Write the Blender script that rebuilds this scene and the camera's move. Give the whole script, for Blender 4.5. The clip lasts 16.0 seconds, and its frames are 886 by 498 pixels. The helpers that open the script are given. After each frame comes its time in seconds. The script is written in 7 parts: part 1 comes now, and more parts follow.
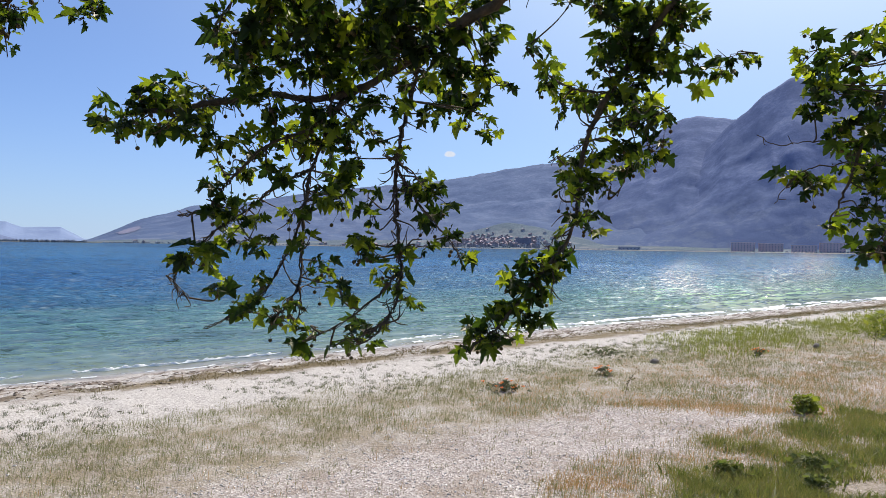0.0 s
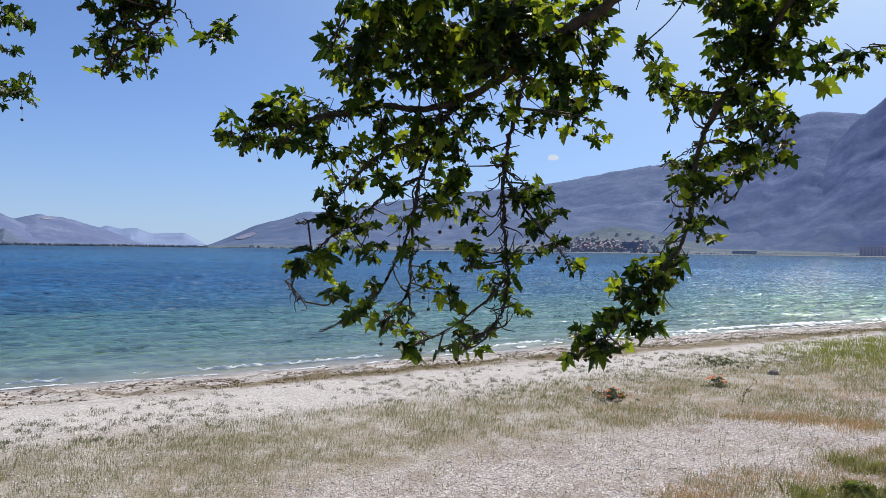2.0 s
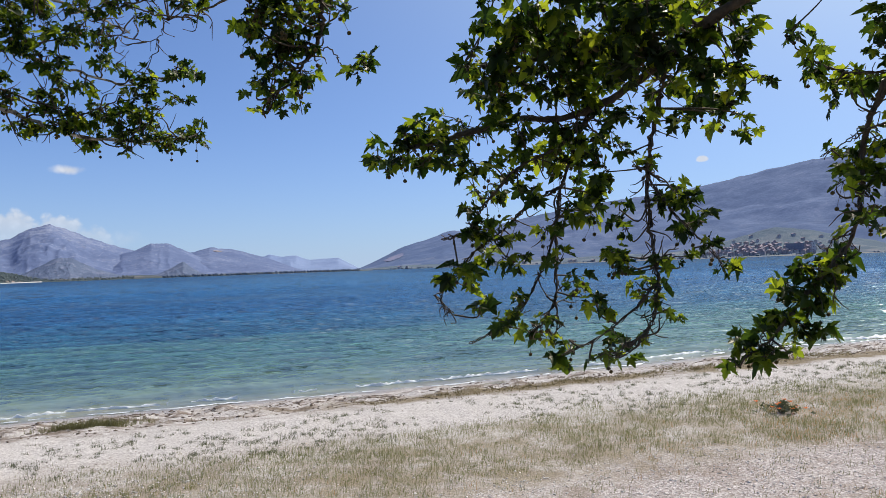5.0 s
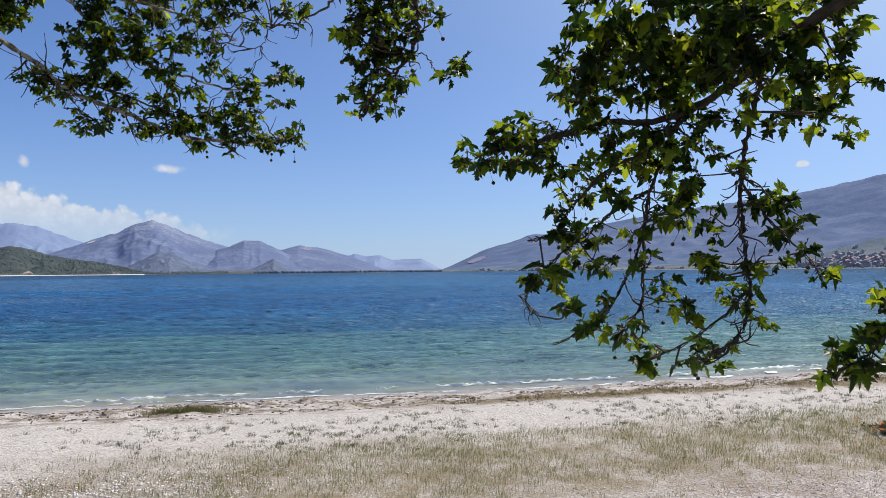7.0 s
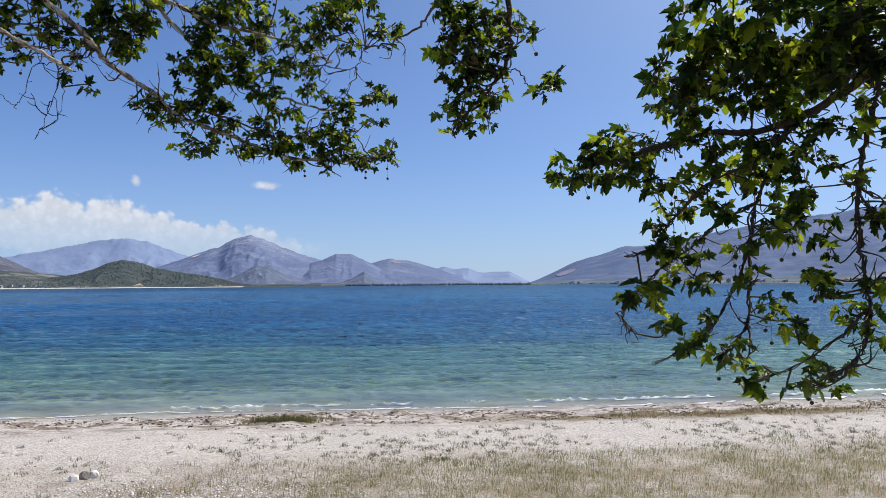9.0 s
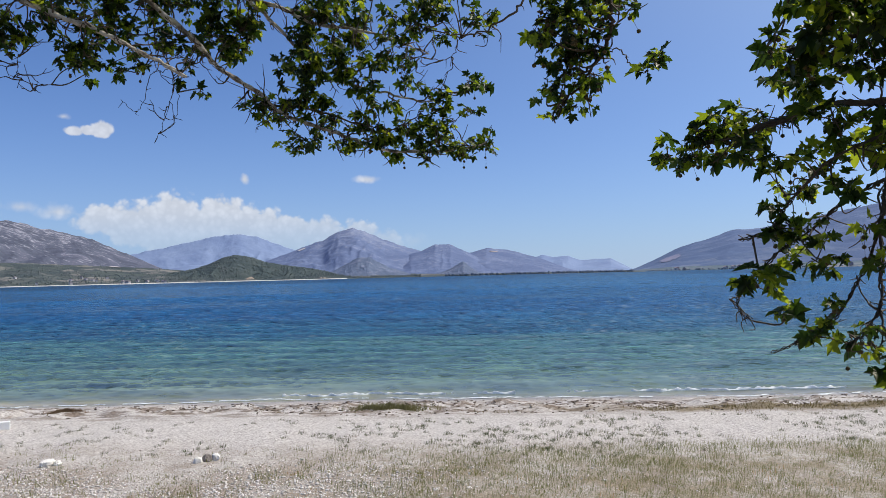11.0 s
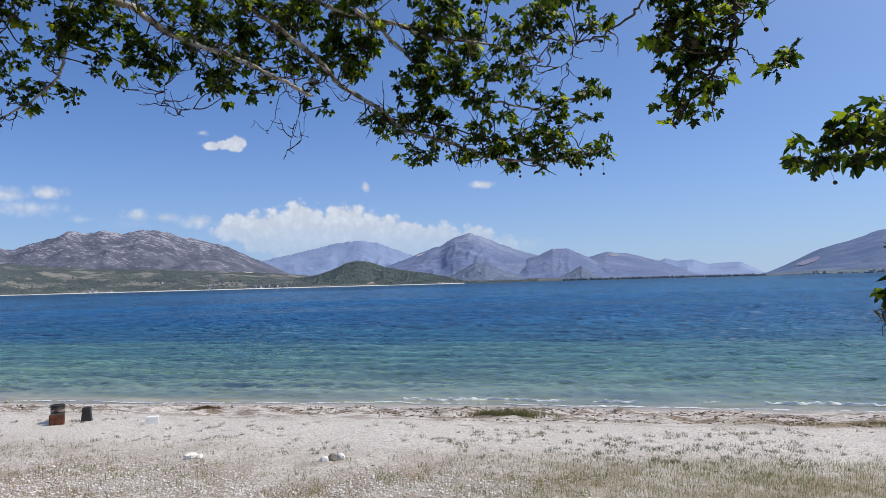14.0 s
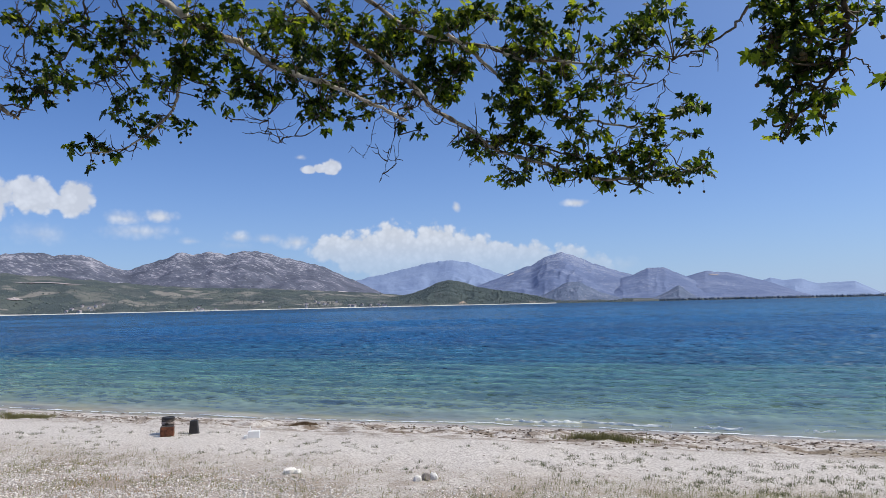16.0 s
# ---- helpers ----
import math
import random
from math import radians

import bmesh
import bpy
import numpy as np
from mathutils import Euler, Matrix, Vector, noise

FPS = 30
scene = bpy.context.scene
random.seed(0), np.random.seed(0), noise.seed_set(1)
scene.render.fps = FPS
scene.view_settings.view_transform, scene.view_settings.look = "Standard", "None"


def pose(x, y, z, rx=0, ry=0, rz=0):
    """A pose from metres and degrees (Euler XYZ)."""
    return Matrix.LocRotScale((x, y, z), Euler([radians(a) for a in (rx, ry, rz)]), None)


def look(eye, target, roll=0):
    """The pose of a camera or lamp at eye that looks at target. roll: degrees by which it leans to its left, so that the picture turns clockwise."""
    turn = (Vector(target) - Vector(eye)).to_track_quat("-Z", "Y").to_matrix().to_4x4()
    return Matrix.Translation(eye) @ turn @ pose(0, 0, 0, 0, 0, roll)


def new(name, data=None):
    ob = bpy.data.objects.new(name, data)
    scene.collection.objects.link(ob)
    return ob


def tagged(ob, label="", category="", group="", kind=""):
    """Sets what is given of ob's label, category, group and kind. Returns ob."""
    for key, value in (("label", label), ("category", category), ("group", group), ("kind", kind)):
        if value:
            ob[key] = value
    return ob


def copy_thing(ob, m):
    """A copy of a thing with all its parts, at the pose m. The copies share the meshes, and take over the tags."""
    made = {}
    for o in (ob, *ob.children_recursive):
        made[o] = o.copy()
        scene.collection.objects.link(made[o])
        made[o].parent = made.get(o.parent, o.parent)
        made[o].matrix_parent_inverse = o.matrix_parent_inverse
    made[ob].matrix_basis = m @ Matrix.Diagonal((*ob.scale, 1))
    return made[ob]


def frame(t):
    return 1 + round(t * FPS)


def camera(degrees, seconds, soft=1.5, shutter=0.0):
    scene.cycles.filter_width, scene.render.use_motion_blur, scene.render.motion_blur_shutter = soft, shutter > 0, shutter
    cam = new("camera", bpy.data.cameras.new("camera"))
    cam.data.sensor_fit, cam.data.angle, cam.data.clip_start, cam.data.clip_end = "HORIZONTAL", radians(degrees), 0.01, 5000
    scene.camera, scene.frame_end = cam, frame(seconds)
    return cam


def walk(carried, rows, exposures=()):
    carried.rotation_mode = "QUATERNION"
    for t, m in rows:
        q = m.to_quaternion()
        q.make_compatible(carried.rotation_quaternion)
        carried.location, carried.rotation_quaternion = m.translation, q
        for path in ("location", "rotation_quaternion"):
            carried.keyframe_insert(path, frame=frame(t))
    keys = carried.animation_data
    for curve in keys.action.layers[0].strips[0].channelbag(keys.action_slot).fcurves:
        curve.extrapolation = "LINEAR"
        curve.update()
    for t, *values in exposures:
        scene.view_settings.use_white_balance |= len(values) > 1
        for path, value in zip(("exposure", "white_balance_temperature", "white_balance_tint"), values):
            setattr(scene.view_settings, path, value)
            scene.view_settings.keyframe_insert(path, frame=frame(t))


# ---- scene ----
cam = camera(64.67, 16.0, soft=0.8)
# seconds, eye x, y, z, yaw, pitch, roll
ROWS = [
    (0, -0.000, 0.000, 3.000, 0.000, -0.195, -0.843),
    (0.5, -0.014, -0.011, 3.014, 2.443, -0.063, -0.670),
    (1, -0.024, -0.011, 2.996, 4.727, 0.016, -0.763),
    (1.5, -0.023, -0.001, 2.998, 6.916, -0.018, -0.717),
    (2, -0.022, -0.027, 3.010, 8.405, 0.053, -0.780),
    (2.5, -0.020, -0.036, 2.994, 10.036, 0.144, -0.292),
    (3, -0.008, -0.041, 2.978, 12.787, -0.082, -0.281),
    (3.5, -0.013, -0.052, 2.996, 14.669, 0.135, 0.226),
    (4, -0.010, -0.073, 2.995, 16.212, 0.452, 0.796),
    (4.5, -0.013, -0.069, 2.992, 18.336, 1.054, 1.702),
    (7, 0.000, -0.159, 2.975, 26.907, 1.781, 0.510),
    (7.5, -0.006, -0.180, 2.973, 29.373, 2.096, 0.713),
    (8, -0.026, -0.154, 2.994, 31.017, 2.236, 0.700),
    (8.5, -0.025, -0.158, 2.996, 32.414, 2.587, 0.686),
    (9, -0.030, -0.162, 2.995, 34.116, 2.888, 0.433),
    (11.5, -0.059, -0.153, 2.994, 44.355, 2.157, 1.451),
    (12, -0.035, -0.164, 3.001, 46.346, 2.328, 1.216),
    (12.5, -0.037, -0.164, 3.023, 47.671, 2.187, 1.291),
    (13, -0.031, -0.166, 3.026, 49.024, 2.344, 1.554),
    (13.5, -0.028, -0.165, 3.007, 50.249, 2.624, 1.345),
    (14, -0.032, -0.174, 3.023, 51.751, 2.764, 1.492),
    (14.5, -0.025, -0.183, 3.033, 53.376, 3.339, 2.108),
    (15, -0.022, -0.191, 3.034, 55.716, 3.897, 2.026),
    (15.5, -0.031, -0.189, 3.033, 57.438, 4.106, 1.756),
    (16, -0.036, -0.193, 3.035, 59.177, 4.534, 1.274),
]
walk(cam, [(t, pose(x, y, z, 90 + pitch, roll, yaw)) for t, x, y, z, yaw, pitch, roll in ROWS],
     exposures=[(0.0, 0.01, 6740, 10), (2.0, -0.13, 6560, 10), (6.0, -0.12, 6720, 10), (9.0, -0.11, 6740, 10), (11.5, -0.21, 6580, 10), (16.0, -0.21, 6520, 10)])

# ---- light ----
SUN_BEARING, SUN_HEIGHT = 33.0, 53.0      # clockwise from +y, degrees up
sun = new("sun", bpy.data.lights.new("sun", "SUN"))
sun.data.energy, sun.data.angle, sun.data.color = 4.3, radians(0.53), (1.0, 0.905, 0.77)
sun.matrix_world = look((0, 0, 60), (-60 * math.sin(radians(SUN_BEARING)) / math.tan(radians(SUN_HEIGHT)),
                                     -60 * math.cos(radians(SUN_BEARING)) / math.tan(radians(SUN_HEIGHT)), 0))


class Graph:
    """Short hand for node trees."""

    def __init__(self, tree):
        self.tree = tree
        tree.nodes.clear()

    def add(self, kind, inputs=(), **settings):
        node = self.tree.nodes.new(kind)
        for key, value in settings.items():
            setattr(node, key, value)
        for key, value in dict(inputs).items():
            if isinstance(value, bpy.types.NodeSocket):
                self.tree.links.new(value, node.inputs[key])
            else:
                node.inputs[key].default_value = value
        return node

    def math(self, op, a, b=0.0, c=0.0, clamp=False):
        return self.add("ShaderNodeMath", {0: a, 1: b, 2: c}, operation=op, use_clamp=clamp).outputs[0]

    def mix(self, f, a, b):
        node = self.add("ShaderNodeMix", {0: f}, data_type="RGBA")
        for key, value in ((6, a), (7, b)):
            if isinstance(value, bpy.types.NodeSocket):
                self.tree.links.new(value, node.inputs[key])
            else:
                node.inputs[key].default_value = (*value, 1)
        return node.outputs[2]

    def ramp(self, f, stops):
        node = self.add("ShaderNodeValToRGB", {0: f})
        el = node.color_ramp.elements
        while len(el) < len(stops):
            el.new(0.5)
        for e, (p, c) in zip(el, stops):
            e.position, e.color = p, (*c, 1) if isinstance(c, tuple) else (c, c, c, 1)
        return node.outputs[0]

    def noise(self, scale, detail=4, vector=None, rough=0.55):
        ins = {"Scale": scale, "Detail": detail, "Roughness": rough}
        if vector is not None:
            ins["Vector"] = vector
        return self.add("ShaderNodeTexNoise", ins).outputs[0]


# ---- sky with fair-weather clouds over the far shore ----
world = bpy.data.worlds.new("sky")
scene.world = world
world.use_nodes = True
g = Graph(world.node_tree)
sky = g.add("ShaderNodeTexSky", sky_type="NISHITA", sun_disc=False, sun_elevation=radians(SUN_HEIGHT),
            sun_rotation=radians(SUN_BEARING), altitude=850.0, air_density=1.0, dust_density=1.0, ozone_density=4.0)
way = g.add("ShaderNodeTexCoord").outputs["Generated"]
xyz = g.add("ShaderNodeSeparateXYZ", {0: way})
bearing = g.math("MULTIPLY", g.math("ARCTAN2", g.math("MULTIPLY", xyz.outputs[0], -1.0), xyz.outputs[1]), 57.29578)
height = g.math("MULTIPLY", g.math("ARCSINE", xyz.outputs[2]), 57.29578)
CLOUDS = [  # bearing, height of the base, half width, height over the base in degrees, thickness
    (67.6, 4.6, 3.0, 1.6, 0.9), (65.4, 4.2, 3.2, 2.4, 1.0), (62.9, 4.0, 3.2, 3.3, 1.1), (59.8, 3.8, 3.2, 3.3, 1.1), (57.2, 3.6, 3.4, 2.7, 1.1), (54.6, 3.4, 3.0, 2.0, 1.0),
    (51.9, 3.1, 2.1, 2.3, 1.0), (49.0, 2.9, 2.3, 2.1, 1.0), (46.9, 2.7, 2.0, 1.4, 0.7), (44.4, 2.8, 2.0, 1.1, 0.22),
    (75.4, 5.6, 1.7, 0.85, 0.27), (73.3, 5.5, 1.8, 0.75, 0.22), (71.0, 5.2, 1.8, 0.9, 0.28),
    (89.6, 8.2, 1.9, 1.8, 1.0), (86.9, 8.1, 1.5, 1.9, 0.9), (92.4, 8.0, 2.4, 2.2, 1.0), (88.2, 7.9, 2.6, 0.8, 0.8), (81.2, 7.1, 1.7, 0.8, 0.32), (83.6, 6.9, 2.2, 0.9, 0.27), (82.8, 6.0, 4.2, 1.0, 0.19), (79.0, 5.3, 1.4, 0.5, 0.18), (89.0, 5.6, 4.2, 1.4, 0.15), (76.0, 5.0, 3.0, 0.8, 0.12),
    (68.1, 11.2, 1.0, 0.9, 0.9), (68.9, 11.1, 0.9, 0.5, 0.8), (69.9, 11.0, 0.9, 0.45, 0.6), (70.6, 12.0, 0.7, 0.35, 0.25), (57.9, 7.9, 0.5, 0.65, 0.36), (48.2, 7.9, 1.5, 0.5, 0.32), (99.0, 5.6, 5.0, 2.6, 0.9), (-0.5, 7.5, 0.6, 0.35, 0.9)]
# cauliflower heads over soft flat bases
warp = g.add("ShaderNodeTexNoise", {"Vector": way, "Scale": 40.0, "Detail": 3.0}).outputs["Color"]
bent = g.add("ShaderNodeVectorMath", {0: warp, "Scale": 0.012}, operation="SCALE").outputs[0]
bent = g.add("ShaderNodeVectorMath", {0: way, 1: bent}, operation="ADD").outputs[0]
puff = g.math("SUBTRACT", 0.42, g.add("ShaderNodeTexVoronoi", {"Vector": bent, "Scale": 58.0, "Smoothness": 0.25}, feature="SMOOTH_F1").outputs["Distance"])
knob = g.math("SUBTRACT", 0.42, g.add("ShaderNodeTexVoronoi", {"Vector": bent, "Scale": 150.0, "Smoothness": 0.25}, feature="SMOOTH_F1").outputs["Distance"])
lumpy = g.math("MULTIPLY_ADD", puff, 0.42, g.math("MULTIPLY_ADD", knob, 0.17, g.math("MULTIPLY", g.math("SUBTRACT", g.noise(24.0, 7, way, 0.6), 0.50), 0.75)))
body = dense = None
for a, e, wa, we, thick in CLOUDS:
    u = g.math("DIVIDE", g.math("SUBTRACT", bearing, a), wa)
    v = g.math("DIVIDE", g.math("SUBTRACT", height, e), we)
    v = g.math("MULTIPLY", v, g.math("MULTIPLY_ADD", g.math("SIGN", v), -0.1, 1.1))
    far = g.math("SQRT", g.math("ADD", g.math("MULTIPLY", u, u), g.math("MULTIPLY", v, v)))
    inside = g.math("SUBTRACT", 1.0, far)
    m = g.math("MULTIPLY", g.math("ADD", inside, lumpy), thick)
    body = inside if body is None else g.math("MAXIMUM", body, inside)
    dense = m if dense is None else g.math("MAXIMUM", dense, m)
cover = g.add("ShaderNodeMapRange", {0: dense, 1: 0.02, 2: 0.29, 3: 0.0, 4: 0.75}, interpolation_type="SMOOTHSTEP").outputs[0]
cover = g.math("MULTIPLY", cover, g.add("ShaderNodeMapRange", {0: body, 1: -0.02, 2: 0.14, 3: 0.0, 4: 1.0}, interpolation_type="SMOOTHSTEP").outputs[0])
cover = g.math("MULTIPLY", cover, g.add("ShaderNodeMapRange", {0: height, 1: 2.0, 2: 6.2, 3: 0.25, 4: 1.0}, interpolation_type="SMOOTHSTEP").outputs[0])
shade = g.add("ShaderNodeMapRange", {0: g.math("MULTIPLY_ADD", knob, 0.6, puff), 1: -0.30, 2: 0.30, 3: 7.5, 4: 9.0}).outputs[0]
white = g.add("ShaderNodeVectorMath", {0: (0.95, 0.975, 1.02), "Scale": shade}, operation="SCALE").outputs[0]
air = g.add("ShaderNodeVectorMath", {0: sky.outputs[0], 1: (0.53, 0.83, 1.30)}, operation="MULTIPLY").outputs[0]
low = g.math("MULTIPLY", g.math("EXPONENT", g.math("MULTIPLY", g.math("MAXIMUM", height, 0.0), -0.14)), 0.80)
hazy = g.add("ShaderNodeMix", {0: low}, data_type="RGBA")
g.tree.links.new(air, hazy.inputs[6])
hazy.inputs[7].default_value = (4.7, 6.1, 8.4, 1)
# the air brightens towards the sun
toward = (math.sin(radians(SUN_BEARING)) * math.cos(radians(SUN_HEIGHT)), math.cos(radians(SUN_BEARING)) * math.cos(radians(SUN_HEIGHT)), math.sin(radians(SUN_HEIGHT)))
away = g.math("ARCCOSINE", g.add("ShaderNodeVectorMath", {0: way, 1: toward}, operation="DOT_PRODUCT").outputs["Value"])
bloom = g.math("MINIMUM", g.math("MULTIPLY", g.math("EXPONENT", g.math("MULTIPLY", away, -3.75)), 7.4), 0.74)
bright = g.add("ShaderNodeMix", {0: bloom}, data_type="RGBA")
g.tree.links.new(hazy.outputs[2], bright.inputs[6])
bright.inputs[7].default_value = (6.3, 7.9, 9.6, 1)
glare = g.math("MINIMUM", g.math("MULTIPLY", g.math("EXPONENT", g.math("MULTIPLY", away, -7.5)), 3.5), 1.0)
aureole = g.add("ShaderNodeMix", {0: glare}, data_type="RGBA")
g.tree.links.new(bright.outputs[2], aureole.inputs[6])
aureole.inputs[7].default_value = (17.0, 17.5, 18.5, 1)
both = g.add("ShaderNodeMix", {0: cover}, data_type="RGBA")
g.tree.links.new(aureole.outputs[2], both.inputs[6])
g.tree.links.new(white, both.inputs[7])
bg = g.add("ShaderNodeBackground", {"Color": both.outputs[2], "Strength": 0.11})
out = g.add("ShaderNodeOutputWorld", {0: bg.outputs[0]})

# ---- materials ----
def material(name):
    m = bpy.data.materials.new(name)
    m.use_nodes = True
    return m, Graph(m.node_tree)


def surface(name, colours, scale=4.0, detail=6, rough=0.8, bump=0.3, fine=60.0, metal=0.0, spec=0.4, per_object=0.0, distance=0.02):
    """A worn surface: two or three colours over noise at two scales, with fine relief."""
    m, g = material(name)
    place = g.add("ShaderNodeTexCoord").outputs["Object"]
    f = g.noise(scale, detail, place)
    small = g.noise(fine, 4, place)
    f = g.math("ADD", f, g.math("MULTIPLY", g.math("SUBTRACT", small, 0.5), 0.35))
    if per_object:
        rnd = g.add("ShaderNodeObjectInfo").outputs["Random"]
        f = g.math("ADD", f, g.math("MULTIPLY", g.math("SUBTRACT", rnd, 0.5), per_object))
    n = len(colours)
    col = g.ramp(f, [(0.3 + 0.4 * i / max(1, n - 1), c) for i, c in enumerate(colours)])
    bmp = g.add("ShaderNodeBump", {"Strength": bump, "Distance": distance, "Height": small})
    p = g.add("ShaderNodeBsdfPrincipled", {"Base Color": col, "Roughness": rough, "Metallic": metal, "Specular IOR Level": spec, "Normal": bmp.outputs[0]})
    g.add("ShaderNodeOutputMaterial", {0: p.outputs[0]})
    return m


def leafy(name, colours, glow, share=0.45, rough=0.45, island=True):
    """Thin leaves and blades: part of the light goes through."""
    m, g = material(name)
    if island:
        rnd = g.add("ShaderNodeNewGeometry").outputs["Random Per Island"]
    else:
        rnd = g.add("ShaderNodeObjectInfo").outputs["Random"]
    n = len(colours)
    col = g.ramp(rnd, [(i / max(1, n - 1), c) for i, c in enumerate(colours)])
    thr = g.ramp(rnd, [(i / max(1, len(glow) - 1), c) for i, c in enumerate(glow)])
    p = g.add("ShaderNodeBsdfPrincipled", {"Base Color": col, "Roughness": rough, "Specular IOR Level": 0.35})
    t = g.add("ShaderNodeBsdfTranslucent", {"Color": thr})
    mx = g.add("ShaderNodeMixShader", {0: share, 1: p.outputs[0], 2: t.outputs[0]})
    g.add("ShaderNodeOutputMaterial", {0: mx.outputs[0]})
    return m


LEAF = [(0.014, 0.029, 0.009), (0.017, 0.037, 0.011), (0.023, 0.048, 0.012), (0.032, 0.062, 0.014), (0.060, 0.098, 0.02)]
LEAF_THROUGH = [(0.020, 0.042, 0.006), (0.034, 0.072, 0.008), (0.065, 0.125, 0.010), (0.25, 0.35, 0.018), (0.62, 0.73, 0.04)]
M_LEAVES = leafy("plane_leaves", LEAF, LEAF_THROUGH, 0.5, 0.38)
M_LEAF = leafy("plane_leaf", LEAF, LEAF_THROUGH, 0.5, 0.38, island=False)
M_BARK = surface("plane_bark", [(0.075, 0.06, 0.045), (0.24, 0.205, 0.16), (0.55, 0.51, 0.43), (0.70, 0.66, 0.58)], 11.0, 5, 0.8, 0.5, 50.0, distance=0.004)
M_TWIG = surface("twig_bark", [(0.05, 0.04, 0.03), (0.12, 0.095, 0.07)], 20.0, 4, 0.8, 0.3, 90.0, distance=0.002)
M_FRUIT = surface("seed_ball", [(0.06, 0.045, 0.02), (0.12, 0.09, 0.03)], 60.0, 3, 0.9, 0.6, 300.0, distance=0.002)
M_BEACH_GRASS = leafy("beach_grass", [(0.225, 0.238, 0.105), (0.165, 0.205, 0.072), (0.29, 0.275, 0.142), (0.135, 0.17, 0.06), (0.36, 0.315, 0.18)],
                      [(0.32, 0.31, 0.135), (0.25, 0.285, 0.105), (0.38, 0.32, 0.155)], 0.40, 0.7)
M_LUSH = leafy("lush_grass", [(0.135, 0.14, 0.048), (0.20, 0.185, 0.065), (0.10, 0.115, 0.038), (0.27, 0.225, 0.10), (0.40, 0.31, 0.17)], [(0.26, 0.31, 0.06), (0.38, 0.37, 0.09)], 0.42, 0.6)
M_DRY = leafy("dry_grass", [(0.42, 0.245, 0.11), (0.46, 0.29, 0.14), (0.36, 0.185, 0.08), (0.48, 0.36, 0.20)], [(0.60, 0.37, 0.16), (0.62, 0.44, 0.22)], 0.44, 0.7)
M_WEED = leafy("beach_weed", [(0.12, 0.135, 0.09), (0.16, 0.165, 0.11), (0.10, 0.12, 0.075)], [(0.16, 0.18, 0.06), (0.18, 0.20, 0.08)], 0.3, 0.7)
M_OCHRE = leafy("strand_weed", [(0.23, 0.17, 0.07), (0.17, 0.15, 0.06), (0.25, 0.165, 0.08)], [(0.18, 0.14, 0.05), (0.15, 0.15, 0.05)], 0.3, 0.7)
M_WRACK = surface("wrack", [(0.07, 0.05, 0.04), (0.17, 0.13, 0.10), (0.33, 0.27, 0.21)], 9.0, 5, 0.85, 0.5, 40.0)
M_STONE = surface("pale_stone", [(0.42, 0.39, 0.36), (0.62, 0.59, 0.55), (0.74, 0.71, 0.67)], 5.0, 6, 0.85, 0.5, 45.0)
M_CHALK = surface("chalky_stone", [(0.66, 0.64, 0.60), (0.78, 0.76, 0.72), (0.84, 0.82, 0.79)], 5.0, 6, 0.85, 0.5, 45.0)
M_GREY_STONE = surface("grey_stone", [(0.16, 0.14, 0.13), (0.28, 0.25, 0.23)], 6.0, 6, 0.85, 0.5, 45.0)
M_SHELL = surface("shell_gravel", [(0.40, 0.36, 0.335), (0.66, 0.62, 0.59), (0.86, 0.83, 0.80)], 6.0, 4, 0.8, 0.2, 30.0)
M_RUST = surface("rust", [(0.07, 0.028, 0.018), (0.155, 0.058, 0.032), (0.24, 0.10, 0.055)], 7.0, 7, 0.8, 0.4, 60.0, metal=0.3)
M_SOOT = surface("sooty_steel", [(0.03, 0.027, 0.025), (0.07, 0.06, 0.055), (0.20, 0.16, 0.14)], 6.0, 6, 0.7, 0.3, 60.0, metal=0.5)
M_BLACK = surface("black_plastic", [(0.018, 0.016, 0.016), (0.036, 0.033, 0.033)], 5.0, 5, 0.55, 0.2, 60.0)
M_FOAMBOX = surface("white_foam", [(0.76, 0.76, 0.75), (0.85, 0.85, 0.84)], 6.0, 4, 0.7, 0.2, 80.0)
M_POPPY = leafy("poppy", [(0.75, 0.16, 0.04), (0.80, 0.24, 0.05), (0.70, 0.12, 0.03)], [(0.85, 0.25, 0.05), (0.80, 0.18, 0.04)], 0.4, 0.6)
M_BUSH = leafy("bush_leaf", [(0.12, 0.15, 0.03), (0.18, 0.21, 0.04), (0.27, 0.28, 0.055)], [(0.34, 0.43, 0.05), (0.46, 0.50, 0.06)], 0.4, 0.5)
M_STALK = surface("dry_stalk", [(0.09, 0.08, 0.045), (0.16, 0.135, 0.08)], 20.0, 4, 0.9, 0.3, 80.0)
# far-town walls, roofs and panes: distance haze greys and cools these colours
M_TAN = surface("tan_wall", [(0.33, 0.29, 0.30), (0.42, 0.37, 0.37)], 0.05, 4, 0.9, 0.1, 1.0, per_object=0.8)
M_WHITE = surface("white_wall", [(0.42, 0.42, 0.45), (0.56, 0.55, 0.56)], 0.05, 4, 0.9, 0.1, 1.0, per_object=0.8)
M_PINK = surface("pink_wall", [(0.66, 0.48, 0.47), (0.76, 0.56, 0.54)], 0.03, 4, 0.9, 0.1, 1.0, per_object=0.5)
M_ROOF = surface("tile_roof", [(0.27, 0.225, 0.255), (0.34, 0.28, 0.30)], 0.1, 4, 0.9, 0.1, 1.0, per_object=0.8)
M_SLATE = surface("dark_cladding", [(0.15, 0.165, 0.23), (0.20, 0.215, 0.28)], 0.1, 4, 0.5, 0.1, 1.0)
M_FAR_PANE = surface("far_pane", [(0.20, 0.20, 0.25), (0.26, 0.25, 0.29)], 0.2, 2, 0.3, 0.0, 2.0)


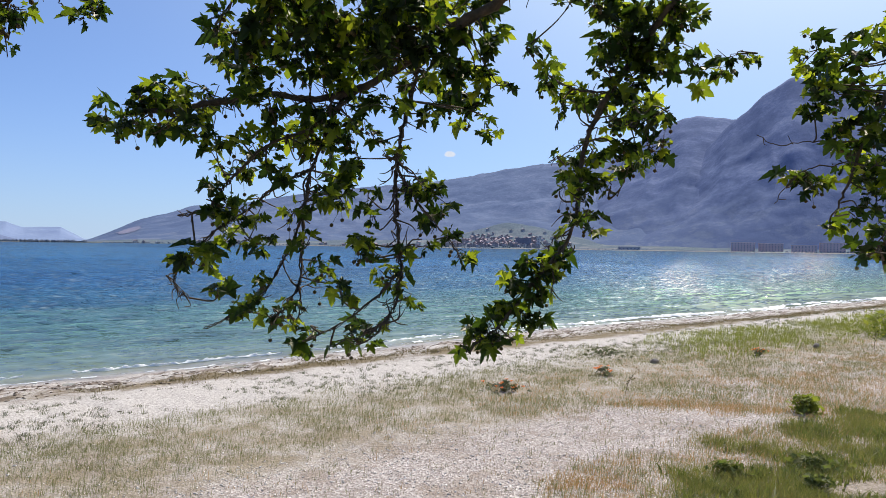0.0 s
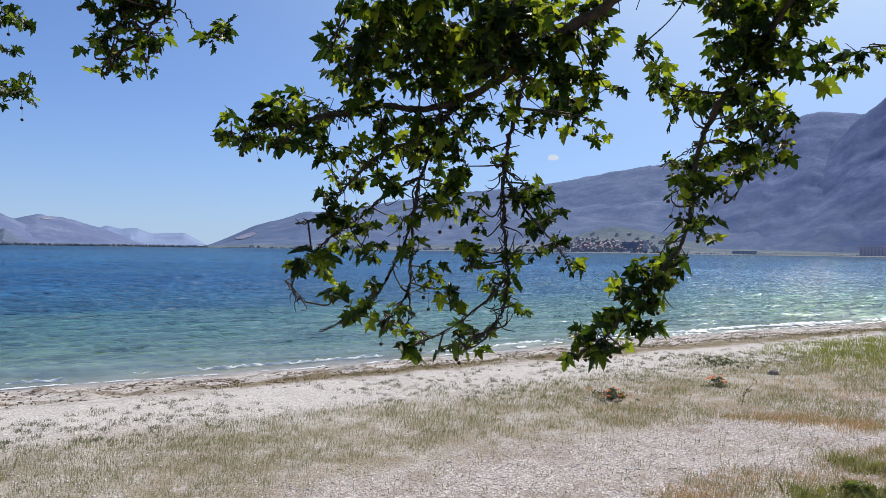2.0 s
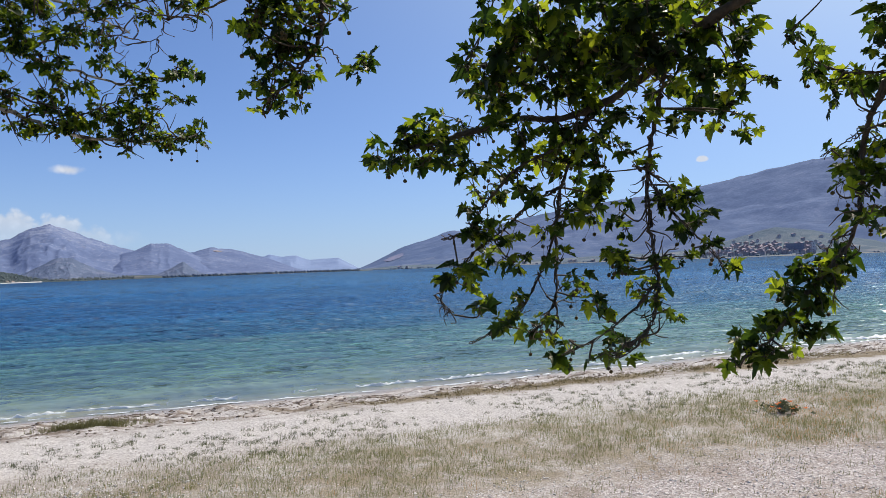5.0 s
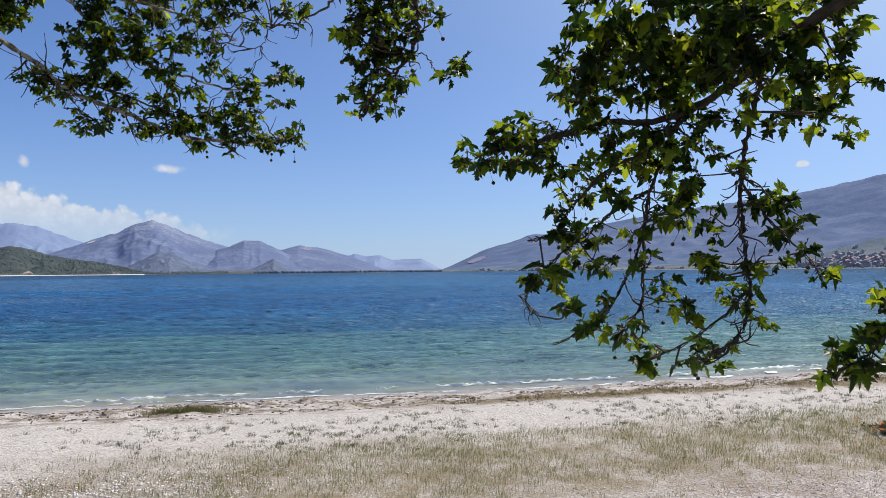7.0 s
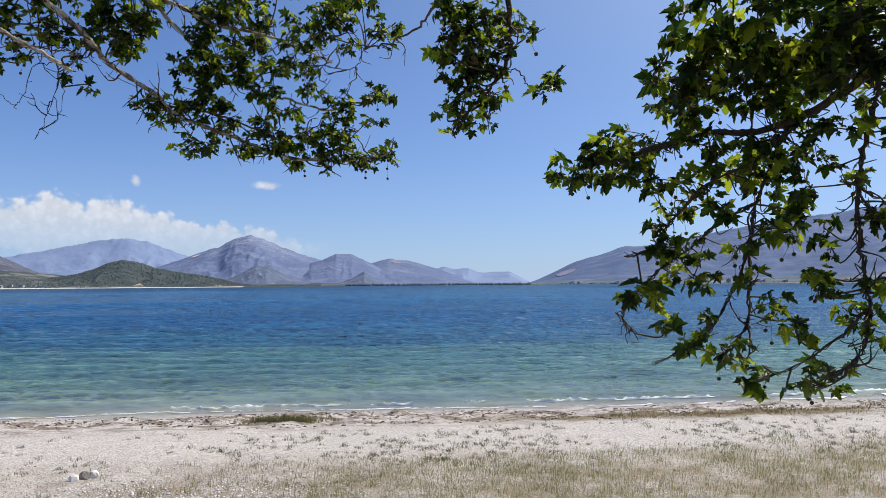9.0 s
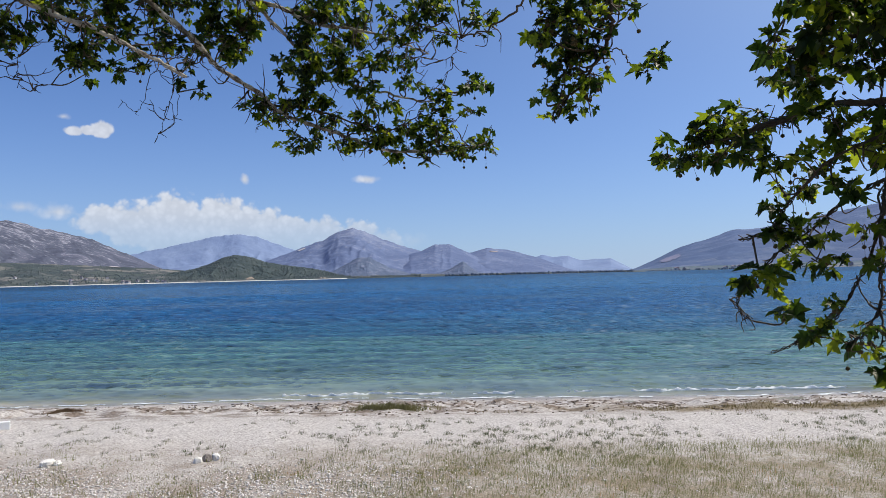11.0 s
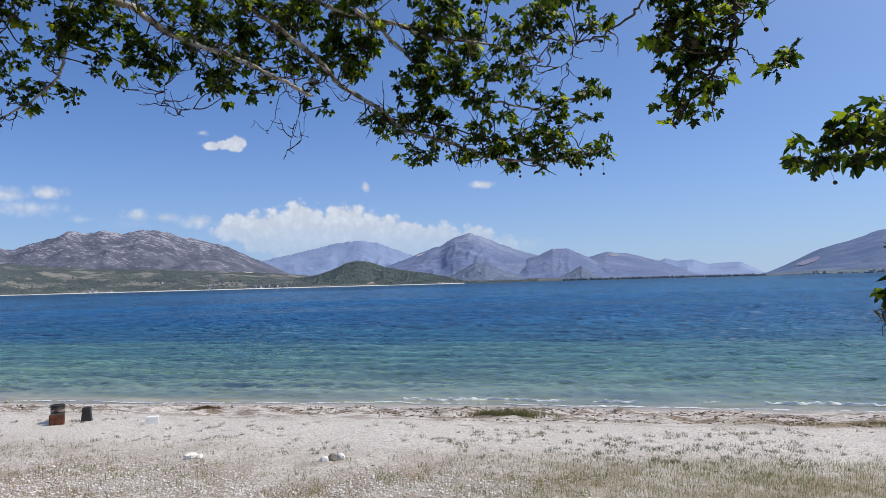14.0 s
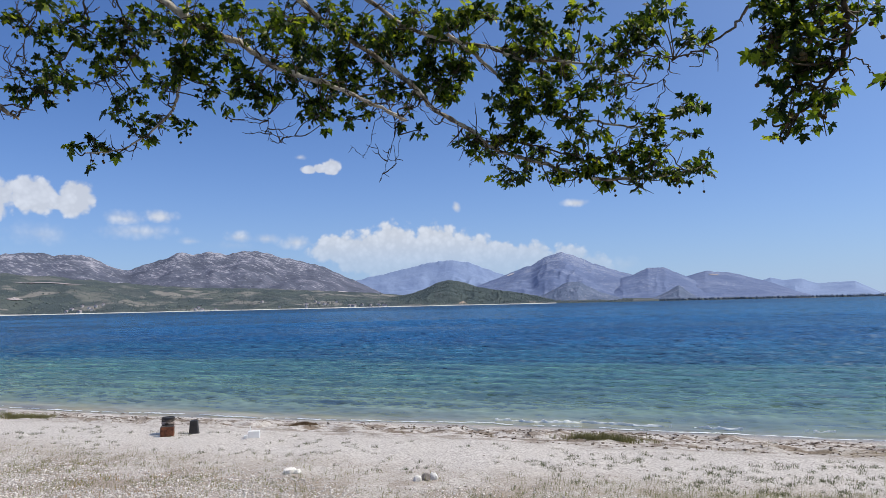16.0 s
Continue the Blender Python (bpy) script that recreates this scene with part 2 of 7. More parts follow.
def ground_material():
    """Pale shell sand with coarse shells, litter and damp stretches near the water."""
    m, g = material("shell_sand")
    place = g.add("ShaderNodeTexCoord").outputs["Object"]
    xyz = g.add("ShaderNodeSeparateXYZ", {0: place})
    inland = g.math("MULTIPLY", g.math("SUBTRACT", g.math("MULTIPLY_ADD", xyz.outputs[0], 0.82, 24.2), xyz.outputs[1]), 0.773)
    patch = g.noise(0.35, 6, place)
    grit = g.noise(22.0, 5, place, 0.7)
    shells = g.add("ShaderNodeTexVoronoi", {"Vector": place, "Scale": 34.0, "Randomness": 1.0})
    chips = g.ramp(shells.outputs["Color"], [(0.0, (0.18, 0.145, 0.125)), (0.35, (0.32, 0.27, 0.25)), (0.7, (0.50, 0.45, 0.43)), (1.0, (0.77, 0.72, 0.70))])
    sand = g.ramp(grit, [(0.34, (0.29, 0.262, 0.243)), (0.5, (0.53, 0.495, 0.465)), (0.66, (0.72, 0.69, 0.655))])
    coarse = g.add("ShaderNodeMapRange", {0: g.math("ADD", inland, g.math("MULTIPLY", g.math("SUBTRACT", patch, 0.5), 9.0)), 1: 7.0, 2: 10.5}).outputs[0]
    col = g.mix(coarse, sand, g.mix(0.85, sand, chips))
    # straw and dead stalks trodden into the sand
    west = g.add("ShaderNodeMapRange", {0: xyz.outputs[0], 1: -4.0, 2: -9.0, 3: -0.02, 4: 0.03}).outputs[0]
    litter = g.math("MULTIPLY", g.ramp(g.math("ADD", g.noise(0.9, 8, place, 0.72), west), [(0.47, 0.0), (0.58, 0.65)]),
                    g.add("ShaderNodeMapRange", {0: inland, 1: 5.5, 2: 8.0}).outputs[0])
    straw = g.ramp(g.noise(34.0, 5, place, 0.7), [(0.36, (0.13, 0.09, 0.065)), (0.62, (0.40, 0.325, 0.26))])
    col = g.mix(litter, col, straw)
    # brown drift worked into the sand below the beach's crest
    along = g.add("ShaderNodeMapping", {"Vector": place, "Rotation": (0, 0, radians(39.2)), "Scale": (2.6, 1.0, 1.0)}, vector_type="TEXTURE").outputs[0]
    drift = g.math("MULTIPLY", g.ramp(g.noise(3.2, 7, along, 0.68), [(0.46, 0.0), (0.56, 0.92)]), g.math("MULTIPLY",
                   g.add("ShaderNodeMapRange", {0: inland, 1: 0.3, 2: 1.2}).outputs[0], g.add("ShaderNodeMapRange", {0: inland, 1: 4.2, 2: 3.2}).outputs[0]))
    col = g.mix(drift, col, g.ramp(g.noise(16.0, 4, place), [(0.35, (0.10, 0.075, 0.055)), (0.65, (0.27, 0.21, 0.16))]))
    # low weeds' own soil along the drift line
    strip = g.math("ABSOLUTE", g.math("ADD", g.math("SUBTRACT", inland, g.math("MULTIPLY_ADD", xyz.outputs[0], 0.02, 3.3)), g.math("MULTIPLY", g.math("SUBTRACT", g.noise(1.2, 5, place, 0.65), 0.5), 1.6)))
    strip = g.math("MULTIPLY", g.add("ShaderNodeMapRange", {0: strip, 1: 0.60, 2: 0.2, 3: 0.0, 4: 0.9}).outputs[0], g.add("ShaderNodeMapRange", {0: xyz.outputs[0], 1: -10.0, 2: -6.0}).outputs[0])
    strip = g.math("MULTIPLY", strip, g.ramp(g.noise(0.45, 4, place), [(0.32, 0.25), (0.44, 1.0)]))
    col = g.mix(strip, col, g.ramp(g.noise(20.0, 4, place), [(0.35, (0.11, 0.085, 0.045)), (0.65, (0.27, 0.205, 0.11))]))
    # thatch of dead blades under the grass
    grassy = g.add("ShaderNodeMapRange", {0: g.math("SUBTRACT", xyz.outputs[1], g.math("MULTIPLY_ADD", xyz.outputs[0], 0.84, 10.9)), 1: -0.6, 2: 0.8}).outputs[0]
    grassy = g.math("MULTIPLY", grassy, g.add("ShaderNodeMapRange", {0: xyz.outputs[0], 1: -10.0, 2: -5.0, 3: 0.2, 4: 1.0}).outputs[0])
    thatch = g.math("MULTIPLY", g.math("MULTIPLY", grassy, g.add("ShaderNodeMapRange", {0: inland, 1: 6.0, 2: 7.4}).outputs[0]), g.ramp(g.noise(1.4, 7, place, 0.7), [(0.32, 0.0), (0.58, 0.8)]))
    col = g.mix(thatch, col, g.ramp(g.noise(28.0, 5, place, 0.7), [(0.34, (0.15, 0.12, 0.068)), (0.62, (0.35, 0.295, 0.195))]))
    # damp sand at the water's edge
    wet = g.add("ShaderNodeMapRange", {0: g.math("ADD", inland, g.math("MULTIPLY", g.math("SUBTRACT", g.noise(0.8, 4, place), 0.5), 1.2)), 1: 0.75, 2: 0.3}).outputs[0]
    col = g.mix(wet, col, g.mix(0.5, col, (0.16, 0.13, 0.11)))
    # earth behind the beach
    soil = g.add("ShaderNodeMapRange", {0: inland, 1: 13.0, 2: 17.0}).outputs[0]
    earth = g.ramp(g.noise(3.0, 8, place, 0.7), [(0.35, (0.12, 0.10, 0.055)), (0.52, (0.22, 0.17, 0.09)), (0.68, (0.40, 0.34, 0.25))])
    col = g.mix(g.math("MULTIPLY", soil, 0.8), col, earth)
    relief = g.math("ADD", g.math("MULTIPLY", grit, 0.5), g.math("MULTIPLY", shells.outputs["Distance"], 0.6))
    mound = g.add("ShaderNodeBump", {"Strength": 0.45, "Distance": 0.10, "Height": g.noise(2.6, 4, place, 0.6)})
    bmp = g.add("ShaderNodeBump", {"Strength": 0.8, "Distance": 0.03, "Height": relief, "Normal": mound.outputs[0]})
    rough = g.math("SUBTRACT", 0.9, g.math("MULTIPLY", wet, 0.55))
    p = g.add("ShaderNodeBsdfPrincipled", {"Base Color": col, "Roughness": rough, "Specular IOR Level": 0.3, "Normal": bmp.outputs[0]})
    g.add("ShaderNodeOutputMaterial", {0: p.outputs[0]})
    return m


def water_material():
    """Lake water: clear over the pale sand near the beach, green further out, then deep blue."""
    m, g = material("lake_water")
    place = g.add("ShaderNodeTexCoord").outputs["Object"]
    xyz = g.add("ShaderNodeSeparateXYZ", {0: place})
    out_ = g.math("MULTIPLY", g.math("SUBTRACT", xyz.outputs[1], g.math("MULTIPLY_ADD", xyz.outputs[0], 0.82, 24.2)), 0.773)
    drift = g.add("ShaderNodeMapping", {"Vector": place, "Rotation": (0, 0, radians(39.2)), "Scale": (4.5, 1.0, 1.0)}, vector_type="TEXTURE").outputs[0]
    patches = g.noise(0.06, 5, drift)
    streak = g.noise(0.5, 5, drift)
    w = g.math("ADD", out_, g.math("MULTIPLY", g.math("MULTIPLY", g.math("SUBTRACT", patches, 0.5), 2.0), g.math("MAXIMUM", out_, 0.0)))
    w = g.math("ADD", w, g.math("MULTIPLY", g.math("SUBTRACT", streak, 0.5), 2.5))
    f = g.math("DIVIDE", g.math("LOGARITHM", g.math("ADD", g.math("MAXIMUM", w, 0.0), 1.0), 10.0), 3.0)
    col = g.ramp(f, [(0.0, (0.30, 0.28, 0.21)), (0.12, (0.155, 0.198, 0.148)), (0.28, (0.082, 0.148, 0.104)), (0.39, (0.049, 0.121, 0.099)), (0.45, (0.011, 0.060, 0.096)), (0.56, (0.004, 0.037, 0.092)), (1.0, (0.005, 0.048, 0.115))])
    # noise from ripples up to long gusts, to vary the colour like light on waves
    gust = g.add("ShaderNodeMapping", {"Vector": place, "Rotation": (0, 0, radians(39.2)), "Scale": (1.6, 1.0, 1.0)}, vector_type="TEXTURE").outputs[0]
    # wave light painted into the colour: crests and lake-facing slopes lighter, troughs darker
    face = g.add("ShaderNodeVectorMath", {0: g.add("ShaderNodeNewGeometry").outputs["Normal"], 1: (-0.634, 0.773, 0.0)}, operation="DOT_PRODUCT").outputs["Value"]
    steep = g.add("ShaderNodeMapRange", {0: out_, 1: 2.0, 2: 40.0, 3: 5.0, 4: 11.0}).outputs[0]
    wave_light = g.math("MULTIPLY_ADD", face, 2.0, g.math("MULTIPLY_ADD", g.math("ADD", xyz.outputs[2], 0.30), steep, 1.0))
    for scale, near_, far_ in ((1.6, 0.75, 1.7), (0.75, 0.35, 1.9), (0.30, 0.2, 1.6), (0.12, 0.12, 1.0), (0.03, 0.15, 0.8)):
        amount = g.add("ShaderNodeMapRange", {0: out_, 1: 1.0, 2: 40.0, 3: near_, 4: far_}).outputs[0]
        wave_light = g.math("MULTIPLY_ADD", g.math("SUBTRACT", g.noise(scale, 2, gust, 0.6), 0.5), amount, wave_light)
    col = g.add("ShaderNodeVectorMath", {0: col, 3: g.math("MINIMUM", g.math("MAXIMUM", wave_light, 0.3), 2.4)}, operation="SCALE").outputs[0]
    # slopes of wind waves, small ones for the glints, larger ones for the body
    geo = g.add("ShaderNodeNewGeometry").outputs["Normal"]

    def waves(sizes):
        slope = None
        for scale, amount in sizes:
            tex = g.add("ShaderNodeTexNoise", {"Vector": drift, "Scale": scale, "Detail": 3.0, "Roughness": 0.6}).outputs["Color"]
            tilt = g.add("ShaderNodeVectorMath", {0: tex, 1: (0.5, 0.5, 0.5)}, operation="SUBTRACT").outputs[0]
            tilt = g.add("ShaderNodeVectorMath", {0: tilt, 1: (amount, amount * 1.6, 0.0)}, operation="MULTIPLY").outputs[0]
            slope = tilt if slope is None else g.add("ShaderNodeVectorMath", {0: slope, 1: tilt}, operation="ADD").outputs[0]
        nrm = g.add("ShaderNodeVectorMath", {0: geo, 1: slope}, operation="ADD").outputs[0]
        return g.add("ShaderNodeVectorMath", {0: nrm}, operation="NORMALIZE").outputs[0]

    nrm = waves(((9.0, 1.4), (2.2, 0.9)))
    body = g.add("ShaderNodeBsdfDiffuse", {"Color": col, "Normal": waves(((3.0, 0.9), (0.8, 1.0), (0.16, 0.7)))})
    shine = g.add("ShaderNodeBsdfGlossy", {"Color": (0.86, 0.95, 1, 1), "Roughness": 0.10, "Normal": nrm})
    share = g.math("MULTIPLY", g.add("ShaderNodeFresnel", {"IOR": 1.33, "Normal": nrm}).outputs[0], 0.31)
    p = g.add("ShaderNodeMixShader", {0: share, 1: body.outputs[0], 2: shine.outputs[0]})
    g.add("ShaderNodeOutputMaterial", {0: p.outputs[0]})
    return m


def slope_material(name, rock, scrub, field=None, split=0.5, scale=0.006, relief=0.5, pale=None, strata=None):
    """Mountain sides: bare rock over scrub, with gullies; fields near the foot where there are any. strata: the way along the range and the dip of its beds."""
    m, g = material(name)
    place = g.add("ShaderNodeTexCoord").outputs["Object"]
    xyz = g.add("ShaderNodeSeparateXYZ", {0: place})
    z = xyz.outputs[2]
    a = g.noise(scale, 10, place, 0.65)
    b = g.noise(scale * 9, 8, place, 0.7)
    f = g.math("ADD", g.math("MULTIPLY", a, 0.62), g.math("MULTIPLY", b, 0.38))
    col = g.ramp(f, [(split - 0.10, scrub[0]), (split, scrub[1]), (split + 0.07, rock[0]), (split + 0.16, rock[1])])
    if pale:
        where = place
        if strata:
            # beds of bare limestone that dip along the range
            s_ = g.math("MULTIPLY_ADD", xyz.outputs[0], strata[0], g.math("MULTIPLY", xyz.outputs[1], strata[1]))
            across = g.math("MULTIPLY_ADD", s_, strata[2], z)
            where = g.add("ShaderNodeCombineXYZ", {0: g.math("MULTIPLY", s_, 0.35), 1: g.math("MULTIPLY", across, 1.6), 2: g.math("MULTIPLY", xyz.outputs[0], 0.25)}).outputs[0]
        beds = g.noise(0.085, 8, where, 0.76)
        high = g.add("ShaderNodeMapRange", {0: z, 1: 90.0, 2: 270.0, 3: -0.03, 4: 0.06}).outputs[0]
        col = g.mix(g.ramp(g.math("ADD", g.math("ADD", beds, high), g.math("MULTIPLY", g.math("SUBTRACT", a, 0.5), 0.35)), [(0.55, 0.0), (0.62, 0.75)]), col, pale)
    if field:
        low = g.add("ShaderNodeMapRange", {0: z, 1: field[2], 2: field[3], 3: 1.0, 4: 0.0}).outputs[0]
        bend = g.add("ShaderNodeTexNoise", {"Vector": place, "Scale": 0.012, "Detail": 4.0}).outputs["Color"]
        bend = g.add("ShaderNodeVectorMath", {0: place, 1: g.add("ShaderNodeVectorMath", {0: bend, "Scale": 90.0}, operation="SCALE").outputs[0]}, operation="ADD").outputs[0]
        plots = g.add("ShaderNodeTexVoronoi", {"Vector": bend, "Scale": 0.011}).outputs["Color"]
        edge = g.add("ShaderNodeTexVoronoi", {"Vector": bend, "Scale": 0.011}, feature="DISTANCE_TO_EDGE").outputs["Distance"]
        sown = g.mix(g.ramp(plots, [(0.45, 0.0), (0.66, 1.0)]), field[0], field[1])
        hedge = g.ramp(edge, [(0.04, 1.0), (0.09, 0.0)])
        sown = g.mix(g.math("MULTIPLY", hedge, g.ramp(g.noise(0.02, 4, place), [(0.42, 0.0), (0.52, 0.8)])), sown, scrub[0])
        wood = g.ramp(g.noise(0.0075, 6, place, 0.7), [(0.46, 0.0), (0.53, 0.85)])
        col = g.mix(low, col, g.mix(wood, g.mix(0.25, sown, col), scrub[0]))
    bmp = g.add("ShaderNodeBump", {"Strength": relief, "Distance": 9.0, "Height": b})
    p = g.add("ShaderNodeBsdfPrincipled", {"Base Color": col, "Roughness": 0.95, "Specular IOR Level": 0.1, "Normal": bmp.outputs[0]})
    g.add("ShaderNodeOutputMaterial", {0: p.outputs[0]})
    return m


M_GROUND = ground_material()
M_WATER = water_material()
M_FOAM = surface("wave_foam", [(0.70, 0.74, 0.74), (0.86, 0.88, 0.88)], 3.0, 5, 0.6, 0.6, 25.0)


# ---- arithmetic of shapes ----
def lattice(ix, iy, seed):
    h = (ix * 374761393 + iy * 668265263 + seed * 974634777) & 0xFFFFFFFF
    h = ((h ^ (h >> 13)) * 1274126177) & 0xFFFFFFFF
    return ((h ^ (h >> 16)) & 0xFFFF) / 65535.0


def value_noise(x, y, seed=0):
    """Smooth noise from 0 to 1 over arrays."""
    x, y = np.asarray(x, float), np.asarray(y, float)
    ix, iy = np.floor(x).astype(np.int64), np.floor(y).astype(np.int64)
    fx, fy = x - ix, y - iy
    fx, fy = fx * fx * (3 - 2 * fx), fy * fy * (3 - 2 * fy)
    a, b = lattice(ix, iy, seed), lattice(ix + 1, iy, seed)
    c, d = lattice(ix, iy + 1, seed), lattice(ix + 1, iy + 1, seed)
    return (a * (1 - fx) + b * fx) * (1 - fy) + (c * (1 - fx) + d * fx) * fy


def fractal(x, y, seed=0, octaves=5, gain=0.5):
    total, amp, norm = 0, 1.0, 0
    for o in range(octaves):
        total, norm = total + amp * value_noise(x * 2 ** o, y * 2 ** o, seed + o * 17), norm + amp
        amp *= gain
    return total / norm


def step(a, b, x):
    t = np.clip((np.asarray(x, float) - a) / (b - a), 0, 1)
    return t * t * (3 - 2 * t)


def sheet(name, verts, faces, mat, smooth=True):
    """One mesh object from arrays of places and of faces (all of one length)."""
    verts, faces = np.asarray(verts, np.float32), np.asarray(faces, np.int32)
    me = bpy.data.meshes.new(name)
    me.vertices.add(len(verts))
    me.vertices.foreach_set("co", verts.ravel())
    k = faces.shape[1]
    me.loops.add(faces.size)
    me.loops.foreach_set("vertex_index", faces.ravel())
    me.polygons.add(len(faces))
    me.polygons.foreach_set("loop_start", np.arange(0, faces.size, k, dtype=np.int32))
    if smooth:
        me.polygons.foreach_set("use_smooth", np.ones(len(faces), bool))
    me.update(calc_edges=True)
    me.validate()
    me.materials.append(mat)
    return new(name, me)


def grid_faces(rows, cols):
    i = np.arange(rows - 1)[:, None] * cols + np.arange(cols - 1)[None]
    i = i.ravel()
    return np.stack([i, i + 1, i + cols + 1, i + cols], 1)


def inland_of(x, y):
    """Metres from the waterline, inland positive. The shore runs straight."""
    bend = 0.35 * np.sin(0.11 * x + 1.0) + 0.25 * np.sin(0.31 * x)
    return (24.2 + 0.82 * x - y) * 0.773 + bend


WATER_Z = -0.30


def ground_height(x, y):
    d = inland_of(x, y)
    r = np.hypot(x, y)
    beach = -0.30 * (1 - step(0.0, 3.4, d)) * 1.0
    lake = np.where(d < 0, np.maximum(0.07 * d, -5.0), 0.0)
    ruts = (fractal(x * 1.3, y * 1.3, 3, 5, 0.6) - 0.5) * 0.36 * step(0.2, 1.0, d) * (1 - step(2.6, 3.8, d))
    lumps = (fractal(x * 0.5, y * 0.5, 9, 4) - 0.5) * 0.10 * step(1.0, 4.0, d)
    lumps = lumps + (fractal(x * 1.9, y * 1.9, 15, 3, 0.6) - 0.5) * 0.07 * step(3.3, 4.2, d) * (1 - step(6.5, 9.0, d))
    bank = 1.40 * (1 - step(2.5, 6.5, r)) + 1.40 * step(19.0, 26.0, d) * step(2.5, 6.5, r)
    return beach + lake + ruts + lumps + np.minimum(bank, 1.4)


# ---- ground, one sheet out to the horizon ----
th = np.concatenate([np.linspace(-180, -45, 36, endpoint=False), np.linspace(-45, 110, 420, endpoint=False), np.linspace(110, 180, 24)])
rr = np.concatenate([np.linspace(0.002, 6, 20, endpoint=False), np.geomspace(6, 60, 250, endpoint=False), np.geomspace(60, 4900, 24)])
T, Rr = np.meshgrid(np.radians(th), rr)
X, Y = 0.3 - np.sin(T) * Rr, np.cos(T) * Rr - 0.5
ground = sheet("ground", np.stack([X, Y, ground_height(X, Y)], -1).reshape(-1, 3), grid_faces(len(rr), len(th)), M_GROUND)
tagged(ground, "pale shell sand beach with gravel and straw litter", "beach", kind="structure")

# ---- the lake ----
th = np.concatenate([np.linspace(-48, -34, 12, endpoint=False), np.linspace(-34, 95, 660, endpoint=False), np.linspace(95, 112, 14)])
rr = np.concatenate([np.geomspace(14, 20, 20, endpoint=False), np.arange(20, 48, 0.16), np.arange(48, 90, 0.3), np.arange(90, 150, 0.65), np.arange(150, 520, 3.0), np.geomspace(520, 4850, 50)])
T, Rr = np.meshgrid(np.radians(th), rr)
X, Y = -np.sin(T) * Rr, np.cos(T) * Rr
D = -inland_of(X, Y)
S = X * 0.773 + Y * 0.634


def crests(along, across, seed, sharp=1.0):
    """Short-crested wind waves, -0.5 to 0.5."""
    warp = 0.6 * value_noise(S / along * 0.5, D / across * 0.5, seed + 1)
    n = value_noise(S / along + warp, D / across + warp, seed)
    return (1 - np.abs(2 * n - 1)) ** sharp - 0.5


swell = 0.025 * np.sin(2 * np.pi * (D / 2.7 + 1.8 * fractal(S * 0.09, D * 0.14, 21, 3))) * (0.3 + value_noise(S * 0.12, D * 0.2, 23))
small = (0.09 * crests(0.55, 0.4, 25) + 0.04 * crests(0.3, 0.3, 29)) * (1 - step(70, 120, Rr))
large = 0.17 * crests(1.1, 0.9, 27, 1.2) * (1 - step(110, 220, Rr)) * (0.4 + 1.2 * value_noise(S * 0.06, D * 0.08, 31))
open_ = 0.32 * crests(2.6, 2.6, 33, 1.2) * step(70, 150, Rr) * (1 - step(420, 520, Rr)) * (0.4 + 1.2 * value_noise(S * 0.02, D * 0.03, 35))
wave = swell * (1 - step(70, 130, Rr)) * step(0.3, 4.0, D) + small * (0.7 + 0.3 * step(4, 30, D)) * step(0.2, 3.0, D) + (large + open_) * (0.15 + 0.85 * step(8, 40, D)) * step(0.5, 5.0, D)
roll = 0.04 * np.exp(-((D - 2.2) / 0.5) ** 2) * step(0.55, 0.7, value_noise(S * 0.12, S * 0, 5))
roll = roll + 0.04 * np.exp(-((D - 0.7) / 0.35) ** 2) * step(0.4, 0.6, value_noise(S * 0.2 + 40, S * 0, 8))
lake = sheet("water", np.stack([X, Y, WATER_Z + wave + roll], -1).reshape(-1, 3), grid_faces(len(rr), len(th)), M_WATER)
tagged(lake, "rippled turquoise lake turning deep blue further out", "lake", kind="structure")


# ---- mountains across the lake ----
TERRAIN = {}


def on_slope(name, bearing_, metres):
    """The place on a range at a bearing and distance from the beach."""
    az, foot, ridge, u, z = TERRAIN[name]
    k = (metres - foot) / (ridge - foot)
    row = np.array([np.interp(bearing_, az, r) for r in z])
    b = math.radians(bearing_)
    return Vector((-math.sin(b) * metres, math.cos(b) * metres, float(np.interp(k, u, row))))


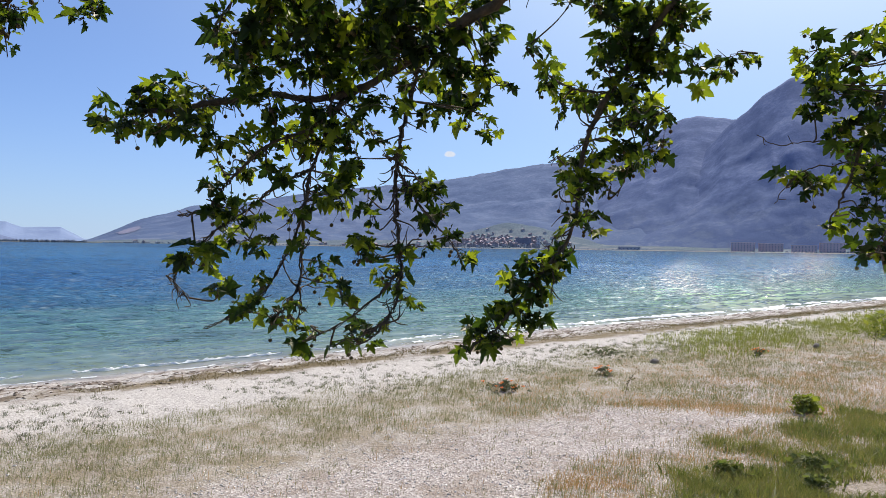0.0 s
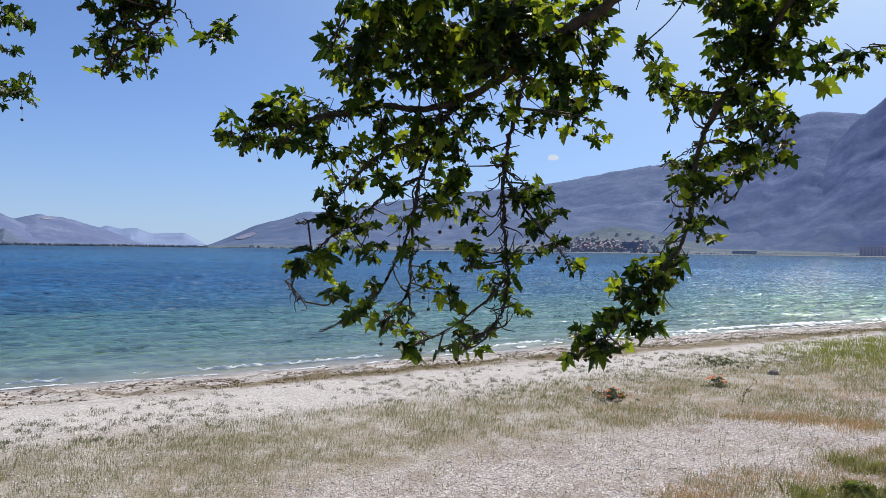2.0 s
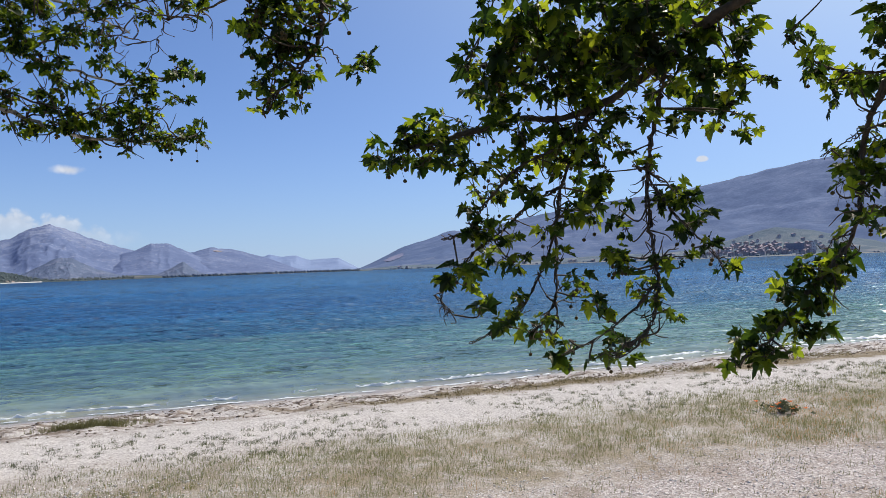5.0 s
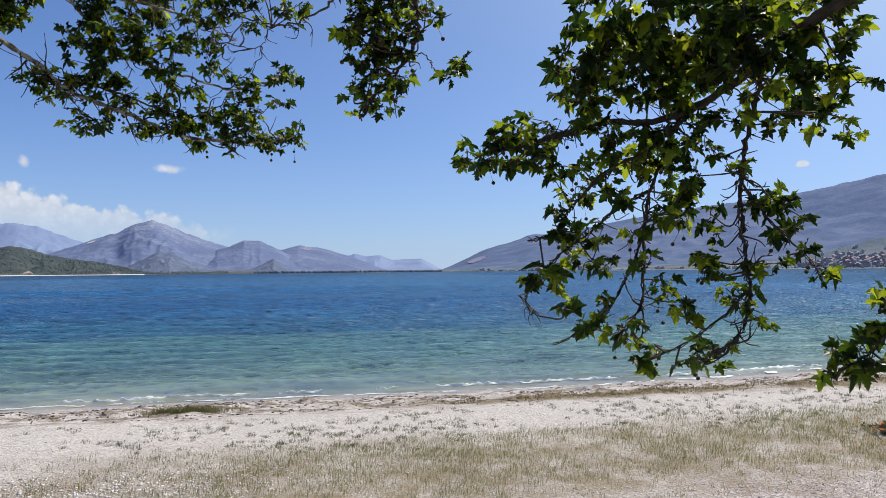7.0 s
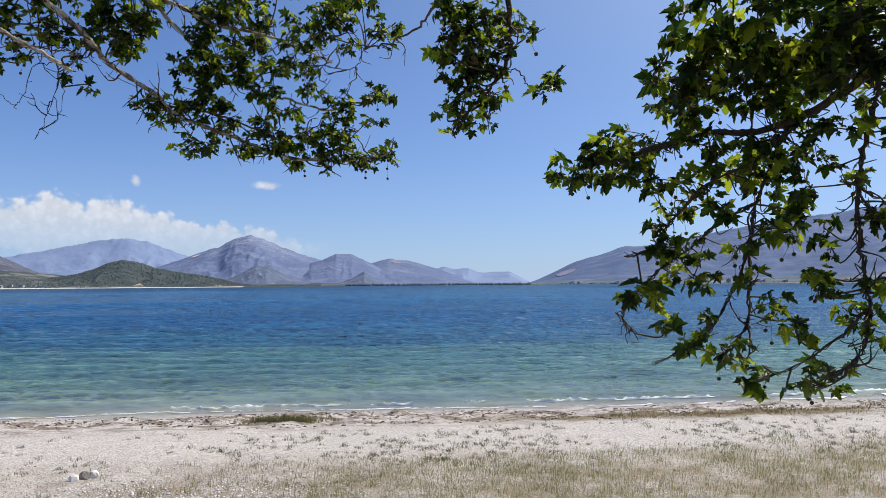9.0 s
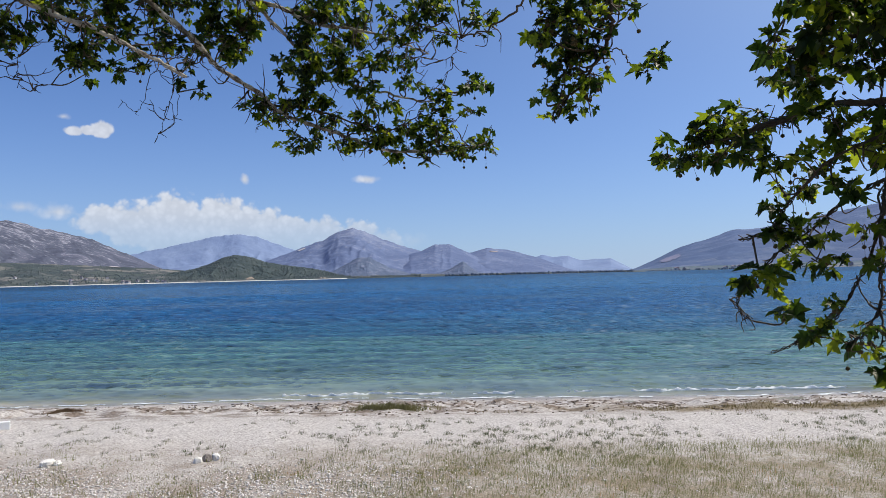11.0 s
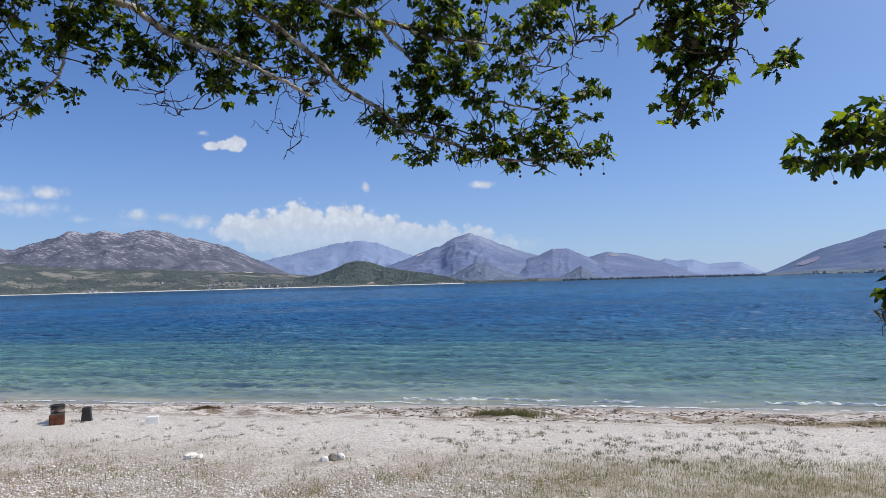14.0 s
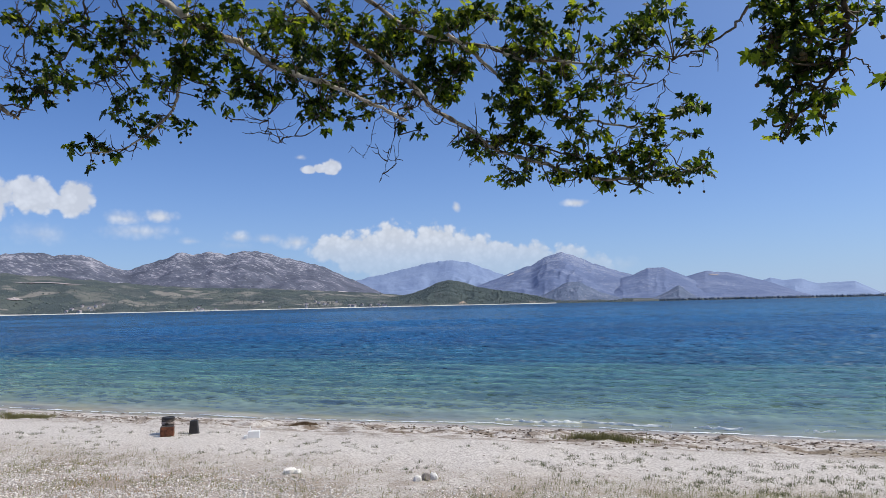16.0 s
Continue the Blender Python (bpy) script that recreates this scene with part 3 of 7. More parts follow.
def massif(name, skyline, ridge, foot, mat, label, seed, steep=1.25, rough=0.22, back=1.25, cols=260, rows=60, jag=0.035, grain=0.07, gully=0.3, wide=2.4):
    """A range seen over the lake. skyline: bearing and height of its crest in degrees from the beach; ridge and foot: metres off."""
    b = [s[0] for s in skyline]
    az = np.linspace(min(b), max(b), cols)
    order = np.argsort(b)
    el = np.interp(az, np.array(b)[order], np.array([s[1] for s in skyline])[order])
    k = np.hanning(9)
    el = np.convolve(np.pad(el, 4, "edge"), k / k.sum(), "valid")
    el = np.maximum(el, 0.0)
    crest = (fractal(az * 1.7, az * 0 + seed, seed, 4, 0.6) - 0.5) * jag * np.clip(el, 0.3, 6) * 2
    u = np.concatenate([np.linspace(0, 1, rows), np.linspace(1.04, 1.6, 10)])
    A, U = np.meshgrid(az, u)
    E = np.broadcast_to(el, A.shape)
    dist = foot + (ridge - foot) * U
    x, y = -np.sin(np.radians(A)) * dist, np.cos(np.radians(A)) * dist
    top = np.tan(np.radians(E)) * ridge + 3
    peak = np.tan(np.radians(np.broadcast_to(crest, A.shape))) * ridge * np.exp(-((U - 1) / 0.06) ** 2)
    shape = np.where(U <= 1, np.clip(U, 0, 1) ** steep, np.maximum(1 - (U - 1) * 1.6, 0))
    rid = 1 - np.abs(2 * fractal(x / 420, y / 420, seed + 3, 5, 0.55) - 1)
    fine = fractal(x / 130, y / 130, seed + 7, 5, 0.6) - 0.5
    # spurs and gullies that run down from the crest, forking below
    sway = (fractal(A / wide * 0.6, U * 1.5, seed + 21, 3) - 0.5) * 1.8 + U * (fractal(A / wide * 0.25, U * 0, seed + 23, 2) - 0.5) * 2.2
    spur = 1 - np.abs(2 * value_noise(A / wide + sway, U * 0.9, seed + 25) - 1)
    spur = 0.62 * spur + 0.38 * (1 - np.abs(2 * value_noise(A / wide * 2.7 + 2 * sway, U * 2.0, seed + 27) - 1))
    cut = ((rid - 0.75) * rough + fine * grain + (spur - 0.62) * gully) * top * np.sin(np.pi * np.clip(U, 0, 1) ** 0.85) * 1.4
    z = top * shape + cut
    z = np.minimum(z, np.where(U < 1, np.tan(np.radians(E)) * dist * 0.985 + 3, z))
    z = z + peak
    z = np.where(U <= 0, -6.0, z)
    TERRAIN[name] = (az, foot, ridge, u, z)
    ob = sheet(name, np.stack([x, y, z], -1).reshape(-1, 3), grid_faces(len(u), cols)[:, ::-1], mat)
    return tagged(ob, label, "mountain", kind="structure")


# slope colours hold painted blue haze, palest for the farthest ranges
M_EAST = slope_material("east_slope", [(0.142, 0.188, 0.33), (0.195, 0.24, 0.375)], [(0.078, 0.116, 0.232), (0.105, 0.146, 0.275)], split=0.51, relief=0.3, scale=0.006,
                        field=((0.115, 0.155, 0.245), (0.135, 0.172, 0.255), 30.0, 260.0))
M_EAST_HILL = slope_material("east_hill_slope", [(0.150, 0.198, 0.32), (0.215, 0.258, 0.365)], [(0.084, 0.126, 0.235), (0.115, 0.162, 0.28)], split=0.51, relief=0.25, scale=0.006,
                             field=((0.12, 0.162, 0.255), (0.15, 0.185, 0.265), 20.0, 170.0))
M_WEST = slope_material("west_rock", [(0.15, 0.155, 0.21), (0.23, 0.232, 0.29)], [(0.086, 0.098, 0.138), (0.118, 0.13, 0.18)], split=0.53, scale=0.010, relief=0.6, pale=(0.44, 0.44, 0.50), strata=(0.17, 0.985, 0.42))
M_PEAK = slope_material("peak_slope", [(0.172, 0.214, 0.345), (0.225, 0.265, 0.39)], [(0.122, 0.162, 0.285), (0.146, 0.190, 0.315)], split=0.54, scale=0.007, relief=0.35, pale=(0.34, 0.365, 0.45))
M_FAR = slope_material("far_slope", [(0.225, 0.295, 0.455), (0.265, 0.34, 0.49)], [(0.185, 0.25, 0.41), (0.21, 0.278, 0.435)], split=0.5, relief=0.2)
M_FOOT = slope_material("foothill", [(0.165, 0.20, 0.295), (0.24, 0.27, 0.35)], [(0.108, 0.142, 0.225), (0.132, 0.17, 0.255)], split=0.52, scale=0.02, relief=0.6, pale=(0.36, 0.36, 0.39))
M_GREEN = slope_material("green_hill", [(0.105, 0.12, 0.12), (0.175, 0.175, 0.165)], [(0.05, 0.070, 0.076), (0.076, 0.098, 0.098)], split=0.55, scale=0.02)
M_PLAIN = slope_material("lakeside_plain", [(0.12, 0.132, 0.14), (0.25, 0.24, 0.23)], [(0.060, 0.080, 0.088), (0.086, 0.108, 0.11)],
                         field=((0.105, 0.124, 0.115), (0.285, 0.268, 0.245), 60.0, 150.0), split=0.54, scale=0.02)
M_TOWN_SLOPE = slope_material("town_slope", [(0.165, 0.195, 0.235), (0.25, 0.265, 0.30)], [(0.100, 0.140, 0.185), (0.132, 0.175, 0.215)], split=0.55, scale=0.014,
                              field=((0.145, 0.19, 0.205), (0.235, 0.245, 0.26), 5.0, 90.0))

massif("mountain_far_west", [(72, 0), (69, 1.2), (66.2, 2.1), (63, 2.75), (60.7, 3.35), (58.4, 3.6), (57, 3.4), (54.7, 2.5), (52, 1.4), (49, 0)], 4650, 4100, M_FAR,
       "pale distant mountain with blue haze in its colour", 11, rough=0.1, gully=0.12)
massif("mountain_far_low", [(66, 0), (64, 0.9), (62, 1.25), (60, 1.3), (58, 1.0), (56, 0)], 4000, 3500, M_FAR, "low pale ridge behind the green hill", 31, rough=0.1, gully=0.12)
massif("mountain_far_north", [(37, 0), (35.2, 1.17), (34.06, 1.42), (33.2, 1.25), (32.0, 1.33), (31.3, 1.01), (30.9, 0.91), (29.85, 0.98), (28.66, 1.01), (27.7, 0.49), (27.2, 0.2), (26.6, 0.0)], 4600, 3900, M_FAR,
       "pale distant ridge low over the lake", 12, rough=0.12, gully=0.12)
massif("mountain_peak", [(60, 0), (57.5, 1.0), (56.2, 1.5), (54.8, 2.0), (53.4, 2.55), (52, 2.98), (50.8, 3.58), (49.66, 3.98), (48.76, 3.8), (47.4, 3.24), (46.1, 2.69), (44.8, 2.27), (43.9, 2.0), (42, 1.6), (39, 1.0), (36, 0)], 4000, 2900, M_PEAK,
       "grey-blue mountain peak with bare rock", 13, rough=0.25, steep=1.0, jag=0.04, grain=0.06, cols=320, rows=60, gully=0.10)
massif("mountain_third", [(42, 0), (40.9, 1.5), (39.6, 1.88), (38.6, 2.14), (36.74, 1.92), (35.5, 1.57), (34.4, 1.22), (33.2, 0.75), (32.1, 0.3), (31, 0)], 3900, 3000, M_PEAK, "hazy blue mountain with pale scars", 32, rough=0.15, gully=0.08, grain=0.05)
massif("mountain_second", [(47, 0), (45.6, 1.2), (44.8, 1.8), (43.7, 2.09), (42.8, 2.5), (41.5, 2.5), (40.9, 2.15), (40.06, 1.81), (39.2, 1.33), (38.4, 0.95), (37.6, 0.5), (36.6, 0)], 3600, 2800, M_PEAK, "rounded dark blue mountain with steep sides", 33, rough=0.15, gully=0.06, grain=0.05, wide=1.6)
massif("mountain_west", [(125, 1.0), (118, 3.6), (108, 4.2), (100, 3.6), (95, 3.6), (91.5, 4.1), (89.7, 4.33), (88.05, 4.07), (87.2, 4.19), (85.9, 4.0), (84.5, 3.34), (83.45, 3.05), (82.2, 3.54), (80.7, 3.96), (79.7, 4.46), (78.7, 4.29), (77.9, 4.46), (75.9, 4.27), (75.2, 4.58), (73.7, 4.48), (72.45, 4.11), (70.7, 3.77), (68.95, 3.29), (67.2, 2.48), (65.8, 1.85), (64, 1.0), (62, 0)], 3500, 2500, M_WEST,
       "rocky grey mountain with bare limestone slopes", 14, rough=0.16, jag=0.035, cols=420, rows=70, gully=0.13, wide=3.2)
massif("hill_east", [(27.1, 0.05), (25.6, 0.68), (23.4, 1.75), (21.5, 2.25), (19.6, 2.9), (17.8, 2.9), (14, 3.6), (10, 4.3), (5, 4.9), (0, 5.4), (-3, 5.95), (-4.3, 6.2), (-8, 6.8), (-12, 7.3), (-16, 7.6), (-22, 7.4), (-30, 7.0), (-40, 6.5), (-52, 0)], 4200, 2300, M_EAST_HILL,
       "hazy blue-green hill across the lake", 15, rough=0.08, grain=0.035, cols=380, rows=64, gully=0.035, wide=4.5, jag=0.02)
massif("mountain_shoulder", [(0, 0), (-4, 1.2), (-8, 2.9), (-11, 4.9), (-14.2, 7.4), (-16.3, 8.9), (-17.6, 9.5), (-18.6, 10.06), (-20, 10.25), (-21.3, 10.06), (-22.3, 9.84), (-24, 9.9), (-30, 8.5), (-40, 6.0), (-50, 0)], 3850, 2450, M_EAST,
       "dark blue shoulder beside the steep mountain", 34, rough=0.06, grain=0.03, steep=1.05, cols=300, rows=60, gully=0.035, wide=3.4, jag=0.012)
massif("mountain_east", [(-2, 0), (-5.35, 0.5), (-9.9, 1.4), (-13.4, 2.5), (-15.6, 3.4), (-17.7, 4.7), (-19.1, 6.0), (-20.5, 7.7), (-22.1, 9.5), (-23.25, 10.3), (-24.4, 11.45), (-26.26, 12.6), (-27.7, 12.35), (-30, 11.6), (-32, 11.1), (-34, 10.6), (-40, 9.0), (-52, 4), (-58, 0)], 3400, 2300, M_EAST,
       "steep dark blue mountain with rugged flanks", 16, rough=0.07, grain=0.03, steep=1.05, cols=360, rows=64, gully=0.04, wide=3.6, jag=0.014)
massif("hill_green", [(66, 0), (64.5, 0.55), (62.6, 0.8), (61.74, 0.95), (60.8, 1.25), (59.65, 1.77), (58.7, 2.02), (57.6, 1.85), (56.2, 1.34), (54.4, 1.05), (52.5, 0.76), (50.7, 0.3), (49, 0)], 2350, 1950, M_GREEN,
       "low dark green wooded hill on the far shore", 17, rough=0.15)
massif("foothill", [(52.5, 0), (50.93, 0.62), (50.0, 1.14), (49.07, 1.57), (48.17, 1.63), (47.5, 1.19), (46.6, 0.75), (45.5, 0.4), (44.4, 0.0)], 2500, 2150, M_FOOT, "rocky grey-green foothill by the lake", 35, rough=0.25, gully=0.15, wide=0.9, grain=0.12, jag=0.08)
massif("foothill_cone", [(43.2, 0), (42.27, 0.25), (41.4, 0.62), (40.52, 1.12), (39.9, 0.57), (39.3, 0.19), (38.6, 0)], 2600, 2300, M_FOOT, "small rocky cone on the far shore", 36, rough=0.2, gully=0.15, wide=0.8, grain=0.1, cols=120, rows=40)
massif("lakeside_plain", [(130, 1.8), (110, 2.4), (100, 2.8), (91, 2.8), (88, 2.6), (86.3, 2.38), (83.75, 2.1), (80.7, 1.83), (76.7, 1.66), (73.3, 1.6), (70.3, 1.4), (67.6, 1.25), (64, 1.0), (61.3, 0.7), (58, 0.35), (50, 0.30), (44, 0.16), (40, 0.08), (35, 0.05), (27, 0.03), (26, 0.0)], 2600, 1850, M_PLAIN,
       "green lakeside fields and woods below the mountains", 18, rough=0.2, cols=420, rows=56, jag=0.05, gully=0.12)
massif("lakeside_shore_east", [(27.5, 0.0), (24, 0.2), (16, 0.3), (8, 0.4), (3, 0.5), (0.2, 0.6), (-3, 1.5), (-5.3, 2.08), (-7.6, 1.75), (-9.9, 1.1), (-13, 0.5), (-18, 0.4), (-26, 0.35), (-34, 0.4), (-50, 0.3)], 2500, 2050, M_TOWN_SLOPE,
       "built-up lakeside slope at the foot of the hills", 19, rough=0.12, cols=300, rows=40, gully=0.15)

# ---- boughs: radius and line; sprays: place and size of each clump of leaves ----
CENTRE_PATHS = []
CENTRE_PATHS.append((0.024, [(0.55, 3.12, 4.48), (0.3, 3.37, 4.22), (0.03, 3.48, 4.09), (-0.2, 3.57, 3.94), (-0.41, 3.63, 3.83), (-0.67, 3.66, 3.76), (-0.95, 3.6, 3.77), (-1.17, 3.55, 3.71), (-1.37, 3.48, 3.66), (-1.59, 3.45, 3.63)]))
CENTRE_PATHS.append((0.012, [(-0.14, 3.57, 3.95), (-0.17, 3.61, 3.78), (-0.23, 3.65, 3.55), (-0.25, 3.67, 3.4), (-0.25, 3.69, 3.17), (-0.23, 3.69, 2.96), (-0.22, 3.69, 2.84), (-0.26, 3.68, 2.66), (-0.37, 3.65, 2.54)]))
CENTRE_PATHS.append((0.006, [(-0.22, 3.69, 2.87), (-0.36, 3.67, 2.72), (-0.53, 3.64, 2.59), (-0.7, 3.6, 2.51)]))
CENTRE_PATHS.append((0.006, [(-0.24, 3.62, 3.4), (-0.13, 3.64, 3.22), (0.02, 3.65, 3.05), (0.09, 3.65, 2.95)]))
CENTRE_PATHS.append((0.012, [(-0.53, 3.72, 3.82), (-0.64, 3.75, 3.59), (-0.72, 3.76, 3.37), (-0.75, 3.77, 3.19), (-0.76, 3.77, 3.01), (-0.77, 3.77, 2.8), (-0.85, 3.74, 2.65), (-0.91, 3.72, 2.61)]))
CENTRE_PATHS.append((0.007, [(-0.74, 3.82, 3.29), (-0.81, 3.81, 3.04), (-0.9, 3.79, 2.85), (-1.01, 3.75, 2.67), (-1.14, 3.71, 2.6), (-1.25, 3.67, 2.55)]))
CENTRE_PATHS.append((0.008, [(-0.72, 3.86, 3.42), (-0.91, 3.83, 3.32), (-1.06, 3.8, 3.19), (-1.2, 3.76, 3.09), (-1.31, 3.73, 2.97), (-1.38, 3.7, 2.88), (-1.41, 3.68, 2.79), (-1.34, 3.7, 2.71)]))
CENTRE_PATHS.append((0.009, [(-0.41, 3.68, 3.85), (-0.68, 3.69, 3.63), (-0.93, 3.65, 3.51), (-1.13, 3.62, 3.3), (-1.21, 3.6, 3.18), (-1.35, 3.55, 3.14)]))
CENTRE_PATHS.append((0.014, [(0.12, 3.71, 4.2), (-0.42, 3.71, 4.12), (-0.79, 3.66, 4.1), (-1.05, 3.61, 4.02), (-1.17, 3.55, 4.11)]))
CENTRE_SPRAYS = []
CENTRE_SPRAYS.append([(-0.89, 3.18, 4.29, 0.08), (-0.77, 3.15, 4.27, 0.09), (-0.71, 3.33, 4.26, 0.09), (-0.58, 3.17, 4.21, 0.08), (-0.51, 3.31, 4.29, 0.1), (-0.46, 3.68, 4.32, 0.12), (-0.31, 3.34, 4.2, 0.11), (-0.19, 3.16, 4.14, 0.1), (-0.12, 3.21, 4.07, 0.1), (-0.81, 3.18, 4.13, 0.08), (-0.76, 3.56, 4.2, 0.09), (-0.59, 3.34, 4.13, 0.1), (-0.47, 3.33, 4.08, 0.1), (-0.35, 3.24, 4.03, 0.1), (-0.28, 3.76, 4.16, 0.12), (-0.15, 3.46, 4, 0.11), (-0.95, 3.15, 4.17, 0.04), (-0.99, 3.1, 4.01, 0.06), (-1.02, 3.11, 3.94, 0.06), (-0.84, 3.21, 4.01, 0.06)])
CENTRE_SPRAYS.append([(-0.68, 3.55, 4.07, 0.08), (-0.38, 3.3, 3.9, 0.09), (-0.21, 3.26, 3.86, 0.08), (-0.46, 3.35, 4.4, 0.14), (-0.28, 3.24, 4.32, 0.13), (-0.15, 3.68, 4.44, 0.15), (-0.66, 3.1, 4.36, 0.12)])
CENTRE_SPRAYS.append([(-1.02, 3.42, 4.03, 0.15), (-0.84, 3.35, 4.09, 0.15), (-0.72, 3.58, 4.14, 0.17), (-0.5, 3.45, 4.12, 0.16), (-0.3, 3.41, 4.11, 0.16), (-0.09, 3.63, 4.22, 0.17), (0.16, 3.97, 4.35, 0.17), (-1.11, 3.84, 3.96, 0.17), (-0.9, 3.86, 4, 0.15), (-0.62, 3.53, 3.92, 0.14), (-0.45, 3.76, 4.02, 0.14), (-0.26, 3.59, 4.03, 0.15), (0.2, 3.51, 4.04, 0.12), (0.26, 3.52, 3.82, 0.07), (0.15, 3.58, 3.92, 0.1), (0.04, 4.1, 3.92, 0.14), (-0.63, 3.92, 4.15, 0.13), (-0.44, 3.92, 4.18, 0.13), (-0.22, 3.92, 4.22, 0.13), (0, 3.53, 4.07, 0.12), (0.03, 3.64, 3.96, 0.11), (-0.15, 3.87, 3.96, 0.11), (-0.77, 3.84, 4.09, 0.12)])
CENTRE_SPRAYS.append([(0.13, 3.87, 3.74, 0.1), (0.26, 3.88, 3.71, 0.08), (-0.08, 3.57, 3.68, 0.07), (-1.65, 3.42, 3.61, 0.08), (-1.6, 3.47, 3.57, 0.06), (-1.49, 3.43, 3.72, 0.11), (-1.46, 3.32, 3.57, 0.09), (-1.36, 3.46, 3.75, 0.12), (-1.24, 3.36, 3.62, 0.12), (-1.25, 3.69, 3.78, 0.13), (-1.48, 3.61, 3.61, 0.08), (-1.26, 3.56, 3.55, 0.09), (-1.07, 3.52, 3.52, 0.1), (-1.06, 3.79, 3.46, 0.11), (-1.16, 3.63, 3.41, 0.08), (-0.82, 3.82, 3.59, 0.13), (-0.7, 3.84, 3.54, 0.14)])
CENTRE_SPRAYS.append([(-0.53, 3.73, 3.55, 0.12), (-0.44, 3.71, 3.46, 0.11), (-0.57, 3.78, 3.35, 0.09), (-0.84, 3.66, 3.39, 0.09), (-0.65, 3.6, 3.27, 0.09), (-0.6, 3.6, 3.71, 0.15), (-0.46, 3.82, 3.75, 0.14), (-0.86, 3.45, 3.67, 0.13), (-0.28, 3.54, 3.7, 0.1), (-0.39, 3.78, 3.6, 0.09), (-0.23, 3.67, 3.52, 0.07), (-1.08, 3.65, 3.18, 0.12), (-1.2, 3.59, 3.23, 0.08), (-1, 3.6, 3.03, 0.12), (-1.19, 3.82, 3.1, 0.08), (-0.77, 3.59, 3.18, 0.07), (-0.56, 3.72, 3.25, 0.08)])
CENTRE_SPRAYS.append([(-0.39, 3.6, 3.25, 0.07), (-0.37, 3.71, 3.16, 0.07), (-0.38, 3.63, 3.01, 0.12), (-0.42, 3.64, 2.93, 0.07), (-0.2, 3.74, 3.29, 0.08), (-0.07, 3.65, 3.28, 0.1), (-0.01, 3.71, 3.17, 0.07), (-0.11, 3.78, 3.35, 0.08), (0.02, 3.6, 3.05, 0.07), (0.08, 3.59, 2.95, 0.07), (-0.16, 3.63, 2.99, 0.06), (-0.27, 3.75, 2.83, 0.11), (-0.19, 3.71, 2.72, 0.07), (-0.68, 3.57, 3.01, 0.06), (-0.65, 3.6, 2.92, 0.06), (-0.53, 3.58, 2.78, 0.08)])
CENTRE_SPRAYS.append([(-0.63, 3.73, 2.8, 0.06), (-1.23, 3.5, 2.94, 0.12), (-1.19, 3.65, 2.86, 0.07), (-1.18, 3.69, 2.76, 0.06), (-1.06, 3.73, 2.67, 0.08), (-0.94, 3.72, 2.77, 0.09), (-0.86, 3.78, 2.61, 0.09), (-0.96, 3.56, 2.65, 0.06), (-0.81, 3.66, 2.71, 0.06), (-0.68, 3.81, 2.55, 0.07), (-0.73, 3.75, 2.49, 0.05), (-0.51, 3.71, 2.5, 0.06), (-0.42, 3.84, 2.55, 0.09), (-0.44, 3.76, 2.47, 0.06), (-0.76, 3.75, 2.49, 0.05)])
STRAND_PATHS = []
STRAND_PATHS.append((0.018, [(1.33, 3.07, 4.59), (1.16, 3.38, 4.29), (1.08, 3.51, 4.17), (1, 3.63, 4.03), (0.9, 3.69, 3.87), (0.81, 3.75, 3.7), (0.76, 3.79, 3.55), (0.74, 3.81, 3.37), (0.73, 3.83, 3.19), (0.67, 3.84, 3.03), (0.58, 3.86, 2.91), (0.43, 3.87, 2.72), (0.31, 3.86, 2.56), (0.18, 3.86, 2.46)]))
STRAND_PATHS.append((0.008, [(0.85, 3.67, 3.82), (0.69, 3.69, 3.84), (0.54, 3.7, 3.92), (0.42, 3.68, 4.05)]))
STRAND_PATHS.append((0.008, [(0.95, 3.66, 3.95), (1.14, 3.62, 3.91), (1.3, 3.56, 3.93), (1.45, 3.48, 3.98)]))
STRAND_PATHS.append((0.008, [(0.89, 3.65, 3.83), (1.01, 3.65, 3.71), (1.07, 3.66, 3.54)]))
STRAND_PATHS.append((0.006, [(0.76, 3.73, 3.57), (0.65, 3.76, 3.51), (0.56, 3.78, 3.46)]))
STRAND_PATHS.append((0.005, [(0.95, 3.79, 3.86), (1.03, 3.82, 3.56), (0.96, 3.87, 3.29)]))
STRAND_PATHS.append((0.005, [(0.69, 3.79, 3.08), (0.6, 3.8, 3.05), (0.57, 3.81, 2.98)]))
STRAND_SPRAYS = []
STRAND_SPRAYS.append([(0.79, 3.63, 4.23, 0.13), (0.93, 3.72, 4.17, 0.13), (1.02, 3.53, 4.2, 0.12), (1.23, 3.71, 4.23, 0.12), (1.21, 3.5, 4.19, 0.08), (0.86, 3.55, 4.03, 0.12), (1.02, 3.59, 4.02, 0.12), (0.8, 3.51, 3.91, 0.1), (0.45, 3.69, 4.07, 0.08), (0.5, 3.65, 3.94, 0.08), (0.63, 3.9, 3.91, 0.1), (0.75, 3.86, 3.87, 0.11), (0.65, 3.77, 3.76, 0.09), (1.09, 3.44, 3.87, 0.07), (1.26, 3.47, 3.89, 0.09), (1.36, 3.43, 3.88, 0.08), (1.42, 3.37, 3.96, 0.08)])
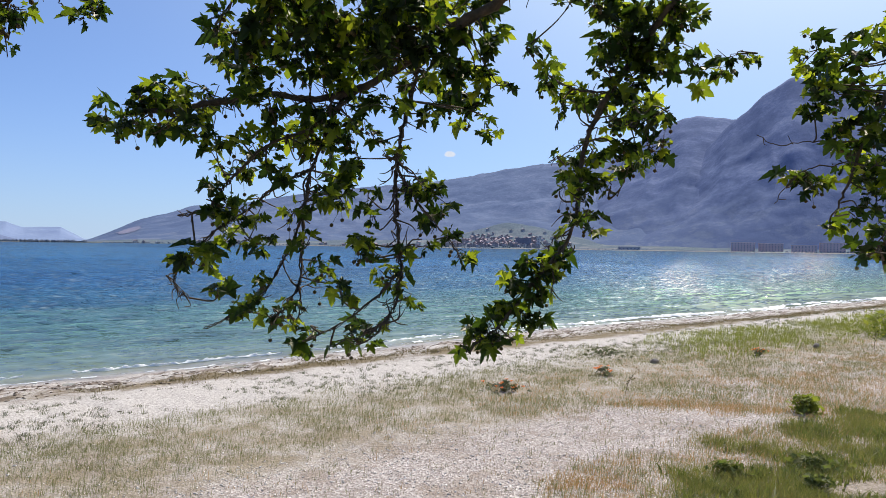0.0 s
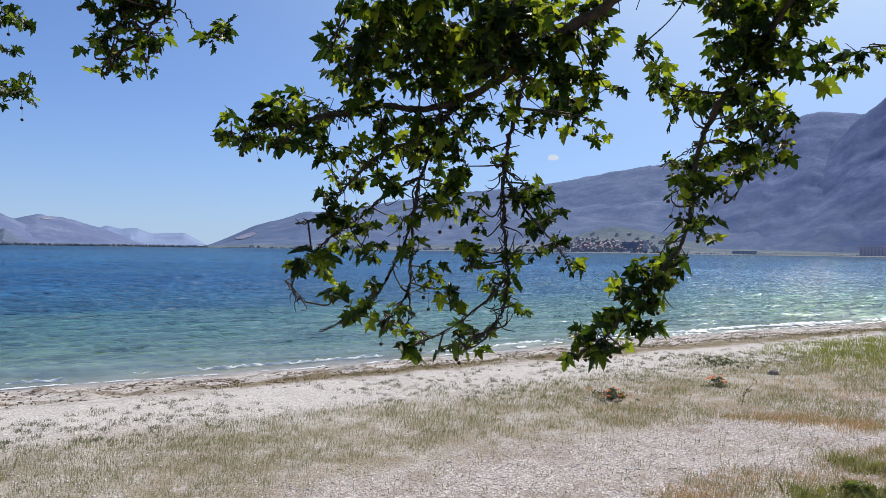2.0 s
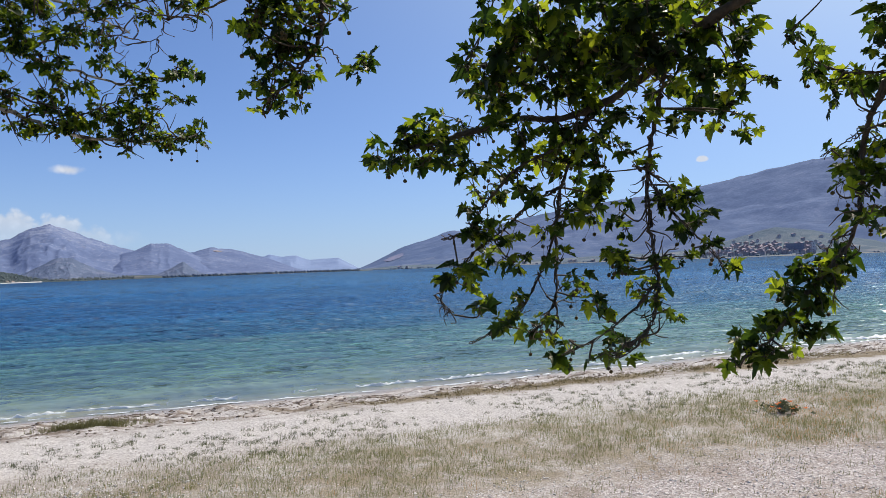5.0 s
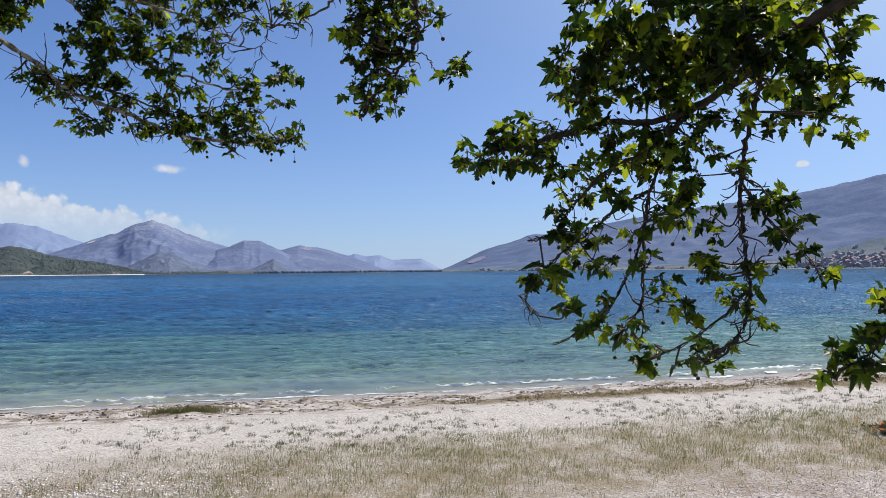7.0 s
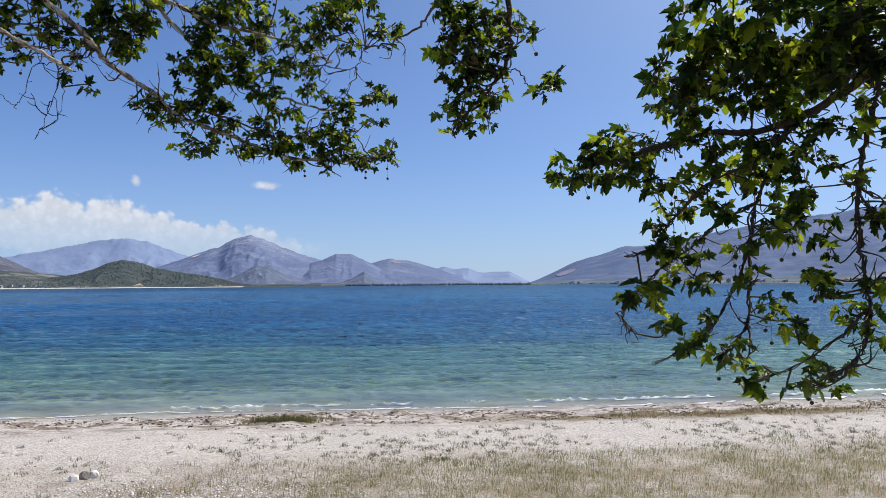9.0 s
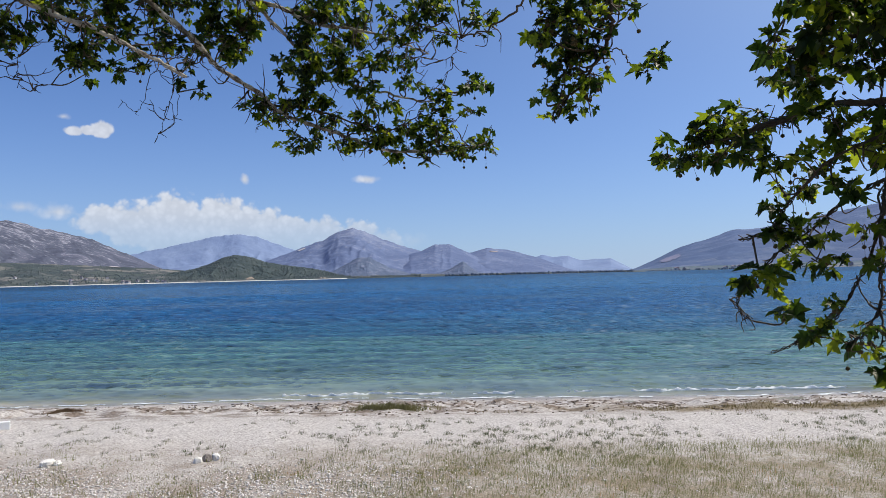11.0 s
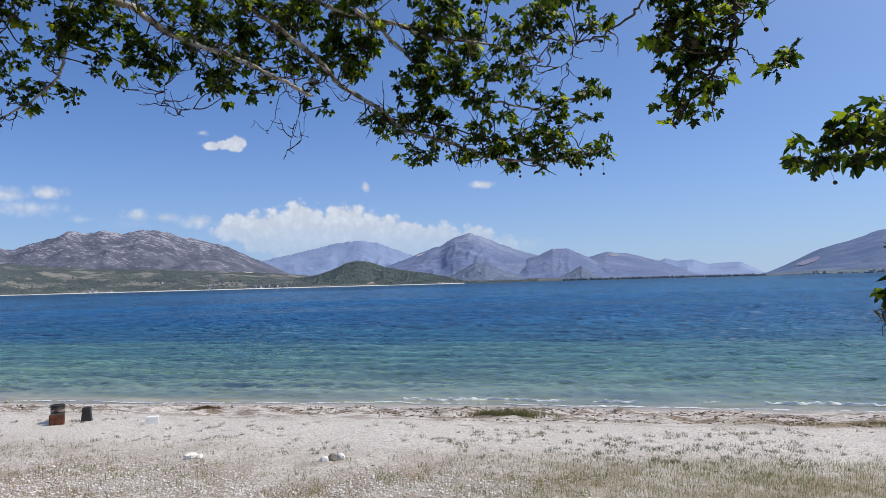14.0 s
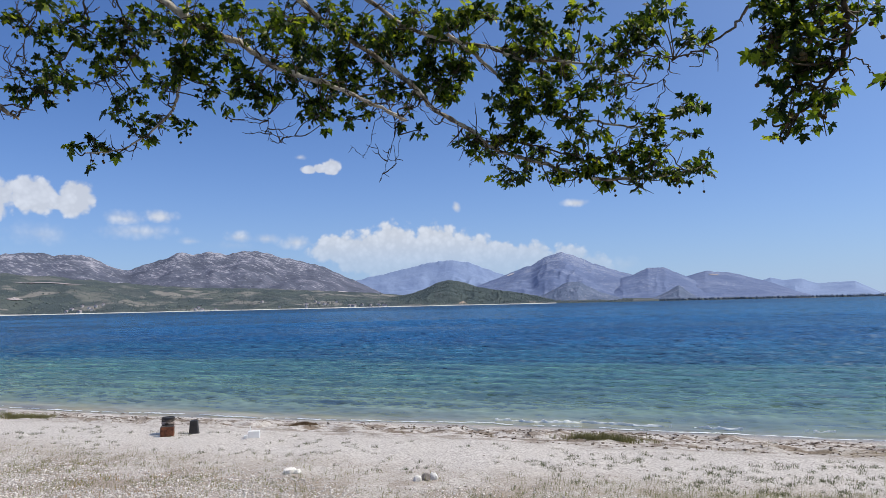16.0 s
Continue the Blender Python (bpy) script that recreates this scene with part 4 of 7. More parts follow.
STRAND_SPRAYS.append([(0.96, 3.6, 3.85, 0.14), (1.1, 3.78, 3.77, 0.13), (1.13, 3.55, 3.7, 0.09), (0.94, 3.59, 3.64, 0.12), (0.88, 3.86, 3.75, 0.1), (1.09, 3.72, 3.55, 0.11), (1.07, 3.87, 3.47, 0.1), (0.91, 3.72, 3.54, 0.11), (0.83, 3.9, 3.54, 0.1), (0.64, 3.87, 3.47, 0.1), (0.71, 3.9, 3.41, 0.11), (0.83, 3.87, 3.38, 0.11), (0.9, 3.78, 3.34, 0.08), (0.69, 3.71, 3.27, 0.09), (0.77, 3.73, 3.21, 0.08), (0.75, 3.94, 3.16, 0.07), (0.83, 3.93, 3.11, 0.06)])
STRAND_SPRAYS.append([(0.65, 3.93, 2.92, 0.1), (0.55, 3.83, 2.91, 0.09), (0.46, 3.9, 2.92, 0.08), (0.4, 3.94, 2.84, 0.08), (0.52, 3.89, 2.81, 0.1), (0.59, 3.91, 2.75, 0.07), (0.4, 3.87, 2.71, 0.09), (0.46, 3.88, 2.62, 0.1), (0.34, 3.91, 2.65, 0.08), (0.27, 3.82, 2.56, 0.08), (0.19, 3.95, 2.51, 0.09), (0.12, 3.95, 2.46, 0.05), (0.3, 3.77, 2.48, 0.06), (0.39, 3.94, 2.49, 0.05)])
STRAND_SPRAYS[0] += [(0.62, 3.58, 4.23, 0.09), (0.77, 3.66, 4.27, 0.10), (0.90, 3.78, 4.21, 0.10), (0.98, 3.57, 4.21, 0.10), (1.15, 3.65, 4.20, 0.10), (1.18, 3.44, 4.19, 0.08), (0.83, 3.71, 4.07, 0.09), (0.98, 3.80, 4.06, 0.10), (1.06, 3.60, 4.03, 0.10), (1.20, 3.66, 4.10, 0.09), (1.21, 3.45, 4.12, 0.06)]
SIDE_PATHS = []
SIDE_PATHS.append((0.02, [(2.34, 3.04, 4.72), (2.29, 3.31, 4.2), (2.23, 3.44, 3.91), (2.16, 3.54, 3.65), (2.11, 3.61, 3.43), (2.06, 3.65, 3.23)]))
SIDE_PATHS.append((0.006, [(2.14, 3.57, 3.57), (1.94, 3.68, 3.58), (1.8, 3.75, 3.57), (1.69, 3.79, 3.63)]))
SIDE_PATHS.append((0.006, [(2.11, 3.6, 3.46), (1.93, 3.71, 3.44), (1.84, 3.76, 3.35), (1.79, 3.79, 3.26)]))
SIDE_PATHS.append((0.012, [(2.26, 3.38, 4.06), (2.31, 3.48, 3.42), (2.23, 3.56, 3.08), (2.16, 3.6, 2.96)]))
SIDE_SPRAYS = []
SIDE_SPRAYS.append([(2, 3.75, 4.08, 0.11), (2.06, 3.6, 4.01, 0.12), (2.02, 3.33, 3.99, 0.1), (1.98, 3.77, 3.93, 0.11), (1.94, 3.47, 3.8, 0.11), (2.21, 3.69, 3.86, 0.14), (1.95, 3.71, 3.77, 0.1), (1.94, 3.47, 3.64, 0.11), (2.07, 3.45, 3.61, 0.13), (2.11, 3.66, 3.52, 0.12), (1.94, 3.73, 3.41, 0.1), (1.95, 3.81, 3.39, 0.08), (2.27, 3.72, 3.35, 0.11)])
SIDE_SPRAYS.append([(2.08, 3.51, 3.22, 0.07), (2.09, 3.39, 3.43, 0.11), (2.11, 3.82, 3.14, 0.07), (2, 3.46, 3.19, 0.05), (2.29, 3.7, 3.05, 0.09), (2.09, 3.47, 2.99, 0.07), (2.32, 3.55, 3.85, 0.21), (2.39, 3.55, 3.54, 0.21), (2.3, 3.52, 4.1, 0.21), (2.31, 3.52, 3.28, 0.17), (2.41, 3.62, 3.03, 0.14)])
DANGLE_PATHS = []
DANGLE_PATHS.append((0.016, [(-1.56, 2.5, 4.67), (-1.59, 2.67, 4.45), (-1.63, 2.8, 4.25), (-1.65, 2.83, 4.13), (-1.69, 2.84, 4.05), (-1.75, 2.83, 3.99), (-1.81, 2.82, 3.9), (-1.88, 2.79, 3.85), (-1.95, 2.77, 3.77)]))
DANGLE_PATHS.append((0.006, [(-1.73, 2.84, 4.06), (-1.64, 2.89, 4.05), (-1.61, 2.93, 3.99), (-1.56, 2.97, 3.94), (-1.5, 2.98, 3.98)]))
DANGLE_PATHS.append((0.014, [(-1.65, 2.66, 4.52), (-2.23, 3.05, 4.57), (-2.68, 3.46, 4.67), (-2.96, 3.53, 4.64), (-3.16, 3.5, 4.66), (-3.37, 3.42, 4.73), (-3.54, 3.32, 4.89)]))
DANGLE_SPRAYS = []
DANGLE_SPRAYS.append([(-1.84, 2.54, 4.3, 0.09), (-1.83, 2.72, 4.31, 0.1), (-1.7, 2.68, 4.28, 0.1), (-1.7, 2.89, 4.29, 0.09), (-1.61, 2.9, 4.26, 0.05), (-1.91, 2.63, 4.22, 0.08), (-1.85, 2.7, 4.21, 0.09), (-1.7, 2.63, 4.14, 0.1), (-1.86, 2.55, 4.11, 0.06), (-1.7, 2.83, 4.17, 0.07), (-1.85, 2.73, 4.11, 0.09), (-1.83, 2.87, 4.12, 0.08)])
DANGLE_SPRAYS.append([(-1.85, 2.77, 4.04, 0.07), (-1.86, 2.67, 3.99, 0.05), (-1.71, 2.79, 4.07, 0.06), (-1.79, 2.88, 3.96, 0.05), (-1.84, 2.79, 3.96, 0.06), (-1.87, 2.67, 3.87, 0.06), (-1.99, 2.79, 3.88, 0.04), (-1.94, 2.84, 3.83, 0.05), (-1.8, 2.75, 3.79, 0.04), (-1.78, 2.86, 3.85, 0.04), (-1.8, 2.8, 3.9, 0.05), (-1.98, 2.82, 3.77, 0.02), (-1.51, 2.96, 3.99, 0.05), (-1.53, 2.96, 3.94, 0.02), (-1.49, 2.99, 3.99, 0.03)])
FAN_PATHS = []
FAN_PATHS.append((0.035, [(-5.81, -0.21, 6.62), (-5.71, 0.25, 5.82), (-5.48, 0.7, 5.34), (-5.4, 0.98, 5.16), (-5.28, 1.21, 5.05), (-5.19, 1.4, 4.89), (-5.06, 1.58, 4.8), (-4.88, 1.82, 4.69), (-4.73, 2.03, 4.55), (-4.57, 2.23, 4.41)]))
FAN_PATHS.append((0.024, [(-5.2, 1.05, 6.23), (-5.18, 1.4, 5.68), (-5.12, 1.74, 5.32), (-4.99, 1.97, 5.13), (-4.84, 2.24, 4.9), (-4.71, 2.41, 4.7), (-4.68, 2.54, 4.56), (-4.47, 2.77, 4.36), (-4.43, 2.9, 4.24), (-4.26, 3.15, 4.13), (-4.11, 3.36, 4.04), (-3.98, 3.52, 3.97), (-3.69, 3.82, 3.95), (-3.42, 4.03, 3.99)]))
FAN_PATHS.append((0.017, [(-5.03, 1.8, 5.71), (-4.87, 2.31, 5.31), (-4.68, 2.56, 5.15), (-4.39, 2.9, 5.02), (-4.21, 3.04, 4.9), (-4.01, 3.31, 4.86), (-3.83, 3.54, 4.79), (-3.67, 3.73, 4.69)]))
FAN_PATHS.append((0.016, [(-4.47, 2.54, 5.1), (-4.39, 2.79, 4.91), (-4.32, 3, 4.72), (-4.23, 3.2, 4.53), (-4.11, 3.38, 4.46), (-3.95, 3.57, 4.41), (-3.78, 3.76, 4.35), (-3.59, 3.92, 4.4), (-3.42, 4.04, 4.45)]))
FAN_PATHS.append((0.01, [(-4.3, 3.14, 4.47), (-4.08, 3.36, 4.58), (-3.89, 3.53, 4.66), (-3.71, 3.71, 4.66), (-3.56, 3.84, 4.65), (-3.46, 3.87, 4.79)]))
FAN_PATHS.append((0.014, [(-4.48, 2.88, 4.3), (-4.3, 3.13, 4.27), (-4.13, 3.38, 4.18), (-3.99, 3.54, 4.12), (-3.85, 3.67, 4.19), (-3.71, 3.77, 4.31)]))
FAN_PATHS.append((0.007, [(-4.47, 2.82, 4.27), (-4.41, 2.94, 4.16), (-4.37, 3.04, 4.05)]))
FAN_PATHS.append((0.006, [(-3.68, 3.81, 4.01), (-3.55, 3.88, 4.18), (-3.44, 3.95, 4.25)]))
FAN_SPRAYS = []
FAN_SPRAYS.append([(-4.64, 2.7, 5.28, 0.14), (-4.14, 2.53, 5.15, 0.13), (-4.07, 2.68, 5.11, 0.11), (-4.13, 3.04, 5.25, 0.18), (-4.22, 3.27, 5.15, 0.19), (-4.18, 3.06, 4.96, 0.16), (-4.26, 2.96, 4.79, 0.16), (-4.3, 3.32, 4.86, 0.14), (-4.06, 3.42, 5.03, 0.12), (-3.65, 3.16, 5.09, 0.11), (-4.17, 3.45, 4.93, 0.12), (-4.11, 3, 4.62, 0.17), (-4.07, 3.18, 4.59, 0.15), (-4.19, 3.46, 4.8, 0.12), (-3.84, 3.49, 4.7, 0.09)])
FAN_SPRAYS.append([(-3.89, 3.65, 4.63, 0.09), (-3.82, 3.35, 4.59, 0.09), (-3.84, 3.72, 4.69, 0.07), (-4.26, 2.84, 4.55, 0.13), (-4.22, 2.96, 4.38, 0.15), (-4.24, 3.19, 4.33, 0.13), (-4.38, 2.92, 4.28, 0.13), (-4.55, 2.82, 4.27, 0.1), (-4.74, 2.78, 4.32, 0.07), (-4.59, 2.9, 4.24, 0.07), (-4.26, 2.93, 4.04, 0.09), (-4.4, 2.98, 3.98, 0.08), (-4.36, 3.17, 4.06, 0.11), (-4.2, 3.32, 4.06, 0.12), (-4.19, 3.43, 4.21, 0.11), (-4.23, 3.24, 4.2, 0.11), (-3.89, 3.34, 4.31, 0.11)])
FAN_SPRAYS.append([(-3.97, 3.26, 4.45, 0.1), (-3.97, 3.59, 4.31, 0.07), (-4, 3.43, 4.04, 0.12), (-3.99, 3.6, 4.09, 0.13), (-3.93, 3.73, 4.18, 0.11), (-3.79, 3.75, 4.07, 0.13), (-3.69, 3.84, 4.14, 0.11), (-3.67, 3.86, 4.01, 0.11), (-3.71, 3.72, 3.92, 0.07), (-3.98, 3.7, 3.97, 0.09), (-3.52, 3.94, 3.99, 0.11), (-3.48, 4.14, 4.02, 0.1), (-3.48, 3.93, 3.9, 0.05), (-3.41, 4.15, 4.14, 0.04), (-3.84, 3.65, 4.44, 0.07), (-3.61, 3.82, 4.38, 0.11), (-3.63, 3.77, 4.25, 0.1)])
FAN_SPRAYS.append([(-3.27, 3.72, 4.39, 0.09), (-3.35, 3.97, 4.46, 0.08), (-3.36, 3.82, 4.22, 0.08), (-3.54, 3.84, 4.18, 0.04), (-3.55, 3.27, 4.83, 0.09), (-3.41, 3.35, 4.89, 0.12), (-3.35, 3.45, 4.87, 0.12), (-3.45, 3.63, 5.11, 0.13), (-3.21, 3.53, 5, 0.11), (-3.32, 3.89, 4.9, 0.11), (-3.13, 3.77, 4.87, 0.08), (-3.61, 3.49, 4.8, 0.13), (-3.45, 3.55, 4.72, 0.09), (-3.25, 3.85, 4.77, 0.04), (-3.6, 3.26, 4.72, 0.09)])
FAN_SPRAYS.append([(-4.67, 2.75, 4.89, 0.15), (-4.91, 2.84, 4.79, 0.12), (-4.51, 2.75, 5, 0.13), (-4.84, 2.6, 4.99, 0.12), (-5.32, 1.3, 4.76, 0.15), (-5.31, 1.4, 4.65, 0.1), (-5.09, 1.77, 4.57, 0.1), (-5.01, 1.82, 4.76, 0.11), (-4.52, 3.23, 5.1, 0.12), (-5.07, 2.27, 5.06, 0.12), (-5.37, 1.6, 4.93, 0.12)])
FAN_SPRAYS.append([(-5.05, 1.51, 5.22, 0.12), (-5.18, 1.68, 5.10, 0.13), (-5.13, 1.86, 5.37, 0.13), (-5.07, 1.90, 4.97, 0.12), (-5.00, 2.09, 5.27, 0.12), (-5.15, 1.58, 4.89, 0.10), (-4.95, 2.21, 5.09, 0.11), (-4.97, 2.39, 5.18, 0.12), (-4.69, 2.38, 5.31, 0.12), (-4.83, 2.60, 5.07, 0.13), (-4.54, 2.57, 5.24, 0.12), (-4.70, 2.74, 4.99, 0.10), (-5.20, 2.12, 4.92, 0.10), (-4.97, 2.26, 4.81, 0.10), (-5.30, 1.91, 4.71, 0.10), (-5.20, 1.77, 4.55, 0.09), (-5.38, 1.00, 5.09, 0.12), (-5.58, 0.84, 4.99, 0.12)])
LEFT_PATHS = []
LEFT_PATHS.append((0.018, [(-5.4, 0.68, 6.22), (-5.61, 0.85, 5.55), (-5.7, 0.85, 5.04), (-5.71, 0.8, 4.71), (-5.75, 0.76, 4.58), (-5.82, 0.6, 4.4), (-5.87, 0.43, 4.28), (-5.9, 0.18, 4.24)]))
LEFT_PATHS.append((0.012, [(-5.66, 0.25, 5.62), (-5.76, 0.4, 5.34), (-5.83, 0.51, 5.11), (-5.9, 0.46, 4.95), (-5.94, 0.33, 4.85), (-5.97, 0.19, 4.79)]))
LEFT_PATHS.append((0.014, [(-5.59, -0.01, 5.78), (-5.78, 0.15, 5.34), (-5.84, 0.16, 5.19), (-5.95, -0.02, 4.89), (-5.99, -0.13, 4.75), (-6.01, -0.27, 4.69)]))
LEFT_PATHS.append((0.03, [(-5.4, -1.13, 5.03), (-5.36, -0.72, 4.7), (-5.36, -0.36, 4.4), (-5.38, -0.25, 4.32)]))
LEFT_PATHS.append((0.009, [(-5.7, -0.11, 5.55), (-5.86, -0.18, 5.17), (-5.94, -0.28, 4.93), (-5.99, -0.35, 4.76)]))
LEFT_PATHS.append((0.008, [(-4.88, 2.09, 4.98), (-4.92, 2.22, 4.69), (-4.94, 2.33, 4.48), (-5.01, 2.31, 4.26), (-5.09, 2.25, 4.03)]))
LEFT_PATHS.append((0.005, [(-4.94, 2.28, 4.55), (-5, 2.18, 4.5), (-5.07, 2.16, 4.31), (-5.11, 2.11, 4.24), (-5.13, 2.02, 4.32)]))
LEFT_PATHS.append((0.009, [(-5.37, 1.51, 4.9), (-5.44, 1.5, 4.69), (-5.5, 1.46, 4.54), (-5.51, 1.51, 4.43), (-5.46, 1.67, 4.43)]))
LEFT_PATHS.append((0.006, [(-5.49, 1.48, 4.56), (-5.52, 1.38, 4.52), (-5.55, 1.29, 4.54)]))
LEFT_PATHS.append((0.006, [(-4.86, 2.01, 5.27), (-4.94, 2.11, 4.96), (-5.02, 2.23, 4.58), (-4.99, 2.38, 4.41), (-5.05, 2.38, 4.19)]))
LEFT_SPRAYS = []
LEFT_SPRAYS.append([(-5.99, -0.28, 5.24, 0.18), (-6.1, -0.17, 5.17, 0.13), (-5.68, 0, 5.14, 0.15), (-5.88, 0.16, 5.2, 0.15), (-5.85, 0.31, 5.13, 0.17), (-5.83, 0.47, 5.24, 0.2), (-6.11, 0.38, 5.04, 0.18), (-5.98, 0.53, 5.08, 0.15), (-6.14, -0.06, 5.05, 0.11), (-5.79, -0.06, 4.75, 0.15), (-6.05, -0.22, 4.84, 0.11), (-6.09, -0.27, 4.71, 0.14), (-6.13, -0.05, 4.73, 0.1), (-6.02, 0.06, 4.85, 0.1), (-6.07, 0.3, 5, 0.1), (-5.78, 0.08, 5.07, 0.1)])
LEFT_SPRAYS.append([(-6.03, 0.44, 4.75, 0.09), (-5.81, 0.51, 4.75, 0.11), (-5.84, 0.6, 4.86, 0.11), (-6.06, 0.44, 4.62, 0.1), (-5.99, 0.54, 4.55, 0.1), (-5.74, 0.71, 4.75, 0.12), (-5.66, 0.78, 4.88, 0.14), (-5.63, 0.86, 5.02, 0.15), (-5.71, 0.74, 5.21, 0.2), (-5.83, 0.63, 5.37, 0.2), (-6.04, 0.72, 4.56, 0.1), (-5.81, 0.87, 4.53, 0.1), (-5.88, 0.61, 4.42, 0.1), (-6.11, 0.25, 4.34, 0.1), (-5.91, 0.08, 4.29, 0.07), (-5.94, 0.37, 4.29, 0.09), (-5.82, 0.21, 4.17, 0.06)])
LEFT_SPRAYS.append([(-5.34, 0.88, 5.23, 0.21), (-5.55, 1.14, 5.04, 0.17), (-5.65, 0.99, 5.09, 0.15), (-5.69, 1.04, 4.83, 0.12), (-5.61, 0.98, 4.69, 0.09), (-5.83, 1.26, 4.81, 0.13), (-5.72, 1.16, 4.65, 0.07), (-5.38, 1.23, 4.86, 0.14), (-5.21, 1.36, 5.1, 0.16), (-5.61, 1.29, 5.41, 0.2), (-5.52, 1.59, 5.44, 0.2), (-5.48, 1.87, 5.19, 0.2), (-5.36, 1.64, 5.25, 0.17), (-5.18, 1.95, 5, 0.17), (-5.1, 2.01, 4.8, 0.14), (-5.25, 1.78, 4.91, 0.12)])
LEFT_SPRAYS.append([(-5.13, 1.64, 4.67, 0.11), (-5.46, 1.86, 4.62, 0.12), (-5.45, 1.9, 4.55, 0.07), (-5.29, 2.09, 4.59, 0.12), (-4.96, 2.04, 4.59, 0.11), (-4.89, 2.21, 4.73, 0.14), (-4.82, 2.08, 5.14, 0.16), (-4.98, 2.36, 5.34, 0.17), (-4.84, 1.81, 5.18, 0.18), (-4.96, 2.45, 5.06, 0.17), (-4.8, 2.57, 5.13, 0.17), (-4.82, 2.58, 4.85, 0.17), (-4.94, 2.81, 4.83, 0.15), (-4.81, 2.41, 4.69, 0.12), (-4.97, 2.55, 4.44, 0.07), (-4.83, 2.37, 4.5, 0.07)])
CENTRE_END = (1.33, 3.07, 4.59)
SIDE_END = (2.34, 3.04, 4.72)
DANGLE_END = (-1.56, 2.5, 4.67)
FAN_END_A = (-5.81, -0.21, 6.62)
FAN_END_B = (-5.2, 1.05, 6.23)
LEFT_END = (-5.4, 0.68, 6.22)


# ---- plane trees ----
def empty(name, place=(0, 0, 0)):
    ob = new(name)
    ob.location = place
    return ob


def under(ob, parent, label="", kind=""):
    """Makes ob a part of parent, left where it stands."""
    ob.parent = parent
    ob.matrix_parent_inverse = Matrix.Translation(parent.location).inverted() if parent.parent is None else Matrix()
    return tagged(ob, label, kind=kind)


def spline(points, n=6):
    """A smooth line through points."""
    p = np.asarray(points, float)
    p = np.vstack([2 * p[0] - p[1], p, 2 * p[-1] - p[-2]])
    out = []
    for i in range(1, len(p) - 2):
        for t in np.arange(n) / n:
            a, b, c, d = p[i - 1], p[i], p[i + 1], p[i + 2]
            out.append(0.5 * (2 * b + (c - a) * t + (2 * a - 5 * b + 4 * c - d) * t ** 2 + (3 * b - a - 3 * c + d) * t ** 3))
    out.append(p[-2])
    return np.array(out)


def tube(line, r0, r1, sides=6, knots=0.15, rng=None):
    """Places and faces of a tapering branch along a line."""
    line = np.asarray(line, float)
    n = len(line)
    way = np.gradient(line, axis=0)
    way /= np.linalg.norm(way, axis=1)[:, None] + 1e-9
    ref = np.array([0.31, 0.17, 0.93])
    a = np.cross(way, ref)
    a /= np.linalg.norm(a, axis=1)[:, None] + 1e-9
    b = np.cross(way, a)
    r = np.linspace(r0, r1, n)
    if rng is not None:
        r = r * (1 + knots * (rng.random(n) - 0.5) * 2)
    ang = np.arange(sides) * 2 * np.pi / sides
    ring = np.cos(ang)[None, :, None] * a[:, None] + np.sin(ang)[None, :, None] * b[:, None]
    v = (line[:, None] + ring * r[:, None, None]).reshape(-1, 3)
    i, j = np.meshgrid(np.arange(n - 1), np.arange(sides), indexing="ij")
    i, j = i.ravel(), j.ravel()
    k = (j + 1) % sides
    f = np.stack([i * sides + j, i * sides + k, (i + 1) * sides + k, (i + 1) * sides + j], 1)
    v = np.vstack([v, line[0], line[-1]])
    c0, c1 = n * sides, n * sides + 1
    j = np.arange(sides)
    k = (j + 1) % sides
    caps = np.concatenate([np.stack([k, j, j * 0 + c0, j * 0 + c0], 1), np.stack([(n - 1) * sides + j, (n - 1) * sides + k, j * 0 + c1, j * 0 + c1], 1)])
    return v, np.vstack([f, caps])


class Pile:
    """Gathers many small shapes into one mesh."""

    def __init__(self):
        self.v, self.f, self.n = [], [], 0

    def put(self, v, f):
        self.v.append(v)
        self.f.append(np.asarray(f) + self.n)
        self.n += len(v)

    def mesh(self, name, mat, smooth=True):
        return sheet(name, np.vstack(self.v), np.vstack(self.f), mat, smooth)


# one plane leaf: five toothed lobes, folded along the midrib, stalk at the origin, tip at y = 1
HALF = [(0.20, -0.09), (0.36, -0.06), (0.54, 0.03), (0.37, 0.15), (0.30, 0.22), (0.50, 0.30), (0.58, 0.45), (0.76, 0.60), (0.50, 0.56), (0.38, 0.57), (0.23, 0.47), (0.31, 0.66), (0.20, 0.72), (0.15, 0.86)]


def leaf_shape(fold, droop):
    rim = [(0.0, 0.02)] + HALF + [(0.0, 1.0)] + [(-x, y) for x, y in reversed(HALF)]
    v = np.array([(0.0, 0.33)] + rim)
    z = fold * np.abs(v[:, 0]) + 0.09 * np.cos(9 * v[:, 0] + 7 * v[:, 1]) - droop * np.maximum(v[:, 1], 0) ** 2 - (0.10 + 0.9 * fold) * v[:, 0] ** 2
    n = len(rim)
    f = np.array([(0, 1 + i, 1 + (i + 1) % n) for i in range(n)])
    return np.column_stack([v, z]), f[:, ::-1]


